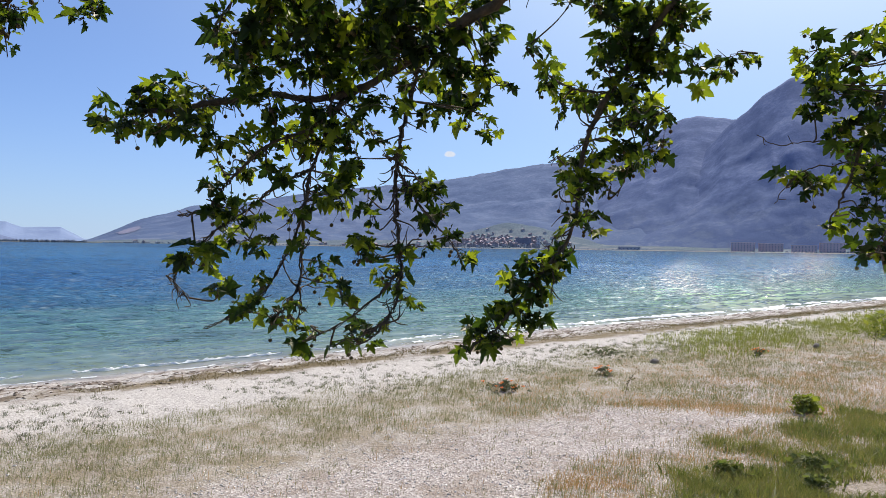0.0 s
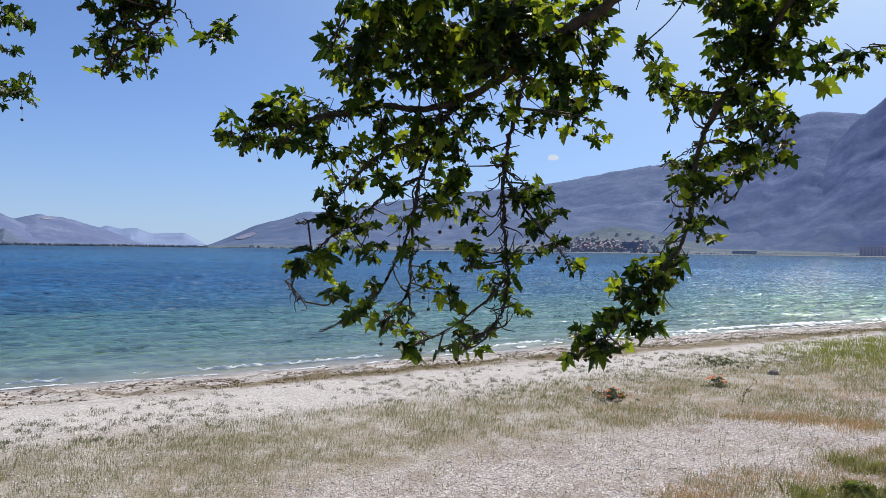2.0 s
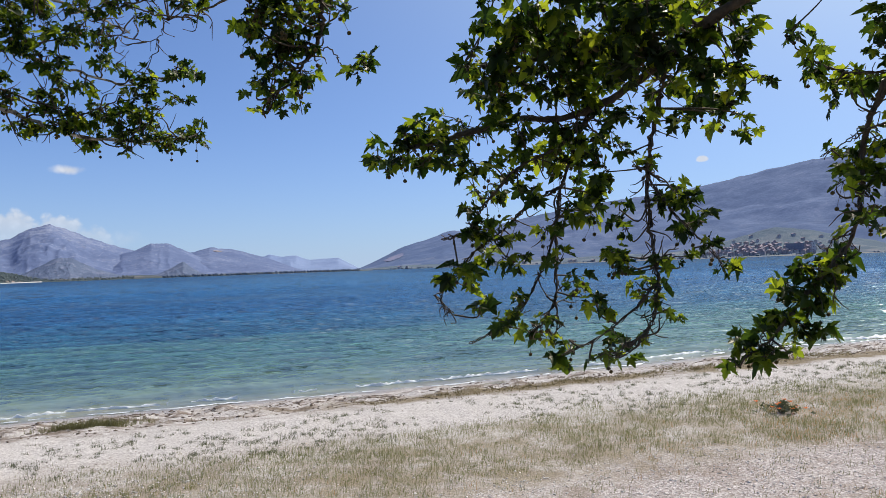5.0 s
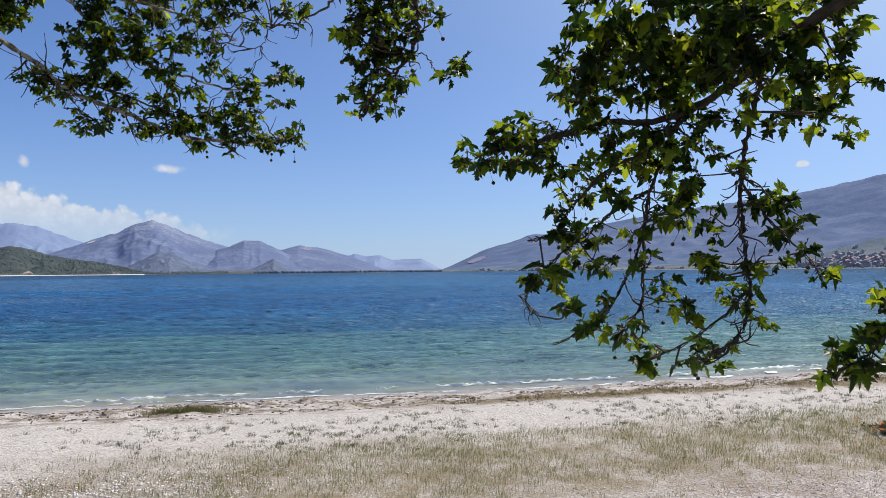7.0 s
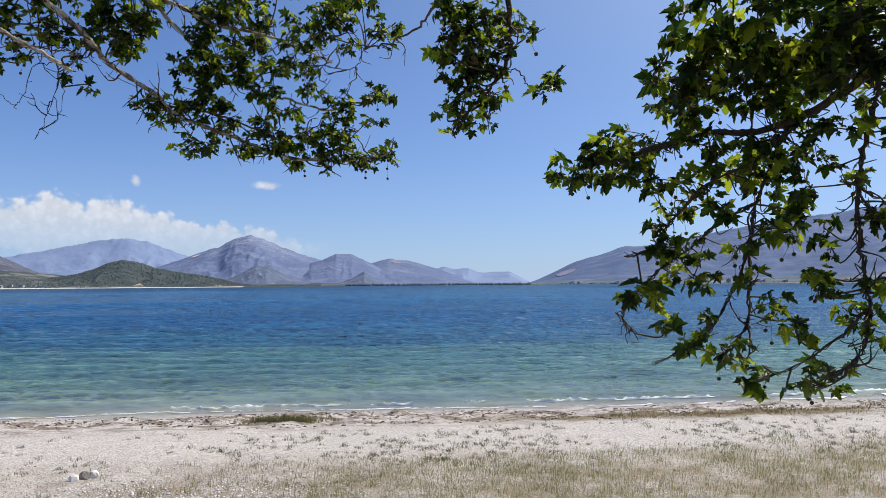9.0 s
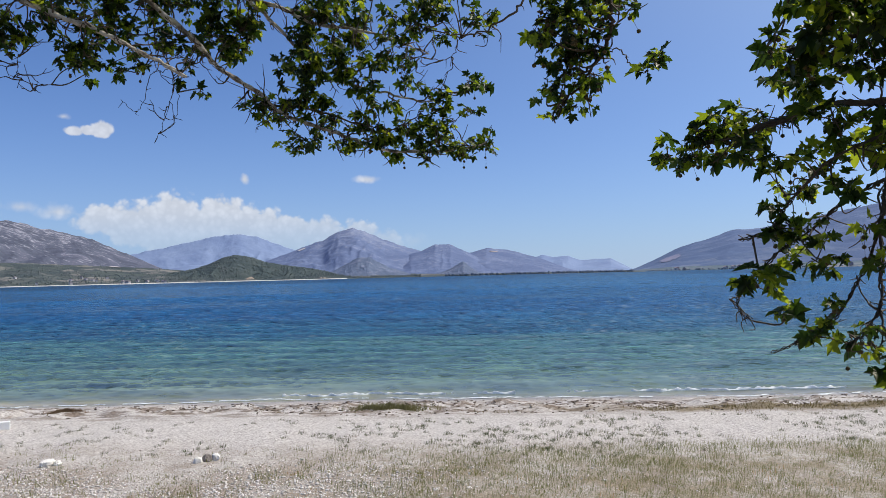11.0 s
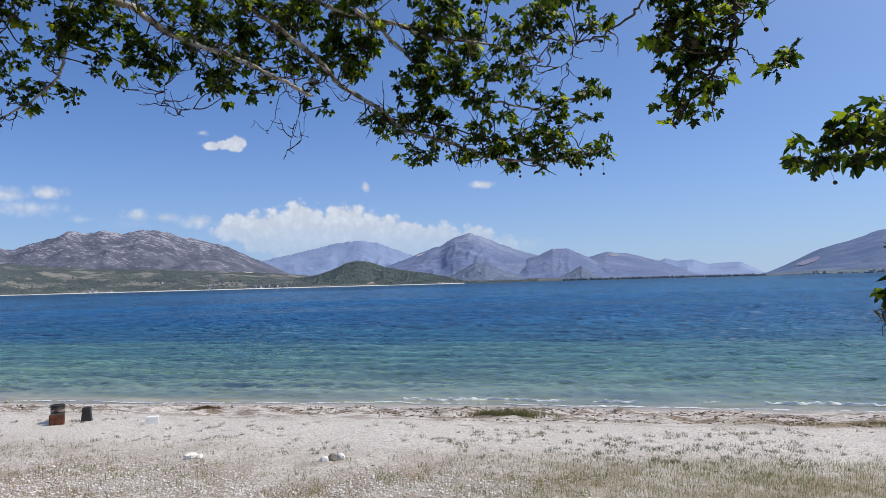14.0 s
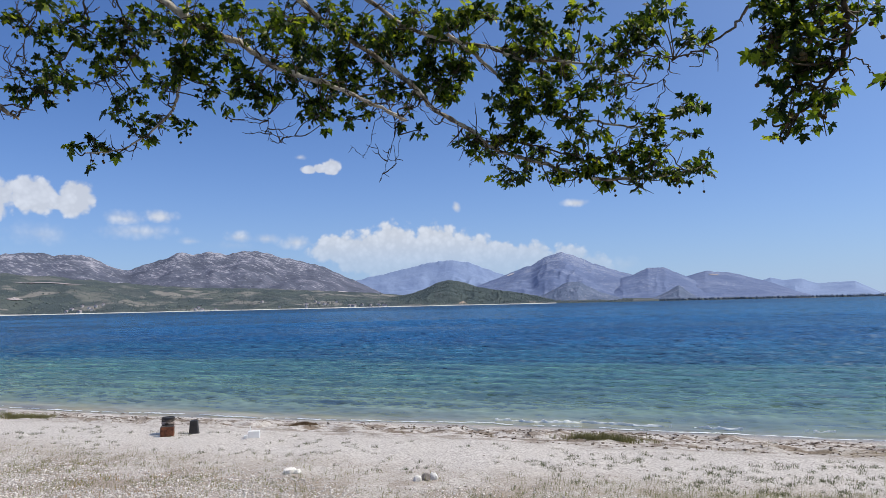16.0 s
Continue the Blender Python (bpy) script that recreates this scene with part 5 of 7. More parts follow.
SIMPLE_LEAF = (np.array([(0, 0, 0), (0.5, 0.12, 0.1), (0.32, 0.34, 0.05), (0.52, 0.62, 0.0), (0.0, 1.0, -0.25), (-0.52, 0.62, 0.0), (-0.32, 0.34, 0.05), (-0.5, 0.12, 0.1)]),
               np.array([(0, 1, 2), (2, 3, 4), (0, 2, 4), (0, 4, 6), (4, 5, 6), (0, 6, 7)]))
LEAF_SHAPES = [leaf_shape(f, d) for f, d in ((0.35, 0.3), (0.6, 0.5), (0.2, 0.75), (1.0, 0.25), (-0.3, 0.4), (0.8, 0.9), (1.3, 0.5), (0.5, 0.1))]


def leaf_poses(rng, n, centre, outward, size):
    """Turn matrices (columns x, y, z) and sizes for n leaves of one rosette."""
    ang = rng.random() * 6.28 + np.arange(n) * 2.4
    flat = np.stack([np.cos(ang), np.sin(ang), rng.uniform(-1.2, 0.6, n)], 1) + outward * 0.5
    tip = flat / np.linalg.norm(flat, axis=1)[:, None]
    up = np.stack([rng.normal(0, 0.8, n) + np.cos(ang) * 0.5, rng.normal(0, 0.8, n) + np.sin(ang) * 0.5, np.ones(n)], 1)
    side = np.cross(tip, up)
    side /= np.linalg.norm(side, axis=1)[:, None]
    nrm = np.cross(side, tip)
    return np.stack([side, tip, nrm], 2), size * 1.12 * np.clip(np.exp(rng.normal(0, 0.40, n)), 0.4, 2.0)


def plane_tree(place, label, limbs, groups, seed, leaf_size, single=0, shade=(), fruit=0.5, bark=None):
    """A plane tree: trunk, limbs, boughs with sprays of leaves hanging from them, seed balls."""
    rng = np.random.default_rng(seed)
    base = empty("plane_tree", place)
    tagged(base, label, "tree", group="plane trees on the beach")
    for r0, r1, pts, part_name, sides in limbs:
        v, f = tube(spline(pts, 8), r0, r1, sides, 0.06, rng)
        under(sheet(part_name, v, f, M_BARK), base)
    twigs, crown, balls = Pile(), Pile(), Pile()
    singles, boughs = [], []
    ball = bmesh.new()
    bmesh.ops.create_icosphere(ball, subdivisions=1, radius=1.0)
    ball_v = np.array([p.co for p in ball.verts])
    ball_f = np.array([[q.index for q in p.verts] for p in ball.faces])
    ball.free()
    for paths, sprays, size, density, pick in groups:
        lines = []
        for radius, pts in paths:
            line = spline(pts, 7)
            lines.append(line)
            wob = line.copy()
            wob[1:-1] += rng.normal(0, radius * (0.35 if radius < 0.016 else 0.12) + 0.003, (len(line) - 2, 3))
            v, f = tube(wob, radius * (0.62 if radius < 0.016 else 0.95), max(0.002, radius * 0.25), 7 if radius > 0.012 else 5, 0.12, rng)
            # no bark given: boughs take the dark twig colour in place of shade
            if radius >= 0.012:
                boughs.append((line, under(sheet("bough", v, f, bark if radius > 0.014 and bark else M_TWIG), base)))
            else:
                twigs.put(v, f)
            # bare twigs that hang below the bough
            for k in range(2, len(line) - 1, 3 if radius < 0.02 else 2):
                if rng.random() < 0.6 or radius < 0.008:
                    continue
                d = np.array([rng.normal(0, 0.5), rng.normal(0, 0.5), -rng.uniform(0.1, 1.0)])
                d = d / np.linalg.norm(d) * rng.uniform(0.04, 0.13)
                bent = spline([line[k], line[k] + d * 0.5 + rng.normal(0, 0.03, 3), line[k] + d + rng.normal(0, 0.02, 3)], 4)
                v, f = tube(bent, 0.0045, 0.002, 4, 0.2, rng)
                twigs.put(v, f)
            # crooked side twigs that fork and turn up at the end
            for k in range(2, len(line) - 1, 3 if bark else 17):
                if radius < (0.0065 if bark else 0.011):
                    continue
                q, way_ = line[k], rng.normal(0, 1, 3) * np.array([1, 1, 0.8])
                way_ = way_ / np.linalg.norm(way_)
                bend_ = [q]
                for j in range(5):
                    q = q + way_ * rng.uniform(0.025, 0.055)
                    way_ = way_ + rng.normal(0, 0.45, 3) + np.array([0, 0, 0.16])
                    way_ = way_ / np.linalg.norm(way_)
                    bend_.append(q)
                    if j in (1, 3):
                        side_ = way_ + rng.normal(0, 0.8, 3)
                        v, f = tube(spline([q, q + side_ * 0.03, q + side_ * 0.055 + np.array([0, 0, 0.015])], 3), 0.0035, 0.0015, 4)
                        twigs.put(v, f)
                v, f = tube(spline(bend_, 3), min(0.007, radius * 0.6), 0.002, 5, 0.2, rng)
                twigs.put(v, f)
            # short spurs
            for k in range(3, len(line) - 1, 8):
                d = rng.normal(0, 1, 3)
                d[2] -= 0.3
                tip = line[k] + d / np.linalg.norm(d) * rng.uniform(0.02, 0.07)
                v, f = tube(np.array([line[k], (line[k] + tip) / 2 + rng.normal(0, 0.008, 3), tip]), 0.0028, 0.0015, 4)
                twigs.put(v, f)
        every = np.vstack(lines)
        for spray in sprays:
            for x, y, z, r in spray:
                c = np.array([x, y, z])
                far = np.linalg.norm(every - c, axis=1)
                foot_ = every[np.argmin(far + 0.25 * np.maximum(0, c[2] - every[:, 2]))]
                mid = (foot_ + c) / 2 + rng.normal(0, 0.03, 3) + np.array([0, 0, -0.02])
                if np.linalg.norm(foot_ - c) > 0.03:
                    v, f = tube(spline([foot_, mid, c], 4), 0.0055, 0.0035, 4, 0.1, rng)
                    twigs.put(v, f)
                count = max(1, int(round(0.52 * density * (r / 0.1) ** 2)))
                for k in range(count):
                    d = rng.normal(0, 0.40, 3) * r
                    d[2] *= 0.85
                    q = c + d
                    v, f = tube(np.array([c + rng.normal(0, 0.01, 3), (c + q) / 2 + rng.normal(0, 0.01, 3), q]), 0.0035, 0.002, 4)
                    twigs.put(v, f)
                    outward = d / (np.linalg.norm(d) + 1e-6)
                    n = int(rng.integers(4, 7))
                    turn, sizes = leaf_poses(rng, n, q, outward, size)
                    for m_ in range(n):
                        lv, lf = LEAF_SHAPES[int(rng.integers(len(LEAF_SHAPES)))]
                        stalk = q + turn[m_][:, 1] * rng.uniform(0.01, 0.035)
                        if pick and len(singles) < single:
                            singles.append((int(rng.integers(len(LEAF_SHAPES))), turn[m_], sizes[m_], stalk))
                        else:
                            crown.put((lv * sizes[m_]) @ turn[m_].T + stalk, lf)
                    if rng.random() < fruit * 0.35:
                        for b in range(int(rng.integers(1, 4))):
                            o = q + rng.normal(0, 0.02, 3) + np.array([0, 0, -0.05 - 0.035 * b])
                            balls.put(ball_v * 0.0115 + o, ball_f)
                            v, f = tube(np.array([q, (q + o) / 2 + rng.normal(0, 0.006, 3), o]), 0.001, 0.001, 3)
                            twigs.put(v, f)
    # the crown overhead: rising limbs and clumps of leaves round them
    if shade:
        skeleton = []
        for k in range(11):
            end = np.array(shade[k * len(shade) // 11][:3])
            start = np.array(limbs[0][2][2 + k % 2])
            mid = (start + end) / 2 + np.array([0, 0, 0.7])
            line = spline([start, mid, end], 8)
            skeleton.append(line)
            v, f = tube(line, 0.10, 0.015, 8, 0.08, rng)
            under(sheet("limb", v, f, M_BARK), base)
        every = np.vstack(skeleton)
        lv, lf = SIMPLE_LEAF
        for x, y, z, r in shade:
            c = np.array([x, y, z])
            foot_ = every[np.argmin(np.linalg.norm(every - c, axis=1))]
            v, f = tube(spline([foot_, (foot_ + c) / 2 + rng.normal(0, 0.08, 3), c], 4), 0.02, 0.006, 5, 0.1, rng)
            twigs.put(v, f)
            for k in range(int(20 * r * r)):
                q = c + rng.normal(0, 0.5, 3) * r * np.array([1, 1, 0.7])
                v, f = tube(np.array([c, (c + q) / 2 + rng.normal(0, 0.03, 3), q]), 0.005, 0.002, 3)
                twigs.put(v, f)
                turn, sizes = leaf_poses(rng, 6, q, np.zeros(3), leaf_size * 1.2)
                for m_ in range(6):
                    crown.put((lv * sizes[m_]) @ turn[m_].T + q, lf)
    under(twigs.mesh("fine_branching", M_TWIG), base, "thin dark twigs", "stuff")
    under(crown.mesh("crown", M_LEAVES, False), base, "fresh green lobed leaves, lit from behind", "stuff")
    if balls.n:
        under(balls.mesh("fruit", M_FRUIT), base, "small round brown seed balls", "stuff")
    meshes = []
    for lv, lf in LEAF_SHAPES:
        me = bpy.data.meshes.new("leaf")
        me.from_pydata(lv.tolist(), [], lf.tolist())
        me.materials.append(M_LEAF)
        meshes.append(me)
    for k, turn, s, stalk in singles:
        ob = new("leaf", meshes[k])
        m = Matrix(turn.tolist()).to_4x4() @ Matrix.Scale(s, 4)
        m.translation = Vector(stalk)
        ob.matrix_world = m
        ob.parent = min(boughs, key=lambda pair: np.linalg.norm(pair[0] - stalk, axis=1).min())[1]
    return base


shade_rng = np.random.default_rng(77)


def overhead(n, centre, radii):
    """Places of clumps in a crown, all well over the beach path."""
    out_ = []
    while len(out_) < n:
        p = shade_rng.normal(0, 1, 3)
        p = p / np.linalg.norm(p) * shade_rng.random() ** 0.4
        x, y, z = np.array(centre) + p * np.array(radii)
        if z - 3.0 > 0.53 * math.hypot(x, y) + 0.65 and z > 5.0:
            out_.append((x, y, z, shade_rng.uniform(0.5, 0.85)))
    return out_


EAST_TREE, WEST_TREE = (4.6, -1.6, 1.3), (-8.5, -4.6, 1.35)
plane_tree(EAST_TREE, "large plane tree with drooping leafy boughs over the beach",
           [(0.34, 0.24, [(4.6, -1.6, 1.2), (4.5, -1.5, 2.6), (4.2, -1.2, 4.2), (3.9, -0.8, 5.6)], "trunk", 14),
            (0.20, 0.05, [(4.0, -0.9, 5.2), (3.0, 0.6, 6.0), (1.9, 2.2, 5.8), (0.95, 2.85, 4.9), (0.55, 3.12, 4.48)], "limb", 10),
            (0.16, 0.05, [(4.1, -1.0, 4.9), (3.4, 1.0, 5.8), (2.6, 2.4, 5.6), (1.9, 3.0, 5.0), CENTRE_END], "limb", 10),
            (0.15, 0.05, [(4.2, -1.2, 4.2), (4.2, 1.0, 5.4), (3.7, 2.4, 5.5), (3.2, 3.0, 5.2), SIDE_END], "limb", 10),
            (0.14, 0.03, [(3.9, -0.8, 5.5), (1.6, 0.5, 6.6), (-0.6, 1.6, 6.2), (-1.5, 2.2, 5.2), DANGLE_END], "limb", 10)],
           [(CENTRE_PATHS, CENTRE_SPRAYS[:2], 0.047, 7.0, False), (CENTRE_PATHS, CENTRE_SPRAYS[2:3], 0.047, 8.5, False), (CENTRE_PATHS, CENTRE_SPRAYS[3:5], 0.044, 8.0, False), (CENTRE_PATHS, CENTRE_SPRAYS[5:], 0.044, 9.0, True),
            (STRAND_PATHS, STRAND_SPRAYS[:2], 0.043, 7.4, False), (STRAND_PATHS, STRAND_SPRAYS[2:], 0.045, 9.8, True),
            (SIDE_PATHS, SIDE_SPRAYS, 0.048, 7.0, False), (DANGLE_PATHS, DANGLE_SPRAYS, 0.030, 20.0, False)],
           5, 0.115, single=300, shade=overhead(190, (1.6, 0.4, 7.2), (5.4, 4.4, 2.4)), fruit=0.7)
plane_tree(WEST_TREE, "plane tree with pale flaking limbs reaching over the beach",
           [(0.36, 0.26, [(-8.5, -4.6, 1.2), (-8.4, -4.4, 2.8), (-8.1, -4.0, 4.6), (-7.9, -3.6, 6.0)], "trunk", 14),
            (0.22, 0.07, [(-8.0, -3.8, 5.2), (-7.9, -2.4, 6.0), FAN_END_A], "limb", 10),
            (0.20, 0.06, [(-7.9, -3.6, 5.8), (-7.4, -1.5, 6.6), FAN_END_B], "limb", 10),
            (0.16, 0.04, [(-8.1, -4.0, 4.6), (-8.0, -2.0, 5.4), LEFT_END], "limb", 10)],
           [(FAN_PATHS, FAN_SPRAYS, 0.037, 13.0, False), (LEFT_PATHS + FAN_PATHS[:3], LEFT_SPRAYS, 0.037, 7.6, False)],
           6, 0.13, shade=overhead(150, (-8.2, -3.0, 8.4), (4.6, 4.4, 2.3)), fruit=0.25, bark=M_BARK)


# ---- grass, weeds, gravel and drift on the beach ----
M_MEADOW = leafy("meadow_grass", [(0.20, 0.25, 0.05), (0.26, 0.28, 0.06), (0.16, 0.21, 0.045), (0.32, 0.29, 0.09)], [(0.33, 0.42, 0.05), (0.42, 0.42, 0.07)], 0.35, 0.7)

M_BROAD = leafy("broad_weed", [(0.10, 0.13, 0.04), (0.145, 0.165, 0.052), (0.075, 0.10, 0.032), (0.22, 0.205, 0.08)], [(0.20, 0.27, 0.05), (0.29, 0.33, 0.07)], 0.35, 0.6)
M_BROWN = leafy("brown_litter", [(0.17, 0.10, 0.06), (0.23, 0.145, 0.085), (0.12, 0.08, 0.045), (0.25, 0.19, 0.12)], [(0.20, 0.13, 0.07), (0.22, 0.15, 0.08)], 0.12, 0.8)


def scatter(rng, n, keep, near=7.6, far=30.0, left=97.0, right=-38.0):
    """Places on the beach, thinned out by keep(x, y)."""
    b = np.radians(rng.uniform(right, left, n))
    r = np.sqrt(rng.uniform(near ** 2, far ** 2, n))
    x, y = -np.sin(b) * r, np.cos(b) * r
    ok = rng.random(n) < keep(x, y)
    return x[ok], y[ok]


def band(rng, n, keep, start, end, lo, hi):
    """Places in a band along the shore: metres along it, metres inland."""
    s, d = rng.uniform(start, end, n), rng.uniform(lo, hi, n)
    x, y = s * 0.773 + d * 0.634, 24.2 + 0.82 * 0.773 * s - d * 0.773
    ok = rng.random(n) < keep(x, y)
    return x[ok], y[ok]


def blades(rng, x, y, per, tall, wide, lean, spread):
    """Tapering bent blades in tufts round the places."""
    n = len(x) * per
    bx = np.repeat(x, per) + rng.normal(0, spread, n)
    by = np.repeat(y, per) + rng.normal(0, spread, n)
    bz = ground_height(bx, by) - 0.01
    h = rng.uniform(tall[0], tall[1], n) * np.repeat(rng.uniform(0.6, 1.2, len(x)), per)
    a = rng.uniform(0, 2 * np.pi, n)
    t = rng.uniform(0, 2 * np.pi, n)
    l = np.abs(rng.normal(0, lean, n)) * h
    w = rng.uniform(wide[0], wide[1], n) / 2
    cx, cy = np.cos(a) * w, np.sin(a) * w
    lx, ly = np.cos(t) * l + 0.10 * h, np.sin(t) * l
    v = np.empty((n, 5, 3))
    v[:, 0] = np.stack([bx - cx, by - cy, bz], 1)
    v[:, 1] = np.stack([bx + cx, by + cy, bz], 1)
    v[:, 2] = np.stack([bx + lx * 0.35 + cx * 0.7, by + ly * 0.35 + cy * 0.7, bz + h * 0.6], 1)
    v[:, 3] = np.stack([bx + lx * 0.35 - cx * 0.7, by + ly * 0.35 - cy * 0.7, bz + h * 0.6], 1)
    v[:, 4] = np.stack([bx + lx, by + ly, bz + h], 1)
    i = np.arange(n)[:, None] * 5
    f = np.concatenate([i + np.array([[0, 1, 2]]), i + np.array([[0, 2, 3]]), i + np.array([[3, 2, 4]])])
    return v.reshape(-1, 3), f


def turf(name, label, mat, seed, n, keep, per, tall, wide, lean, spread, near=7.6, far=30.0, left=97.0, right=-38.0, category="grass", along=None):
    rng = np.random.default_rng(seed)
    x, y = band(rng, n, keep, *along) if along else scatter(rng, n, keep, near, far, left, right)
    v, f = blades(rng, x, y, per, tall, wide, lean, spread)
    return tagged(sheet(name, v, f, mat, False), label, category, kind="stuff")


def tuftiness(x, y, seed, size, lo, hi):
    return step(lo, hi, fractal(x / size, y / size, seed, 4, 0.6))


def bar_edge(x):
    """The gravel strip's edge towards the water."""
    return np.interp(x, [-6, -3.5, -2.3, -0.4, 2.3, 4.5, 6.3, 8.0], [6.4, 8.9, 10.0, 11.9, 12.9, 13.1, 12.6, 12.4])


def rust_zone(x, y):
    """1 where the grass has dried to rust: beside the gravel, in a slant to the meadow, and at the path."""
    strip = np.exp(-((y - bar_edge(x) - 0.45) / 0.42) ** 2) * step(2.0, 3.6, x) * (1 - step(6.6, 7.6, x))
    slant = 0.42 * np.exp(-((y - 16.0 - 0.8 * (x - 8.0)) / 1.1) ** 2) * step(6.0, 8.0, x)
    low = np.exp(-((x - 1.9) / 0.8) ** 2 - ((y - 8.8) / 0.45) ** 2)
    return np.clip(strip + slant + low, 0.06, 1)


def gravel_bar(x, y):
    """1 on the bare gravel strip that runs slantwise behind the grass, 0 off it."""
    y = y + (fractal(x / 1.6, y / 1.6, 31, 4) - 0.5) * 1.8
    outer = bar_edge(x)
    inner = np.interp(x, [-6, 0.8, 2.7, 5.0, 7.0, 8.0], [4.0, 8.2, 10.2, 11.6, 12.2, 12.3])
    return step(-0.2, 0.3, outer - y) * step(-0.2, 0.3, y - inner) * step(-4.6, -2.8, x) * (1 - step(7.0, 8.0, x))


def bare_soil(x, y):
    """1 on the trodden patch in the meadow grass."""
    return step(1.15, 0.75, np.hypot((x - 5.45) / 0.85, (y - 8.75) / 0.36) + (fractal(x * 2, y * 2, 33, 3) - 0.5) * 0.5)


def beach_keep(x, y):
    d = inland_of(x, y)
    k = step(5.6, 7.2, d + (fractal(x / 1.5, y / 1.5, 41, 3) - 0.5) * 2.5) * tuftiness(x, y, 43, 1.6, 0.22, 0.58)
    k = np.maximum(k, 0.9 * np.exp(-((x + 3.4) / 2.2) ** 2 - ((y - 8.8) / 2.0) ** 2))
    west = step(-6.0, -11.0, x)
    k = k * (1 - 0.88 * west) * (1 - 0.93 * gravel_bar(x, y)) * (1 - 0.75 * step(13.5, 14.5, d) * step(0, 3, x))
    k = np.clip(k * (1.25 + 0.4 * step(1, 4, x)), 0, 1)
    return k * (1 - bare_soil(x, y)) * np.clip(16.0 / np.hypot(x, y), 0.3, 1.0)


turf("beach_grass", "thin pale green and straw beach grass in loose tufts", M_BEACH_GRASS, 51, 140000, beach_keep, 7, (0.04, 0.15), (0.003, 0.0065), 0.45, 0.055, far=34)
turf("short_grass", "short sparse grass among shells and sand", M_BEACH_GRASS, 52, 90000,
     lambda x, y: (0.12 + 0.88 * tuftiness(x, y, 45, 1.0, 0.42, 0.66)) * (1 - 0.75 * step(-5, -9, x)) * step(5.8, 8.0, inland_of(x, y)) * (1 - 0.8 * gravel_bar(x, y)) * (1 - bare_soil(x, y)), 5, (0.02, 0.07), (0.004, 0.008), 0.6, 0.05, far=26)
turf("dry_grass", "rust-coloured dry grass and dead stalks", M_DRY, 53, 80000,
     lambda x, y: (1 - bare_soil(x, y)) * np.clip(tuftiness(x, y, 47, 1.8, 0.40, 0.58) * step(7.6, 9.5, inland_of(x, y)) * (1 - 0.9 * gravel_bar(x, y)) * (0.16 + 0.1 * step(-4, 3, x))
                          + 0.6 * step(12.3, 12.9, inland_of(x, y)) * (1 - step(14.0, 15.0, inland_of(x, y))) * step(-2, 1, x) * (1 - gravel_bar(x, y)), 0, 1), 5, (0.03, 0.14), (0.004, 0.008), 0.4, 0.05, far=28)
turf("straw_litter", "fallen straw and dead stalks lying on the sand", M_DRY, 59, 80000,
     lambda x, y: tuftiness(x, y, 49, 1.3, 0.44, 0.62) * (1 - 0.75 * step(-5, -9, x)) * step(5.8, 7.5, inland_of(x, y)) * (1 - 0.8 * gravel_bar(x, y)), 3, (0.008, 0.02), (0.004, 0.009), 5.0, 0.06, far=26)
turf("rust_grass", "orange-brown dry grass beside the gravel", M_DRY, 58, 85000,
     lambda x, y: rust_zone(x, y) * tuftiness(x, y, 48, 0.9, 0.30, 0.55) * step(7.2, 8.8, inland_of(x, y)) * (1 - step(14.2, 15.0, inland_of(x, y))) * step(0.4, 1.2, x) * (1 - gravel_bar(x, y)) * (1 - bare_soil(x, y)),
     5, (0.02, 0.10), (0.005, 0.010), 0.6, 0.05, far=24, left=0, right=-42)
turf("lush_grass", "dense green meadow grass at the edge of the beach", M_LUSH, 54, 30000,
     lambda x, y: step(14.0, 14.9, inland_of(x, y) + (fractal(x / 1.1, y / 1.1, 61, 4) - 0.5) * 3.0) * step(1.8, 3.4, x) * (0.3 + 0.7 * tuftiness(x, y, 63, 0.8, 0.4, 0.6))
     * (1 - bare_soil(x, y)), 9, (0.04, 0.19), (0.004, 0.009), 0.6, 0.06, far=16, left=0, right=-42)
turf("broad_weed", "leafy green weeds growing through meadow grass", M_BROAD, 60, 9000,
     lambda x, y: step(14.2, 15.0, inland_of(x, y) + (fractal(x / 1.1, y / 1.1, 61, 4) - 0.5) * 3.0) * step(2.2, 3.8, x) * tuftiness(x, y, 64, 0.6, 0.40, 0.55) * (1 - bare_soil(x, y)),
     8, (0.03, 0.16), (0.016, 0.034), 0.9, 0.05, far=16, left=0, right=-42)
turf("far_meadow", "yellow-green meadow grass beside the water", M_MEADOW, 57, 26000,
     lambda x, y: step(4.6, 6.0, inland_of(x, y)) * (1 - step(8.2, 10.0, inland_of(x, y))) * step(5.5, 10.5, x) * (0.35 + 0.65 * tuftiness(x, y, 65, 2.0, 0.3, 0.55)),
     8, (0.10, 0.28), (0.006, 0.012), 0.3, 0.08, near=20, far=60, left=-15, right=-42)
turf("sand_weed", "small grey-green weeds on bare sand", M_WEED, 55, 4200,
     lambda x, y: tuftiness(x, y, 67, 1.2, 0.36, 0.62) * (0.25 + 0.75 * step(-14, -10, x)), 26, (0.03, 0.09), (0.004, 0.008), 0.7, 0.045, along=(-32, 46, 4.0, 7.2))
turf("strand_weed", "low ochre weeds along the drift line", M_OCHRE, 56, 36000,
     lambda x, y: np.exp(-((inland_of(x, y) - 3.3 - 0.02 * x) / 0.38) ** 2) * tuftiness(x, y, 69, 2.4, 0.30, 0.46) * (0.04 + 0.96 * step(-10, -5, x)), 6, (0.02, 0.09), (0.008, 0.016), 0.8, 0.06, along=(-34, 75, 2.2, 5.5))


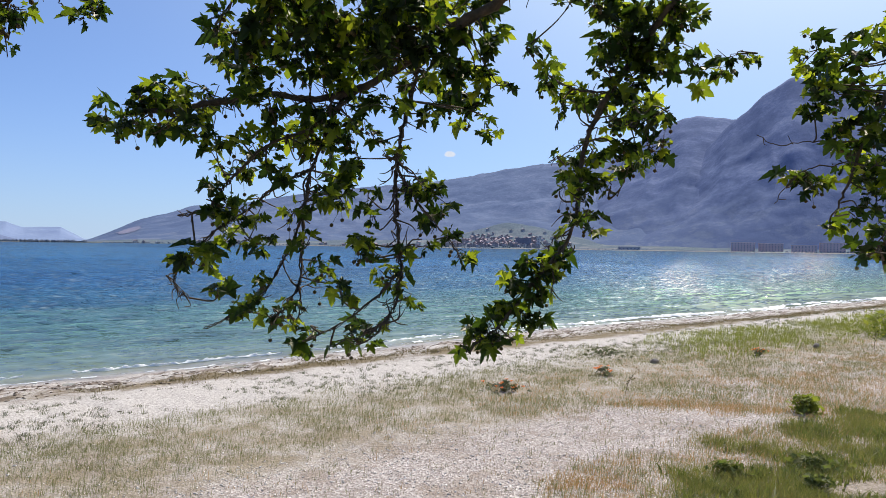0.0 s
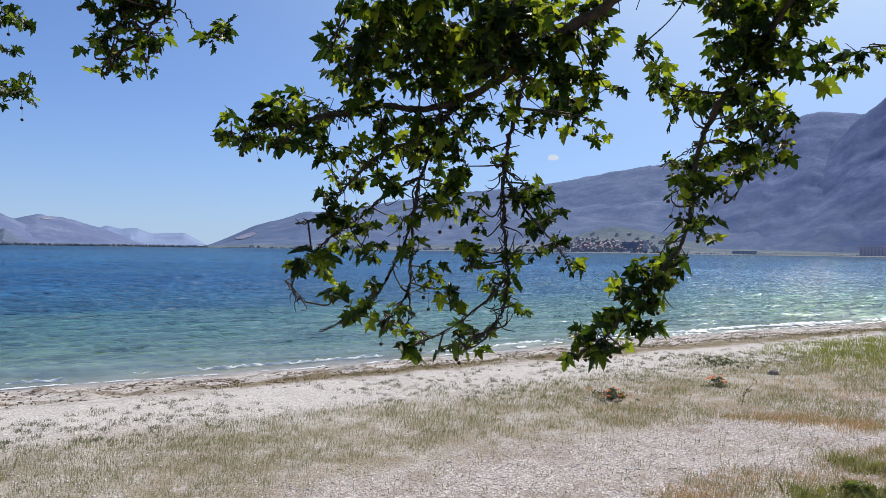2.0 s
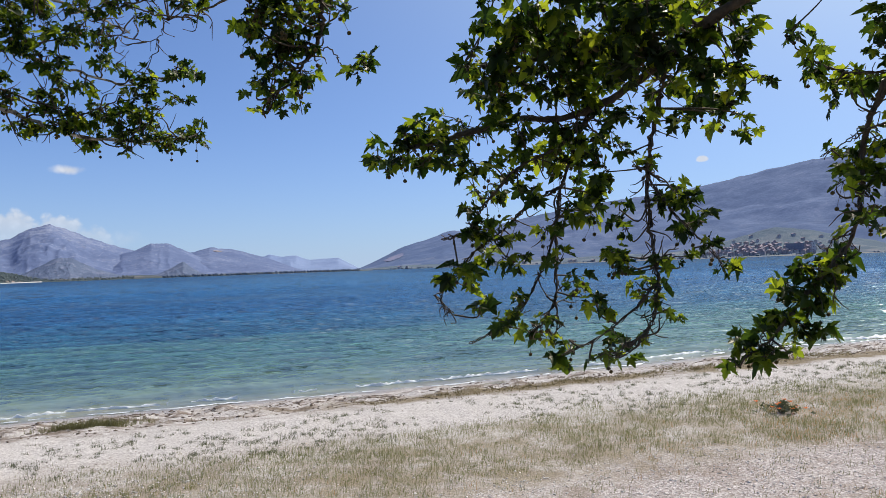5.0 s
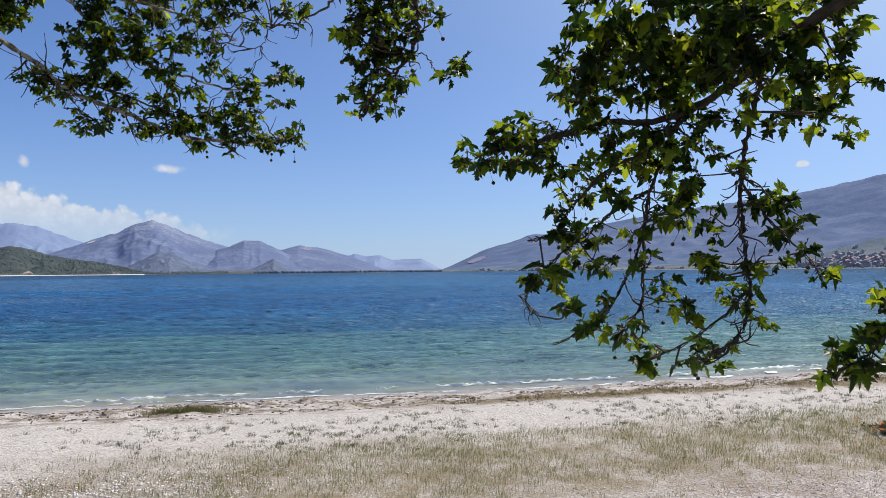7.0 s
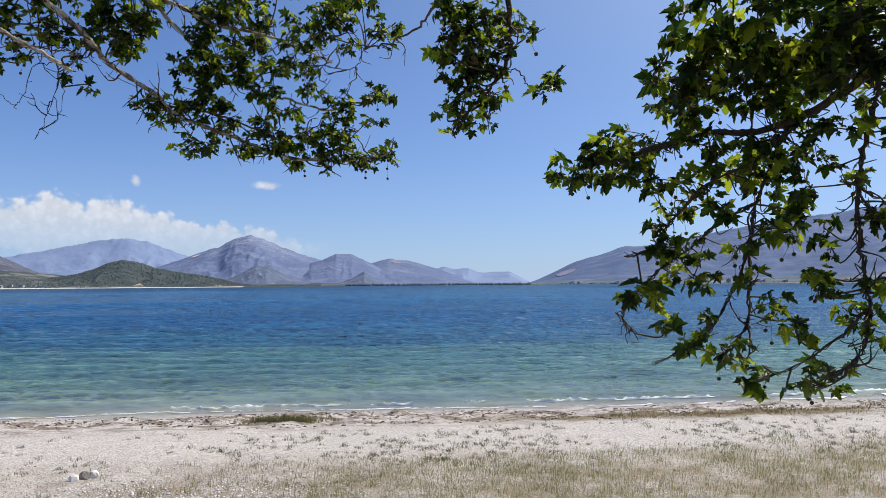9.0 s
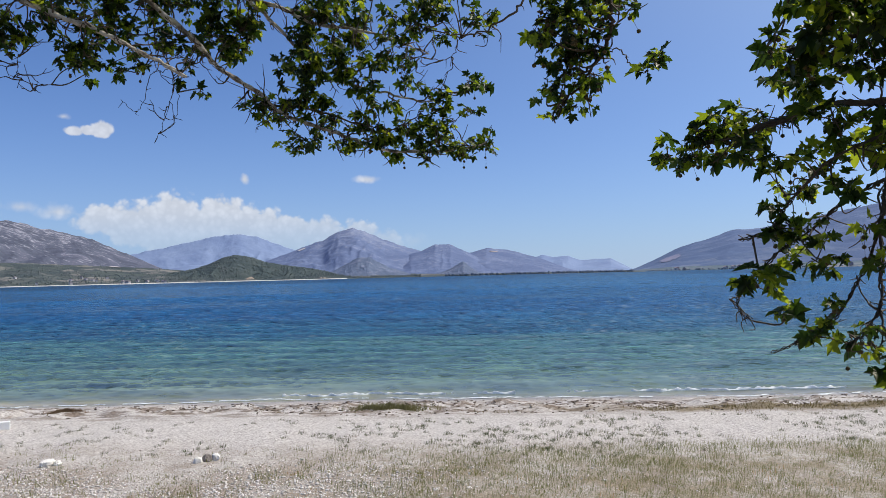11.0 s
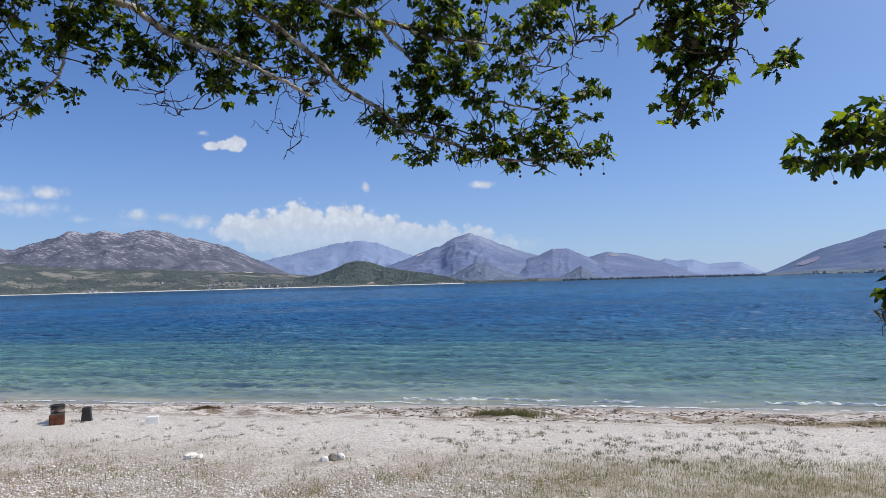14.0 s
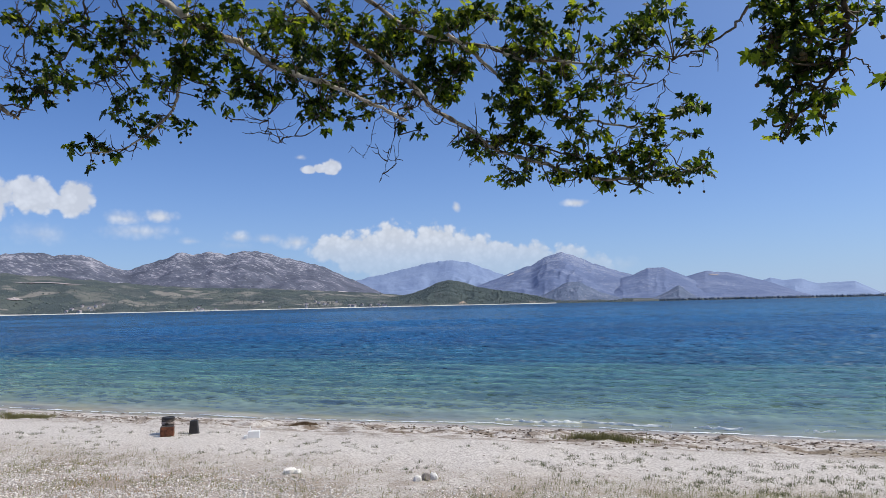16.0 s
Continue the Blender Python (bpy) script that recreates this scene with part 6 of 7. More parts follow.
def lump(rng, r, flat, jag=0.25):
    """A small irregular stone or clod of about 20 triangles."""
    return PEBBLE_V * (1 + rng.normal(0, jag, (len(PEBBLE_V), 1))) * np.array([r * rng.uniform(0.7, 1.4), r * rng.uniform(0.6, 1.0), r * flat])


pebble = bmesh.new()
bmesh.ops.create_icosphere(pebble, subdivisions=1, radius=1.0)
PEBBLE_V = np.array([p.co for p in pebble.verts])
PEBBLE_F = np.array([[q.index for q in p.verts] for p in pebble.faces])
pebble.free()


def strewn(name, label, mat, seed, n, keep, sizes, flat, category, far=30.0, sink=0.3, length=1.0, along=None):
    rng = np.random.default_rng(seed)
    x, y = band(rng, n, keep, *along) if along else scatter(rng, n, keep, far=far)
    pile = Pile()
    z = ground_height(x, y)
    for a, b, c in zip(x, y, z):
        r = rng.uniform(*sizes) * rng.uniform(0.5, 1.0)
        v = lump(rng, r, flat)
        v[:, 0] *= length
        t = rng.uniform(0, 6.28) if length == 1.0 else rng.normal(0.68, 0.5)
        v = np.stack([v[:, 0] * math.cos(t) - v[:, 1] * math.sin(t), v[:, 0] * math.sin(t) + v[:, 1] * math.cos(t), v[:, 2]], 1)
        pile.put(v + np.array([a, b, c + r * flat * (1 - sink)]), PEBBLE_F)
    return tagged(pile.mesh(name, mat, False), label, category, kind="stuff")


strewn("shell_gravel", "white shells and gravel strewn over the sand", M_SHELL, 71, 80000,
       lambda x, y: np.clip(0.12 + gravel_bar(x, y) + 0.9 * step(6.8, 8.5, inland_of(x, y)) * step(-8, -12, x), 0, 1) * step(4.5, 7.5, inland_of(x, y)) * np.clip(12.0 / np.hypot(x, y), 0.1, 1), (0.008, 0.022), 0.5, "gravel", far=24)
strewn("drift_wrack", "dark dried lake weed and driftwood scraps", M_WRACK, 72, 30000,
       lambda x, y: tuftiness(x, y, 73, 1.1, 0.38, 0.60) * (0.25 + 0.75 * np.exp(-((inland_of(x, y) - 1.9) / 0.8) ** 2)), (0.008, 0.032), 0.6, "drift", length=1.7, along=(-36, 70, 0.5, 3.6))
strewn("white_pebble", "white pebbles and bleached shells among dry litter", M_SHELL, 75, 150000,
       lambda x, y: tuftiness(x, y, 77, 1.3, 0.32, 0.52) * step(6.8, 9.0, inland_of(x, y)) * step(-5.0, -9.0, x), (0.010, 0.034), 0.42, "gravel", far=19)
turf("brown_litter", "low brown dead weeds in patches on the sand", M_BROWN, 76, 20000,
     lambda x, y: tuftiness(x, y, 79, 1.2, 0.44, 0.53) * step(5.5, 7.0, inland_of(x, y)) * step(-5.0, -9.0, x), 6, (0.008, 0.03), (0.006, 0.014), 1.6, 0.06, far=24, left=97, right=25)
turf("green_tuft", "small green tufts among white pebbles", M_LUSH, 78, 13000,
     lambda x, y: tuftiness(x, y, 81, 0.9, 0.48, 0.62) * step(6.6, 8.6, inland_of(x, y)) * step(-4.0, -7.5, x), 7, (0.03, 0.12), (0.004, 0.008), 0.5, 0.05, far=20, left=97, right=25)
strewn("drift_scrap", "small dark scraps lying on the sand", M_WRACK, 74, 2600,
       lambda x, y: 0.35 * step(2.5, 3.5, inland_of(x, y)) * (1 - step(9, 12, inland_of(x, y))), (0.008, 0.022), 0.5, "drift", far=30, length=1.6)


# ---- foam where the waves break ----
def foam_strip(name, label, seed, centre, wide, lo, hi, start, end, scale):
    """Broken white edges of foam that follow the shore."""
    s = np.arange(start, end, 0.05)
    k = step(lo, hi, fractal(s * scale, s * 0 + seed, seed, 5, 0.7)) * (0.35 + 0.65 * step(-12, 4, s) + 0.7 * step(6, 22, s))
    pile = Pile()
    across = np.linspace(-1, 1, 7)
    off = centre + (fractal(s * 0.25, s * 0 + 3, seed + 5, 3) - 0.5) * 0.9
    k = k * (1 if centre < 0.5 else 0.45 + 0.55 * step(-2, 10, s))
    off = off + (fractal(s * 1.6, s * 0 + 7, seed + 6, 4, 0.6) - 0.5) * 0.35
    fringe = [wide * k * (0.25 + 4.5 * fractal(s * 3.5, s * 0 + 2 * j, seed + 9 + j, 5, 0.75) ** 3) for j in (0, 1)]
    d = off[:, None] + np.where(across[None] < 0, across[None] * fringe[0][:, None], across[None] * fringe[1][:, None])
    # the shore's own line: x and y from the way along it and the way out
    x0, y0 = s * 0.773, 24.2 + 0.82 * s * 0.773
    bend = inland_of(x0, y0)
    x = x0[:, None] - (d + bend[:, None]) * 0.634
    y = y0[:, None] + (d + bend[:, None]) * 0.773
    out_ = -inland_of(x, y)
    z = WATER_Z + 0.022 + 0.018 * (1 - across[None] ** 2) * k[:, None] + (0.02 + 0.07 * (centre > 0.5)) * value_noise(x * 9, y * 9, seed) * (1 - across[None] ** 2)
    z = z + np.maximum(0, ground_height(x, y) - WATER_Z) + 0.10 * np.exp(-((out_ - 2.2) / 0.5) ** 2) * (centre > 1.5)
    v = np.stack([x, y, z], -1).reshape(-1, 3)
    f = grid_faces(len(s), 7)
    live = (k[f[:, 0] // 7] > 0.02) & (k[f[:, 2] // 7] > 0.02)
    return tagged(sheet(name, v, f[live], M_FOAM), label, "foam", kind="stuff")


foam_strip("shore_foam", "thin white foam along the waterline", 81, 0.03, 0.085, 0.36, 0.62, -55, 110, 2.4)
foam_strip("breaker_foam", "white crest of a small breaking wave", 83, 0.6, 0.17, 0.36, 0.58, -21.0, 70, 0.5)


# ---- things lying on the beach ----
def part(name, bm, mat, parent, label="", smooth=False):
    me = bpy.data.meshes.new(name)
    bm.to_mesh(me)
    bm.free()
    me.materials.append(mat)
    if smooth:
        for p in me.polygons:
            p.use_smooth = True
    ob = new(name, me)
    ob.parent = parent
    return tagged(ob, label)


def box(size, at=(0, 0, 0), bevel=0.01, taper=1.0, turn=0.0):
    bm = bmesh.new()
    bmesh.ops.create_cube(bm, size=1.0)
    for v in bm.verts:
        k = taper if v.co.z > 0 else 1.0
        v.co = Vector((v.co.x * size[0] * k, v.co.y * size[1] * k, (v.co.z + 0.5) * size[2]))
    if bevel:
        bmesh.ops.bevel(bm, geom=bm.edges[:], offset=bevel, segments=2, affect="EDGES", profile=0.6)
    bmesh.ops.transform(bm, matrix=pose(*at, 0, 0, turn), verts=bm.verts)
    return bm


def drum(radius, height_, wall, at=(0, 0, 0), ribs=2, n=28, top=1.0, dent=0.0):
    """An open can with a wall of real thickness, rolled rim and ribs."""
    prof = [(radius * 0.96, 0.0), (radius, 0.01)]
    for k in range(ribs):
        z = height_ * (k + 1) / (ribs + 1)
        prof += [(radius, z - 0.012), (radius * 1.03, z), (radius, z + 0.012)]
    prof += [(radius * top, height_ - 0.012), (radius * top * 1.03, height_ - 0.006), (radius * top, height_), (radius * top - wall, height_), (radius - wall, 0.03), (0.001, 0.03)]
    bm = bmesh.new()
    rings = []
    for r, z in prof:
        ring = []
        for i in range(n):
            a = 2 * math.pi * i / n
            rr_ = r * (1 + dent * math.sin(3 * a + 7 * z) * 0.5 + dent * math.sin(5 * a - 9 * z) * 0.3)
            ring.append(bm.verts.new((at[0] + rr_ * math.cos(a), at[1] + rr_ * math.sin(a), at[2] + z)))
        rings.append(ring)
    for p, q in zip(rings, rings[1:]):
        for i in range(n):
            bm.faces.new((p[i], p[(i + 1) % n], q[(i + 1) % n], q[i]))
    bm.faces.new(list(reversed(rings[0])))
    return bm


def stand(name, label, category, x, y, turn=0.0, group="", sink=0.01, size=1.0):
    ob = empty(name, (x, y, float(ground_height(x, y)) - sink))
    ob.rotation_euler = (0, 0, radians(turn))
    ob.scale = (size, size, size)
    return tagged(ob, label, category, group)


M_GAP = surface("gap_pale", [(0.10, 0.07, 0.06), (0.34, 0.29, 0.26), (0.50, 0.46, 0.43)], 9.0, 6, 0.9, 0.4, 60.0)


def fire_drum(x, y):
    ob = stand("fire_drum", "sooty open steel drum used for fires", "drum", x, y, size=0.84)
    part("body", drum(0.175, 0.46, 0.008, ribs=2, dent=0.03), M_SOOT, ob)
    grate = bmesh.new()
    for k in range(7):
        b = box((0.32 * math.cos(abs(k - 3) * 0.35), 0.008, 0.008), (0, (k - 3) * 0.045, 0.40), 0)
        me = bpy.data.meshes.new("bar")
        b.to_mesh(me)
        b.free()
        grate.from_mesh(me)
    part("grate", grate, M_SOOT, ob, "sooty iron grate")
    part("rim", drum(0.186, 0.05, 0.02, (0, 0, 0.43), ribs=0), M_BLACK, ob, "burnt black rim")
    # pale ring added to stand for the see-through gap under the rim
    part("ash_band", drum(0.181, 0.07, 0.006, (0, 0, 0.29), ribs=0, dent=0.05), M_GAP, ob, "pale band in place of the open gap below the rim")


def rusty_tin(x, y, turn):
    ob = stand("rusty_tin", "square rusted tin can standing before the drum", "tin can", x, y, turn, size=0.85)
    part("body", box((0.36, 0.26, 0.275), bevel=0.018), M_RUST, ob)
    part("lid", box((0.345, 0.245, 0.012), (0, 0, 0.272), 0.004), M_SOOT, ob, "sooty sunken lid")
    for k in (-1, 1):
        part("panel", box((0.11, 0.012, 0.17), (k * 0.085, -0.131, 0.05), 0.005), M_RUST, ob)
    part("handle", drum(0.03, 0.01, 0.008, (0, 0, 0.284), ribs=0, n=12), M_SOOT, ob)


def black_bin(x, y, turn):
    ob = stand("black_bin", "black tapered plastic tub turned upside down", "tub", x, y, turn, size=0.83)
    part("body", box((0.27, 0.27, 0.385), bevel=0.02, taper=0.76), M_BLACK, ob)
    part("rim", box((0.30, 0.30, 0.03), bevel=0.008), M_BLACK, ob)
    part("base", box((0.17, 0.17, 0.02), (0, 0, 0.378), 0.006), M_BLACK, ob)


def foam_box(x, y, turn):
    ob = stand("foam_box", "broken white foam box lying on the sand", "box", x, y, turn, size=0.88)
    part("tray", box((0.30, 0.17, 0.19), bevel=0.012), M_FOAMBOX, ob)
    part("end_piece", box((0.10, 0.15, 0.09), (-0.21, -0.02, 0), 0.02), M_FOAMBOX, ob)
    part("upright", box((0.025, 0.02, 0.31), (-0.10, 0.05, 0), 0.004), M_FOAMBOX, ob)


def rock(x, y, size, mat, label, seed, turn=0.0):
    rng = np.random.default_rng(seed)
    bm = bmesh.new()
    bmesh.ops.create_icosphere(bm, subdivisions=3, radius=1.0)
    o = rng.uniform(0, 50, 3)
    for v in bm.verts:
        p = Vector(v.co)
        k = 1 + 0.35 * noise.noise(p * 1.1 + Vector(o)) + 0.16 * noise.noise(p * 2.7 + Vector(o)) + 0.05 * noise.noise(p * 7 + Vector(o))
        v.co = Vector((p.x * size[0], p.y * size[1], max(p.z, -0.5) * size[2])) * k
    me = bpy.data.meshes.new("rock")
    bm.to_mesh(me)
    bm.free()
    me.materials.append(mat)
    ob = new("rock", me)
    ob.location = (x, y, float(ground_height(x, y)) + size[2] * 0.42)
    ob.rotation_euler = (0, 0, radians(turn))
    return tagged(ob, label, "rock", group="stones on the beach")


fire_drum(-18.66, 2.93)
rusty_tin(-18.34, 2.86, 74)
black_bin(-18.28, 3.47, 70)
foam_box(-16.85, 4.55, 70)
rock(-12.78, 4.06, (0.09, 0.13, 0.075), M_CHALK, "white limestone lump half sunk in the sand", 91, 20)
rock(-12.70, 4.18, (0.06, 0.065, 0.05), M_CHALK, "small white limestone piece on the sand", 92, 50)
rock(-10.93, 5.72, (0.06, 0.07, 0.065), M_CHALK, "chalky white stone lying on the sand", 93, 0)
rock(-10.90, 5.86, (0.075, 0.08, 0.085), M_GREY_STONE, "grey-brown broken stone on the sand", 94, 30)
rock(-10.86, 6.00, (0.075, 0.085, 0.085), M_CHALK, "chalky white stone lying on the sand", 95, 70)
rock(5.65, 18.5, (0.13, 0.10, 0.09), M_GREY_STONE, "dark stone among the beach grass", 96, 10)
rock(11.7, 21.8, (0.10, 0.10, 0.12), M_GREY_STONE, "dark stone among the beach grass", 97, 60)


def leafy_clump(rng, n, spread, tall, size, shape=0):
    pile = Pile()
    lv, lf = LEAF_SHAPES[shape]
    for k in range(n):
        q = np.array([rng.normal(0, spread), rng.normal(0, spread), rng.uniform(0.1, 1.0) * tall])
        q[:2] *= 1 - 0.55 * (q[2] / tall) ** 2
        turn, sizes = leaf_poses(rng, 1, q, np.array([q[0], q[1], 0.5]), size)
        pile.put((lv * sizes[0]) @ turn[0].T + q, lf)
    return pile


def plant(name, label, category, x, y, seed, leaves, spread, tall, size, mat, stems=7, flowers=0, group=""):
    """A small plant: stems, leaves and, for some, flowers."""
    rng = np.random.default_rng(seed)
    ob = stand(name, label, category, x, y, group=group)
    stem = Pile()
    tips = []
    for k in range(stems):
        tip = np.array([rng.normal(0, spread * 0.8), rng.normal(0, spread * 0.8), tall * rng.uniform(0.6, 1.05)])
        v, f = tube(spline([(rng.normal(0, 0.02), rng.normal(0, 0.02), 0), tip * np.array([0.4, 0.4, 0.55]), tip], 4), 0.006, 0.003, 5)
        stem.put(v, f)
        tips.append(tip)
    s_ = stem.mesh("stem", M_STALK)
    s_.parent = ob
    if leaves:
        l_ = leafy_clump(rng, leaves, spread, tall, size).mesh("foliage", mat, False)
        l_.parent = ob
        tagged(l_, kind="stuff")
    for k in range(flowers):
        q = tips[k % len(tips)] + rng.normal(0, 0.05, 3) * np.array([1, 1, 0.3])
        bm = bmesh.new()
        for p in range(5):
            a = 2 * math.pi * p / 5
            ring = [bm.verts.new((q[0] + math.cos(a + da) * r, q[1] + math.sin(a + da) * r, q[2] + z)) for da, r, z in ((0, 0.002, 0), (-0.55, 0.035, 0.02), (0, 0.05, 0.032), (0.55, 0.035, 0.02))]
            bm.faces.new(ring)
        part("flower", bm, M_POPPY, ob)
    return ob


plant("bush", "low leafy yellow-green bush on the gravel", "bush", 6.75, 12.95, 101, 300, 0.14, 0.34, 0.055, M_BUSH, 12)
plant("poppy", "wild poppy clump with orange-red flowers", "poppy", 1.33, 14.55, 102, 70, 0.22, 0.17, 0.06, M_WEED, 12, 12, "poppies in the grass")
plant("poppy", "wild poppy clump with orange-red flowers", "poppy", 3.9, 16.75, 103, 40, 0.13, 0.20, 0.05, M_WEED, 12, 14, "poppies in the grass")
plant("poppy", "wild poppy clump with orange-red flowers", "poppy", 9.06, 19.97, 104, 40, 0.13, 0.20, 0.05, M_WEED, 12, 12, "poppies in the grass")
plant("weed_clump", "dark green weed clump in the meadow grass", "weed", 3.9, 9.4, 105, 150, 0.20, 0.20, 0.05, M_BROAD, 8)
plant("weed_clump", "dark green weed clump beside bare soil", "weed", 5.2, 9.7, 106, 150, 0.22, 0.20, 0.05, M_BROAD, 8)
plant("weed_clump", "dark green weed clump beside bare soil", "weed", 4.75, 8.85, 107, 130, 0.15, 0.18, 0.05, M_BROAD, 8)
plant("weed_clump", "grey-green weed tuft on the sand", "weed", 4.58, 19.65, 108, 110, 0.34, 0.20, 0.05, M_WEED, 8)
plant("broom_bush", "yellow-flowering green bush in the grass", "bush", 16.2, 25.2, 109, 420, 0.7, 0.9, 0.09, M_BUSH, 16)


def reed_patch(x, y, along, across, seed, label, tall=(0.06, 0.20), mat=None):
    rng = np.random.default_rng(seed)
    n = 420
    s, d = rng.normal(0, along, n), rng.normal(0, across, n)
    px, py = x + s * 0.773 + d * 0.634, y + s * 0.634 - d * 0.773
    v, f = blades(rng, px, py, 6, tall, (0.006, 0.011), 0.45, 0.03)
    tagged(sheet("weed_patch", v, f, mat or M_LUSH_DULL, False), label, "weed", kind="stuff")


M_LUSH_DULL = leafy("patch_weed", [(0.20, 0.19, 0.085), (0.25, 0.22, 0.11), (0.16, 0.16, 0.07)], [(0.20, 0.22, 0.06), (0.24, 0.22, 0.08)], 0.3, 0.6)
reed_patch(-11.75, 10.85, 0.42, 0.10, 111, "olive green weed patch on the drift line")
reed_patch(-24.6, -0.1, 0.5, 0.14, 112, "olive green weed patch on the drift line")
reed_patch(-17.9, 6.1, 0.22, 0.07, 113, "dull brown weed patch on the drift line", (0.03, 0.09), M_BROWN)


def stalk(x, y, tall, lean, seed):
    rng = np.random.default_rng(seed)
    ob = stand("dead_stalk", "dark dead flower stalk standing in the grass", "stalk", x, y, group="dead stalks")
    line = spline([(0, 0, 0), (lean * 0.3, 0, tall * 0.5), (lean, 0.02, tall)], 6)
    v, f = tube(line, 0.007, 0.003, 6, 0.2, rng)
    s_ = sheet("stem", v, f, M_STALK)
    s_.parent = ob
    pods = Pile()
    for k in range(14):
        q = line[int(rng.integers(len(line) // 2, len(line)))] + rng.normal(0, 0.025, 3)
        pods.put(lump(rng, 0.012, 1.3) + q, PEBBLE_F)
    p_ = pods.mesh("seed_head", M_STALK)
    p_.parent = ob
    tagged(p_, "dark dry seed pods", kind="stuff")


stalk(3.85, 14.6, 0.46, 0.22, 121)
stalk(12.8, 20.7, 0.75, 0.06, 122)


# ---- the far shore: town, blocks, farms, trees ----
def house(w, l, h, wall_mat, roof_mat):
    ob = empty("house")
    bm = bmesh.new()
    bmesh.ops.create_cube(bm, size=1.0)
    bmesh.ops.transform(bm, matrix=Matrix.Translation((0, 0, h / 2 - 3)) @ Matrix.Diagonal((w, l, h + 6, 1)), verts=bm.verts)
    part("wall", bm, wall_mat, ob)
    bm = bmesh.new()
    e = 0.7
    a = [bm.verts.new((sx * (w / 2 + e), sy * (l / 2 + e), h)) for sx, sy in ((-1, -1), (1, -1), (1, 1), (-1, 1))]
    r = [bm.verts.new((0, sy * (l / 2 + e), h + w * 0.28)) for sy in (-1, 1)]
    bm.faces.new((a[0], a[1], r[0]))
    bm.faces.new((a[2], a[3], r[1]))
    bm.faces.new((a[1], a[2], r[1], r[0]))
    bm.faces.new((a[3], a[0], r[0], r[1]))
    bm.faces.new(list(reversed(a)))
    part("roof", bm, roof_mat, ob, "red tiled roof")
    for k in range(2):
        for j in (-1, 1):
            bm = bmesh.new()
            bmesh.ops.create_cube(bm, size=1.0)
            bmesh.ops.transform(bm, matrix=Matrix.Translation((j * w * 0.25, -l / 2 - 0.05, h * (0.28 + 0.42 * k))) @ Matrix.Diagonal((1.3, 0.3, 1.5, 1)), verts=bm.verts)
            part("window", bm, M_FAR_PANE, ob)
    return tagged(ob, "small lakeside house with a red tiled roof", "house", group="houses of the far town")


far_rng = random.Random(8)
models = [house(9, 11, 6.5, M_WHITE, M_ROOF), house(11, 9, 8.5, M_TAN, M_ROOF), house(8, 9, 6, M_TAN, M_ROOF)]
places = []
for k in range(190):
    b = far_rng.gauss(-4.6, 2.6)
    metres = 2085 + abs(far_rng.gauss(0, 1)) * 130
    if metres < 2430 and -11 < b < 3:
        places.append(("lakeside_shore_east", b, metres))
for k in range(26):
    places.append(("lakeside_shore_east", far_rng.uniform(2, 26), 2070 + far_rng.random() * 60))
for k in range(34):
    places.append(("lakeside_plain", far_rng.choice((67.5, 67, 70, 72, 64, 78, 86)) + far_rng.gauss(0, 0.9), 1880 + abs(far_rng.gauss(0, 1)) * 90))
for k, (land, b, metres) in enumerate(places):
    p = on_slope(land, b, metres)
    m = pose(p.x, p.y, p.z, 0, 0, b + far_rng.uniform(-50, 50))
    if k < len(models):
        models[k].matrix_world = m
    else:
        copy_thing(models[k % len(models) if land == "lakeside_shore_east" else 0], m if land == "lakeside_shore_east" else m @ Matrix.Scale(0.7, 4))


def block(name, label, b, metres, size, mat, roof, land="lakeside_shore_east", floors=4, bays=8, gable=False):
    """A large building on the far shore with its rows of windows."""
    p = on_slope(land, b, metres)
    ob = tagged(empty(name, p), label, "building")
    ob.rotation_euler = (0, 0, radians(b))
    part("wall", box((size[0], size[1], size[2] + 8), (0, 0, -8), 0), mat, ob)
    part("roof", box((size[0] + 1.5, size[1] + 1.5, 1.2), (0, 0, size[2]), 0.2), roof, ob)
    for r in range(floors):
        for c in range(bays):
            part("window", box((size[0] / bays * 0.36, 0.3, size[2] / floors * 0.45), ((c + 0.5 - bays / 2) * size[0] / bays, -size[1] / 2 - 0.1, size[2] * (r + 0.3) / floors), 0), M_FAR_PANE, ob)
    return ob


block("office_block", "large dark modern building above the far shore", -6.55, 2140, (46, 18, 22), M_SLATE, M_SLATE, floors=3, bays=6)
block("stair_tower", "white end tower beside the dark building", -7.75, 2138, (9, 18, 24), M_WHITE, M_WHITE, floors=3, bays=1)
block("white_hall", "long low white hall on the far shore", -14.9, 2090, (62, 20, 9), M_WHITE, M_WHITE, floors=1, bays=6)
for i, b in enumerate((-23.2, -25.1, -27.3, -29.1, -31.0, -33.2)):
    block("apartment_block", "long pinkish apartment block under the mountain", b, 2110 + 20 * (i % 2), (62, 14, 24 - 3 * (i % 3)), M_PINK, M_PINK, floors=5, bays=8)


def far_trees(name, label, seed, n, pick, sizes, mat, slim=0.6):
    rng = np.random.default_rng(seed)
    pile = Pile()
    for k in range(n):
        land, b, metres = pick(rng)
        p = on_slope(land, b, metres)
        h = rng.uniform(*sizes)
        for j in range(3):
            v = lump(rng, h * (0.5 - 0.1 * j) * slim, 0.9 / slim, 0.22)
            pile.put(v + np.array([p.x + rng.normal(0, h * 0.12), p.y + rng.normal(0, h * 0.12), p.z + h * (0.35 + 0.22 * j)]), PEBBLE_F)
    return tagged(pile.mesh(name, mat, True), label, "trees", kind="stuff")


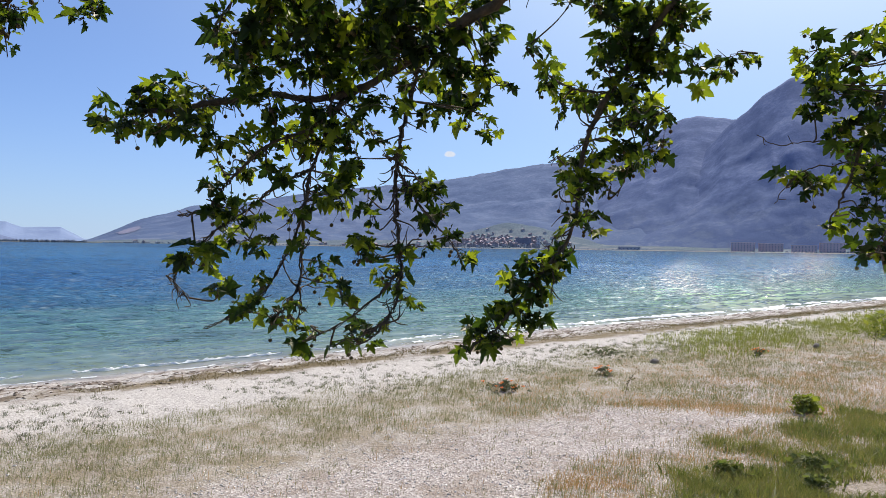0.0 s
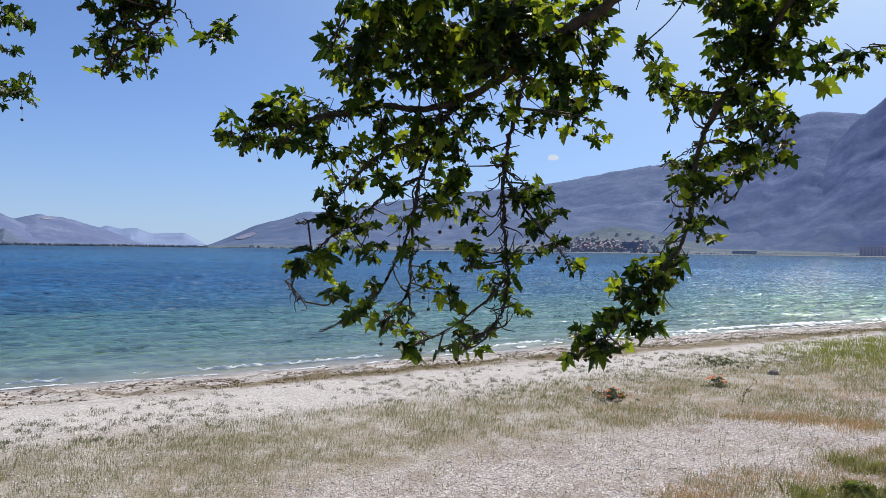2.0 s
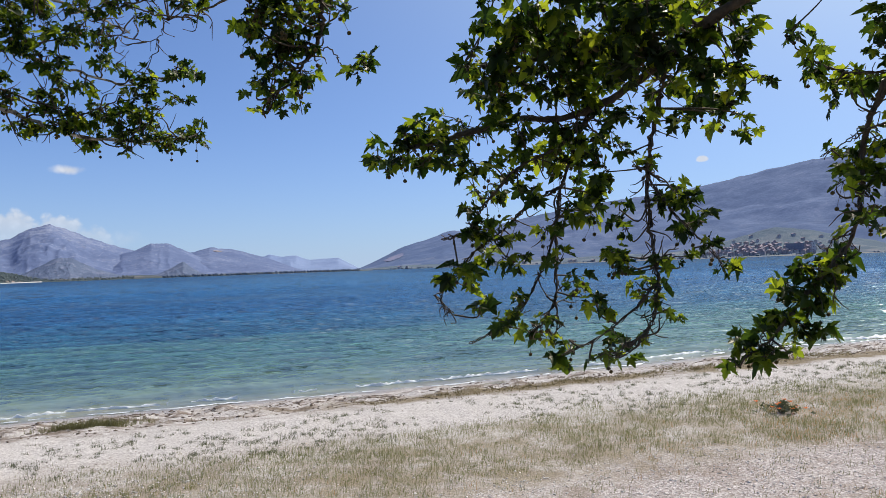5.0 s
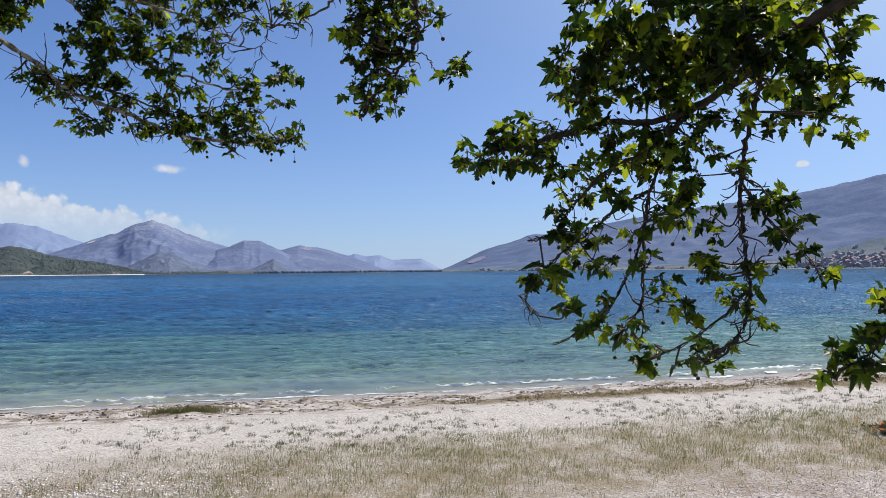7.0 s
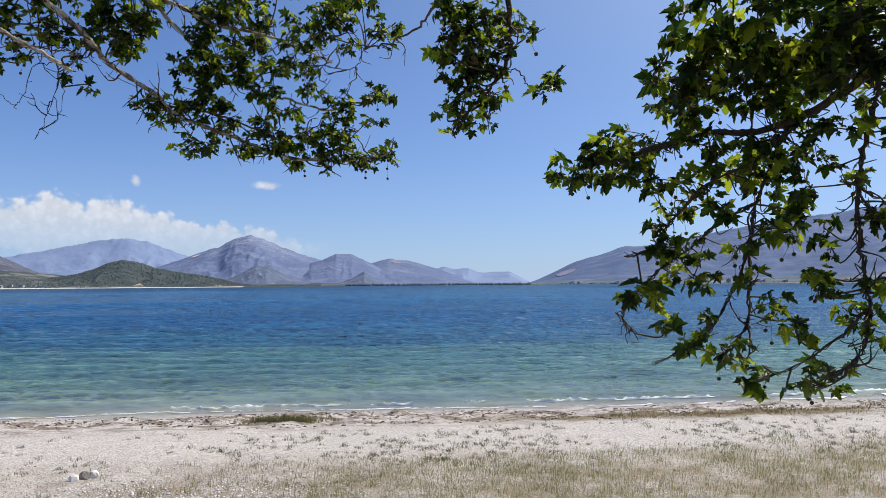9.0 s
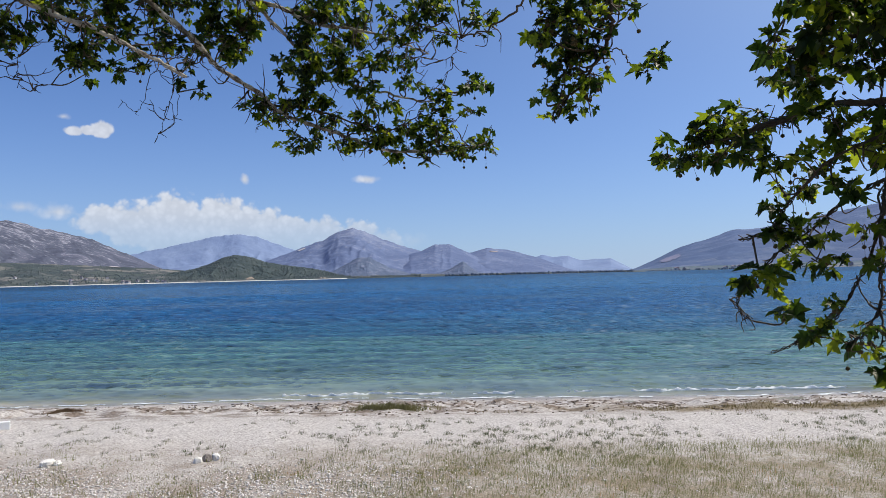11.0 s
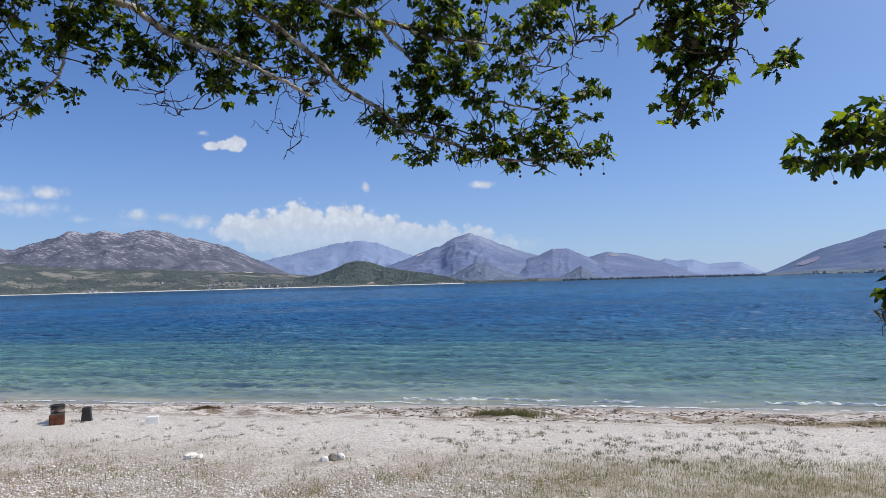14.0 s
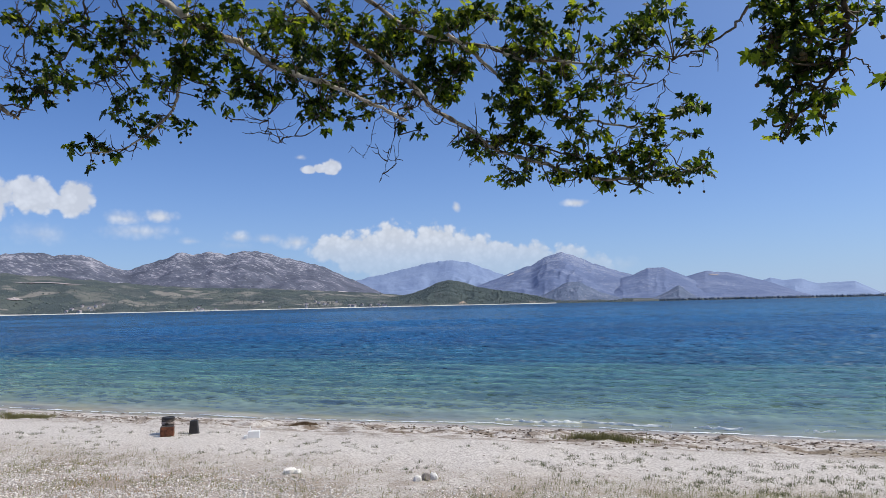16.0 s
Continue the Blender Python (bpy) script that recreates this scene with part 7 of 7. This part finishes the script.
# foliage colours lightened for distance haze; the second copy is tinted bluer
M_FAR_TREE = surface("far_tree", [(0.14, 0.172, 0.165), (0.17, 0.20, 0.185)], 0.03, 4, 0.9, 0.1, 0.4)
M_HAZE_TINT_TREE = surface("haze_tint_tree", [(0.125, 0.165, 0.22), (0.155, 0.195, 0.25)], 0.03, 4, 0.9, 0.1, 0.4)
far_trees("shore_trees", "row of hazy trees along the low far shore", 131, 520, lambda r: ("lakeside_plain", 34.5 + r.uniform(-1, 1) * 7.5, 1880 + r.random() * 90), (1.5, 6.5), M_HAZE_TINT_TREE, 0.8)
far_trees("plain_trees", "scattered dark trees among lakeside fields", 132, 2600, lambda r: ("lakeside_plain", r.uniform(44, 97), 1870 + abs(r.normal(0, 1)) * 330), (1.5, 4), M_FAR_TREE, 1.1)
far_trees("hill_trees", "pines on the low green hill", 133, 900, lambda r: ("hill_green", r.uniform(49, 65), 1980 + r.random() * 350), (2, 4.5), M_FAR_TREE, 1.2)
far_trees("town_trees", "trees along the town's waterfront", 134, 420, lambda r: ("lakeside_shore_east", r.uniform(-34, 26), 2062 + abs(r.normal(0, 1)) * 14), (2, 4.5), M_HAZE_TINT_TREE, 1.3)


def far_beach(name, land, lo, hi, foot, seed, mat, reach=1.0):
    """A thin pale strand at the far waterline."""
    b = np.linspace(lo, hi, 200)
    k = 0.35 + 0.65 * fractal(b * 0.8, b * 0, seed, 4)
    rows_ = []
    for m, z in ((-9, -0.6), (0, 0.9), (14, 2.0)):
        d = foot + m * k * reach + 2
        rows_.append(np.stack([-np.sin(np.radians(b)) * d, np.cos(np.radians(b)) * d, z * k + (0 if z > 0 else -0.3)], 1))
    ob = sheet(name, np.vstack(rows_), grid_faces(3, 200), mat)
    tagged(ob, "thin pale strand on the far shore", "beach", kind="structure")


far_beach("strand_west", "lakeside_plain", 50, 100, 1846, 141, M_STONE)
far_beach("strand_east", "lakeside_shore_east", -40, 14, 2046, 142, M_GREY_STONE, 0.6)


def scar(name, label, land, b, metres, wide, deep, seed, mat):
    """Bare quarried ground on a slope."""
    rng = np.random.default_rng(seed)
    n = 12
    v = []
    for i in range(n):
        for j in range(n):
            u, w = (i / (n - 1) - 0.5) * 2, (j / (n - 1) - 0.5) * 2
            k = 1 - 0.25 * rng.random()
            p = on_slope(land, b + u * wide * k * math.sqrt(1 - 0.5 * w * w), metres + w * deep * k * math.sqrt(1 - 0.5 * u * u))
            v.append((p.x, p.y, p.z + 2.0))
    tagged(sheet(name, v, grid_faces(n, n), mat, False), label, "quarry", kind="structure")


# the blue stops repeat the hill's haze-tinted colour
M_BARE = surface("bare_slope", [(0.15, 0.18, 0.29), (0.19, 0.20, 0.305), (0.29, 0.26, 0.33)], 0.012, 8, 0.95, 0.4, 0.05, distance=2.0)
M_SCAR = surface("quarry_face", [(0.40, 0.365, 0.385), (0.56, 0.53, 0.55)], 0.03, 6, 0.95, 0.4, 0.3, distance=1.0)
M_OCHRE_CLIFF = surface("ochre_cliff", [(0.22, 0.17, 0.14), (0.36, 0.28, 0.22), (0.46, 0.37, 0.29)], 0.05, 6, 0.95, 0.4, 0.3, distance=1.0)
scar("quarry_peak", "pale quarry scar on the mountain shoulder", "mountain_peak", 53.6, 3880, 0.35, 34, 151, M_SCAR)
scar("quarry_west", "pale quarry scar at the mountain's foot", "lakeside_plain", 67.3, 2570, 0.45, 22, 152, M_SCAR)
scar("bare_slope", "pinkish bare slope at the end of the hill", "hill_east", 24.2, 3450, 0.9, 280, 157, M_BARE)
scar("dirt_road", "pale dirt road cut along the hillside", "lakeside_plain", 88.2, 2440, 2.6, 10, 154, M_TAN)
scar("pale_field", "bare pale field above the lake", "lakeside_plain", 90.6, 2180, 0.6, 45, 155, M_TAN)
scar("shore_cliff_north", "ochre cliffs on the far shore", "hill_green", 51.6, 1985, 0.7, 22, 158, M_OCHRE_CLIFF)
scar("hill_scar", "pale scar high on the blue mountain", "mountain_third", 38.0, 3780, 0.4, 18, 159, M_TAN)
scar("shore_cliff", "ochre cliff at the foot of the green hill", "hill_green", 57.6, 2012, 0.5, 34, 156, M_OCHRE_CLIFF)
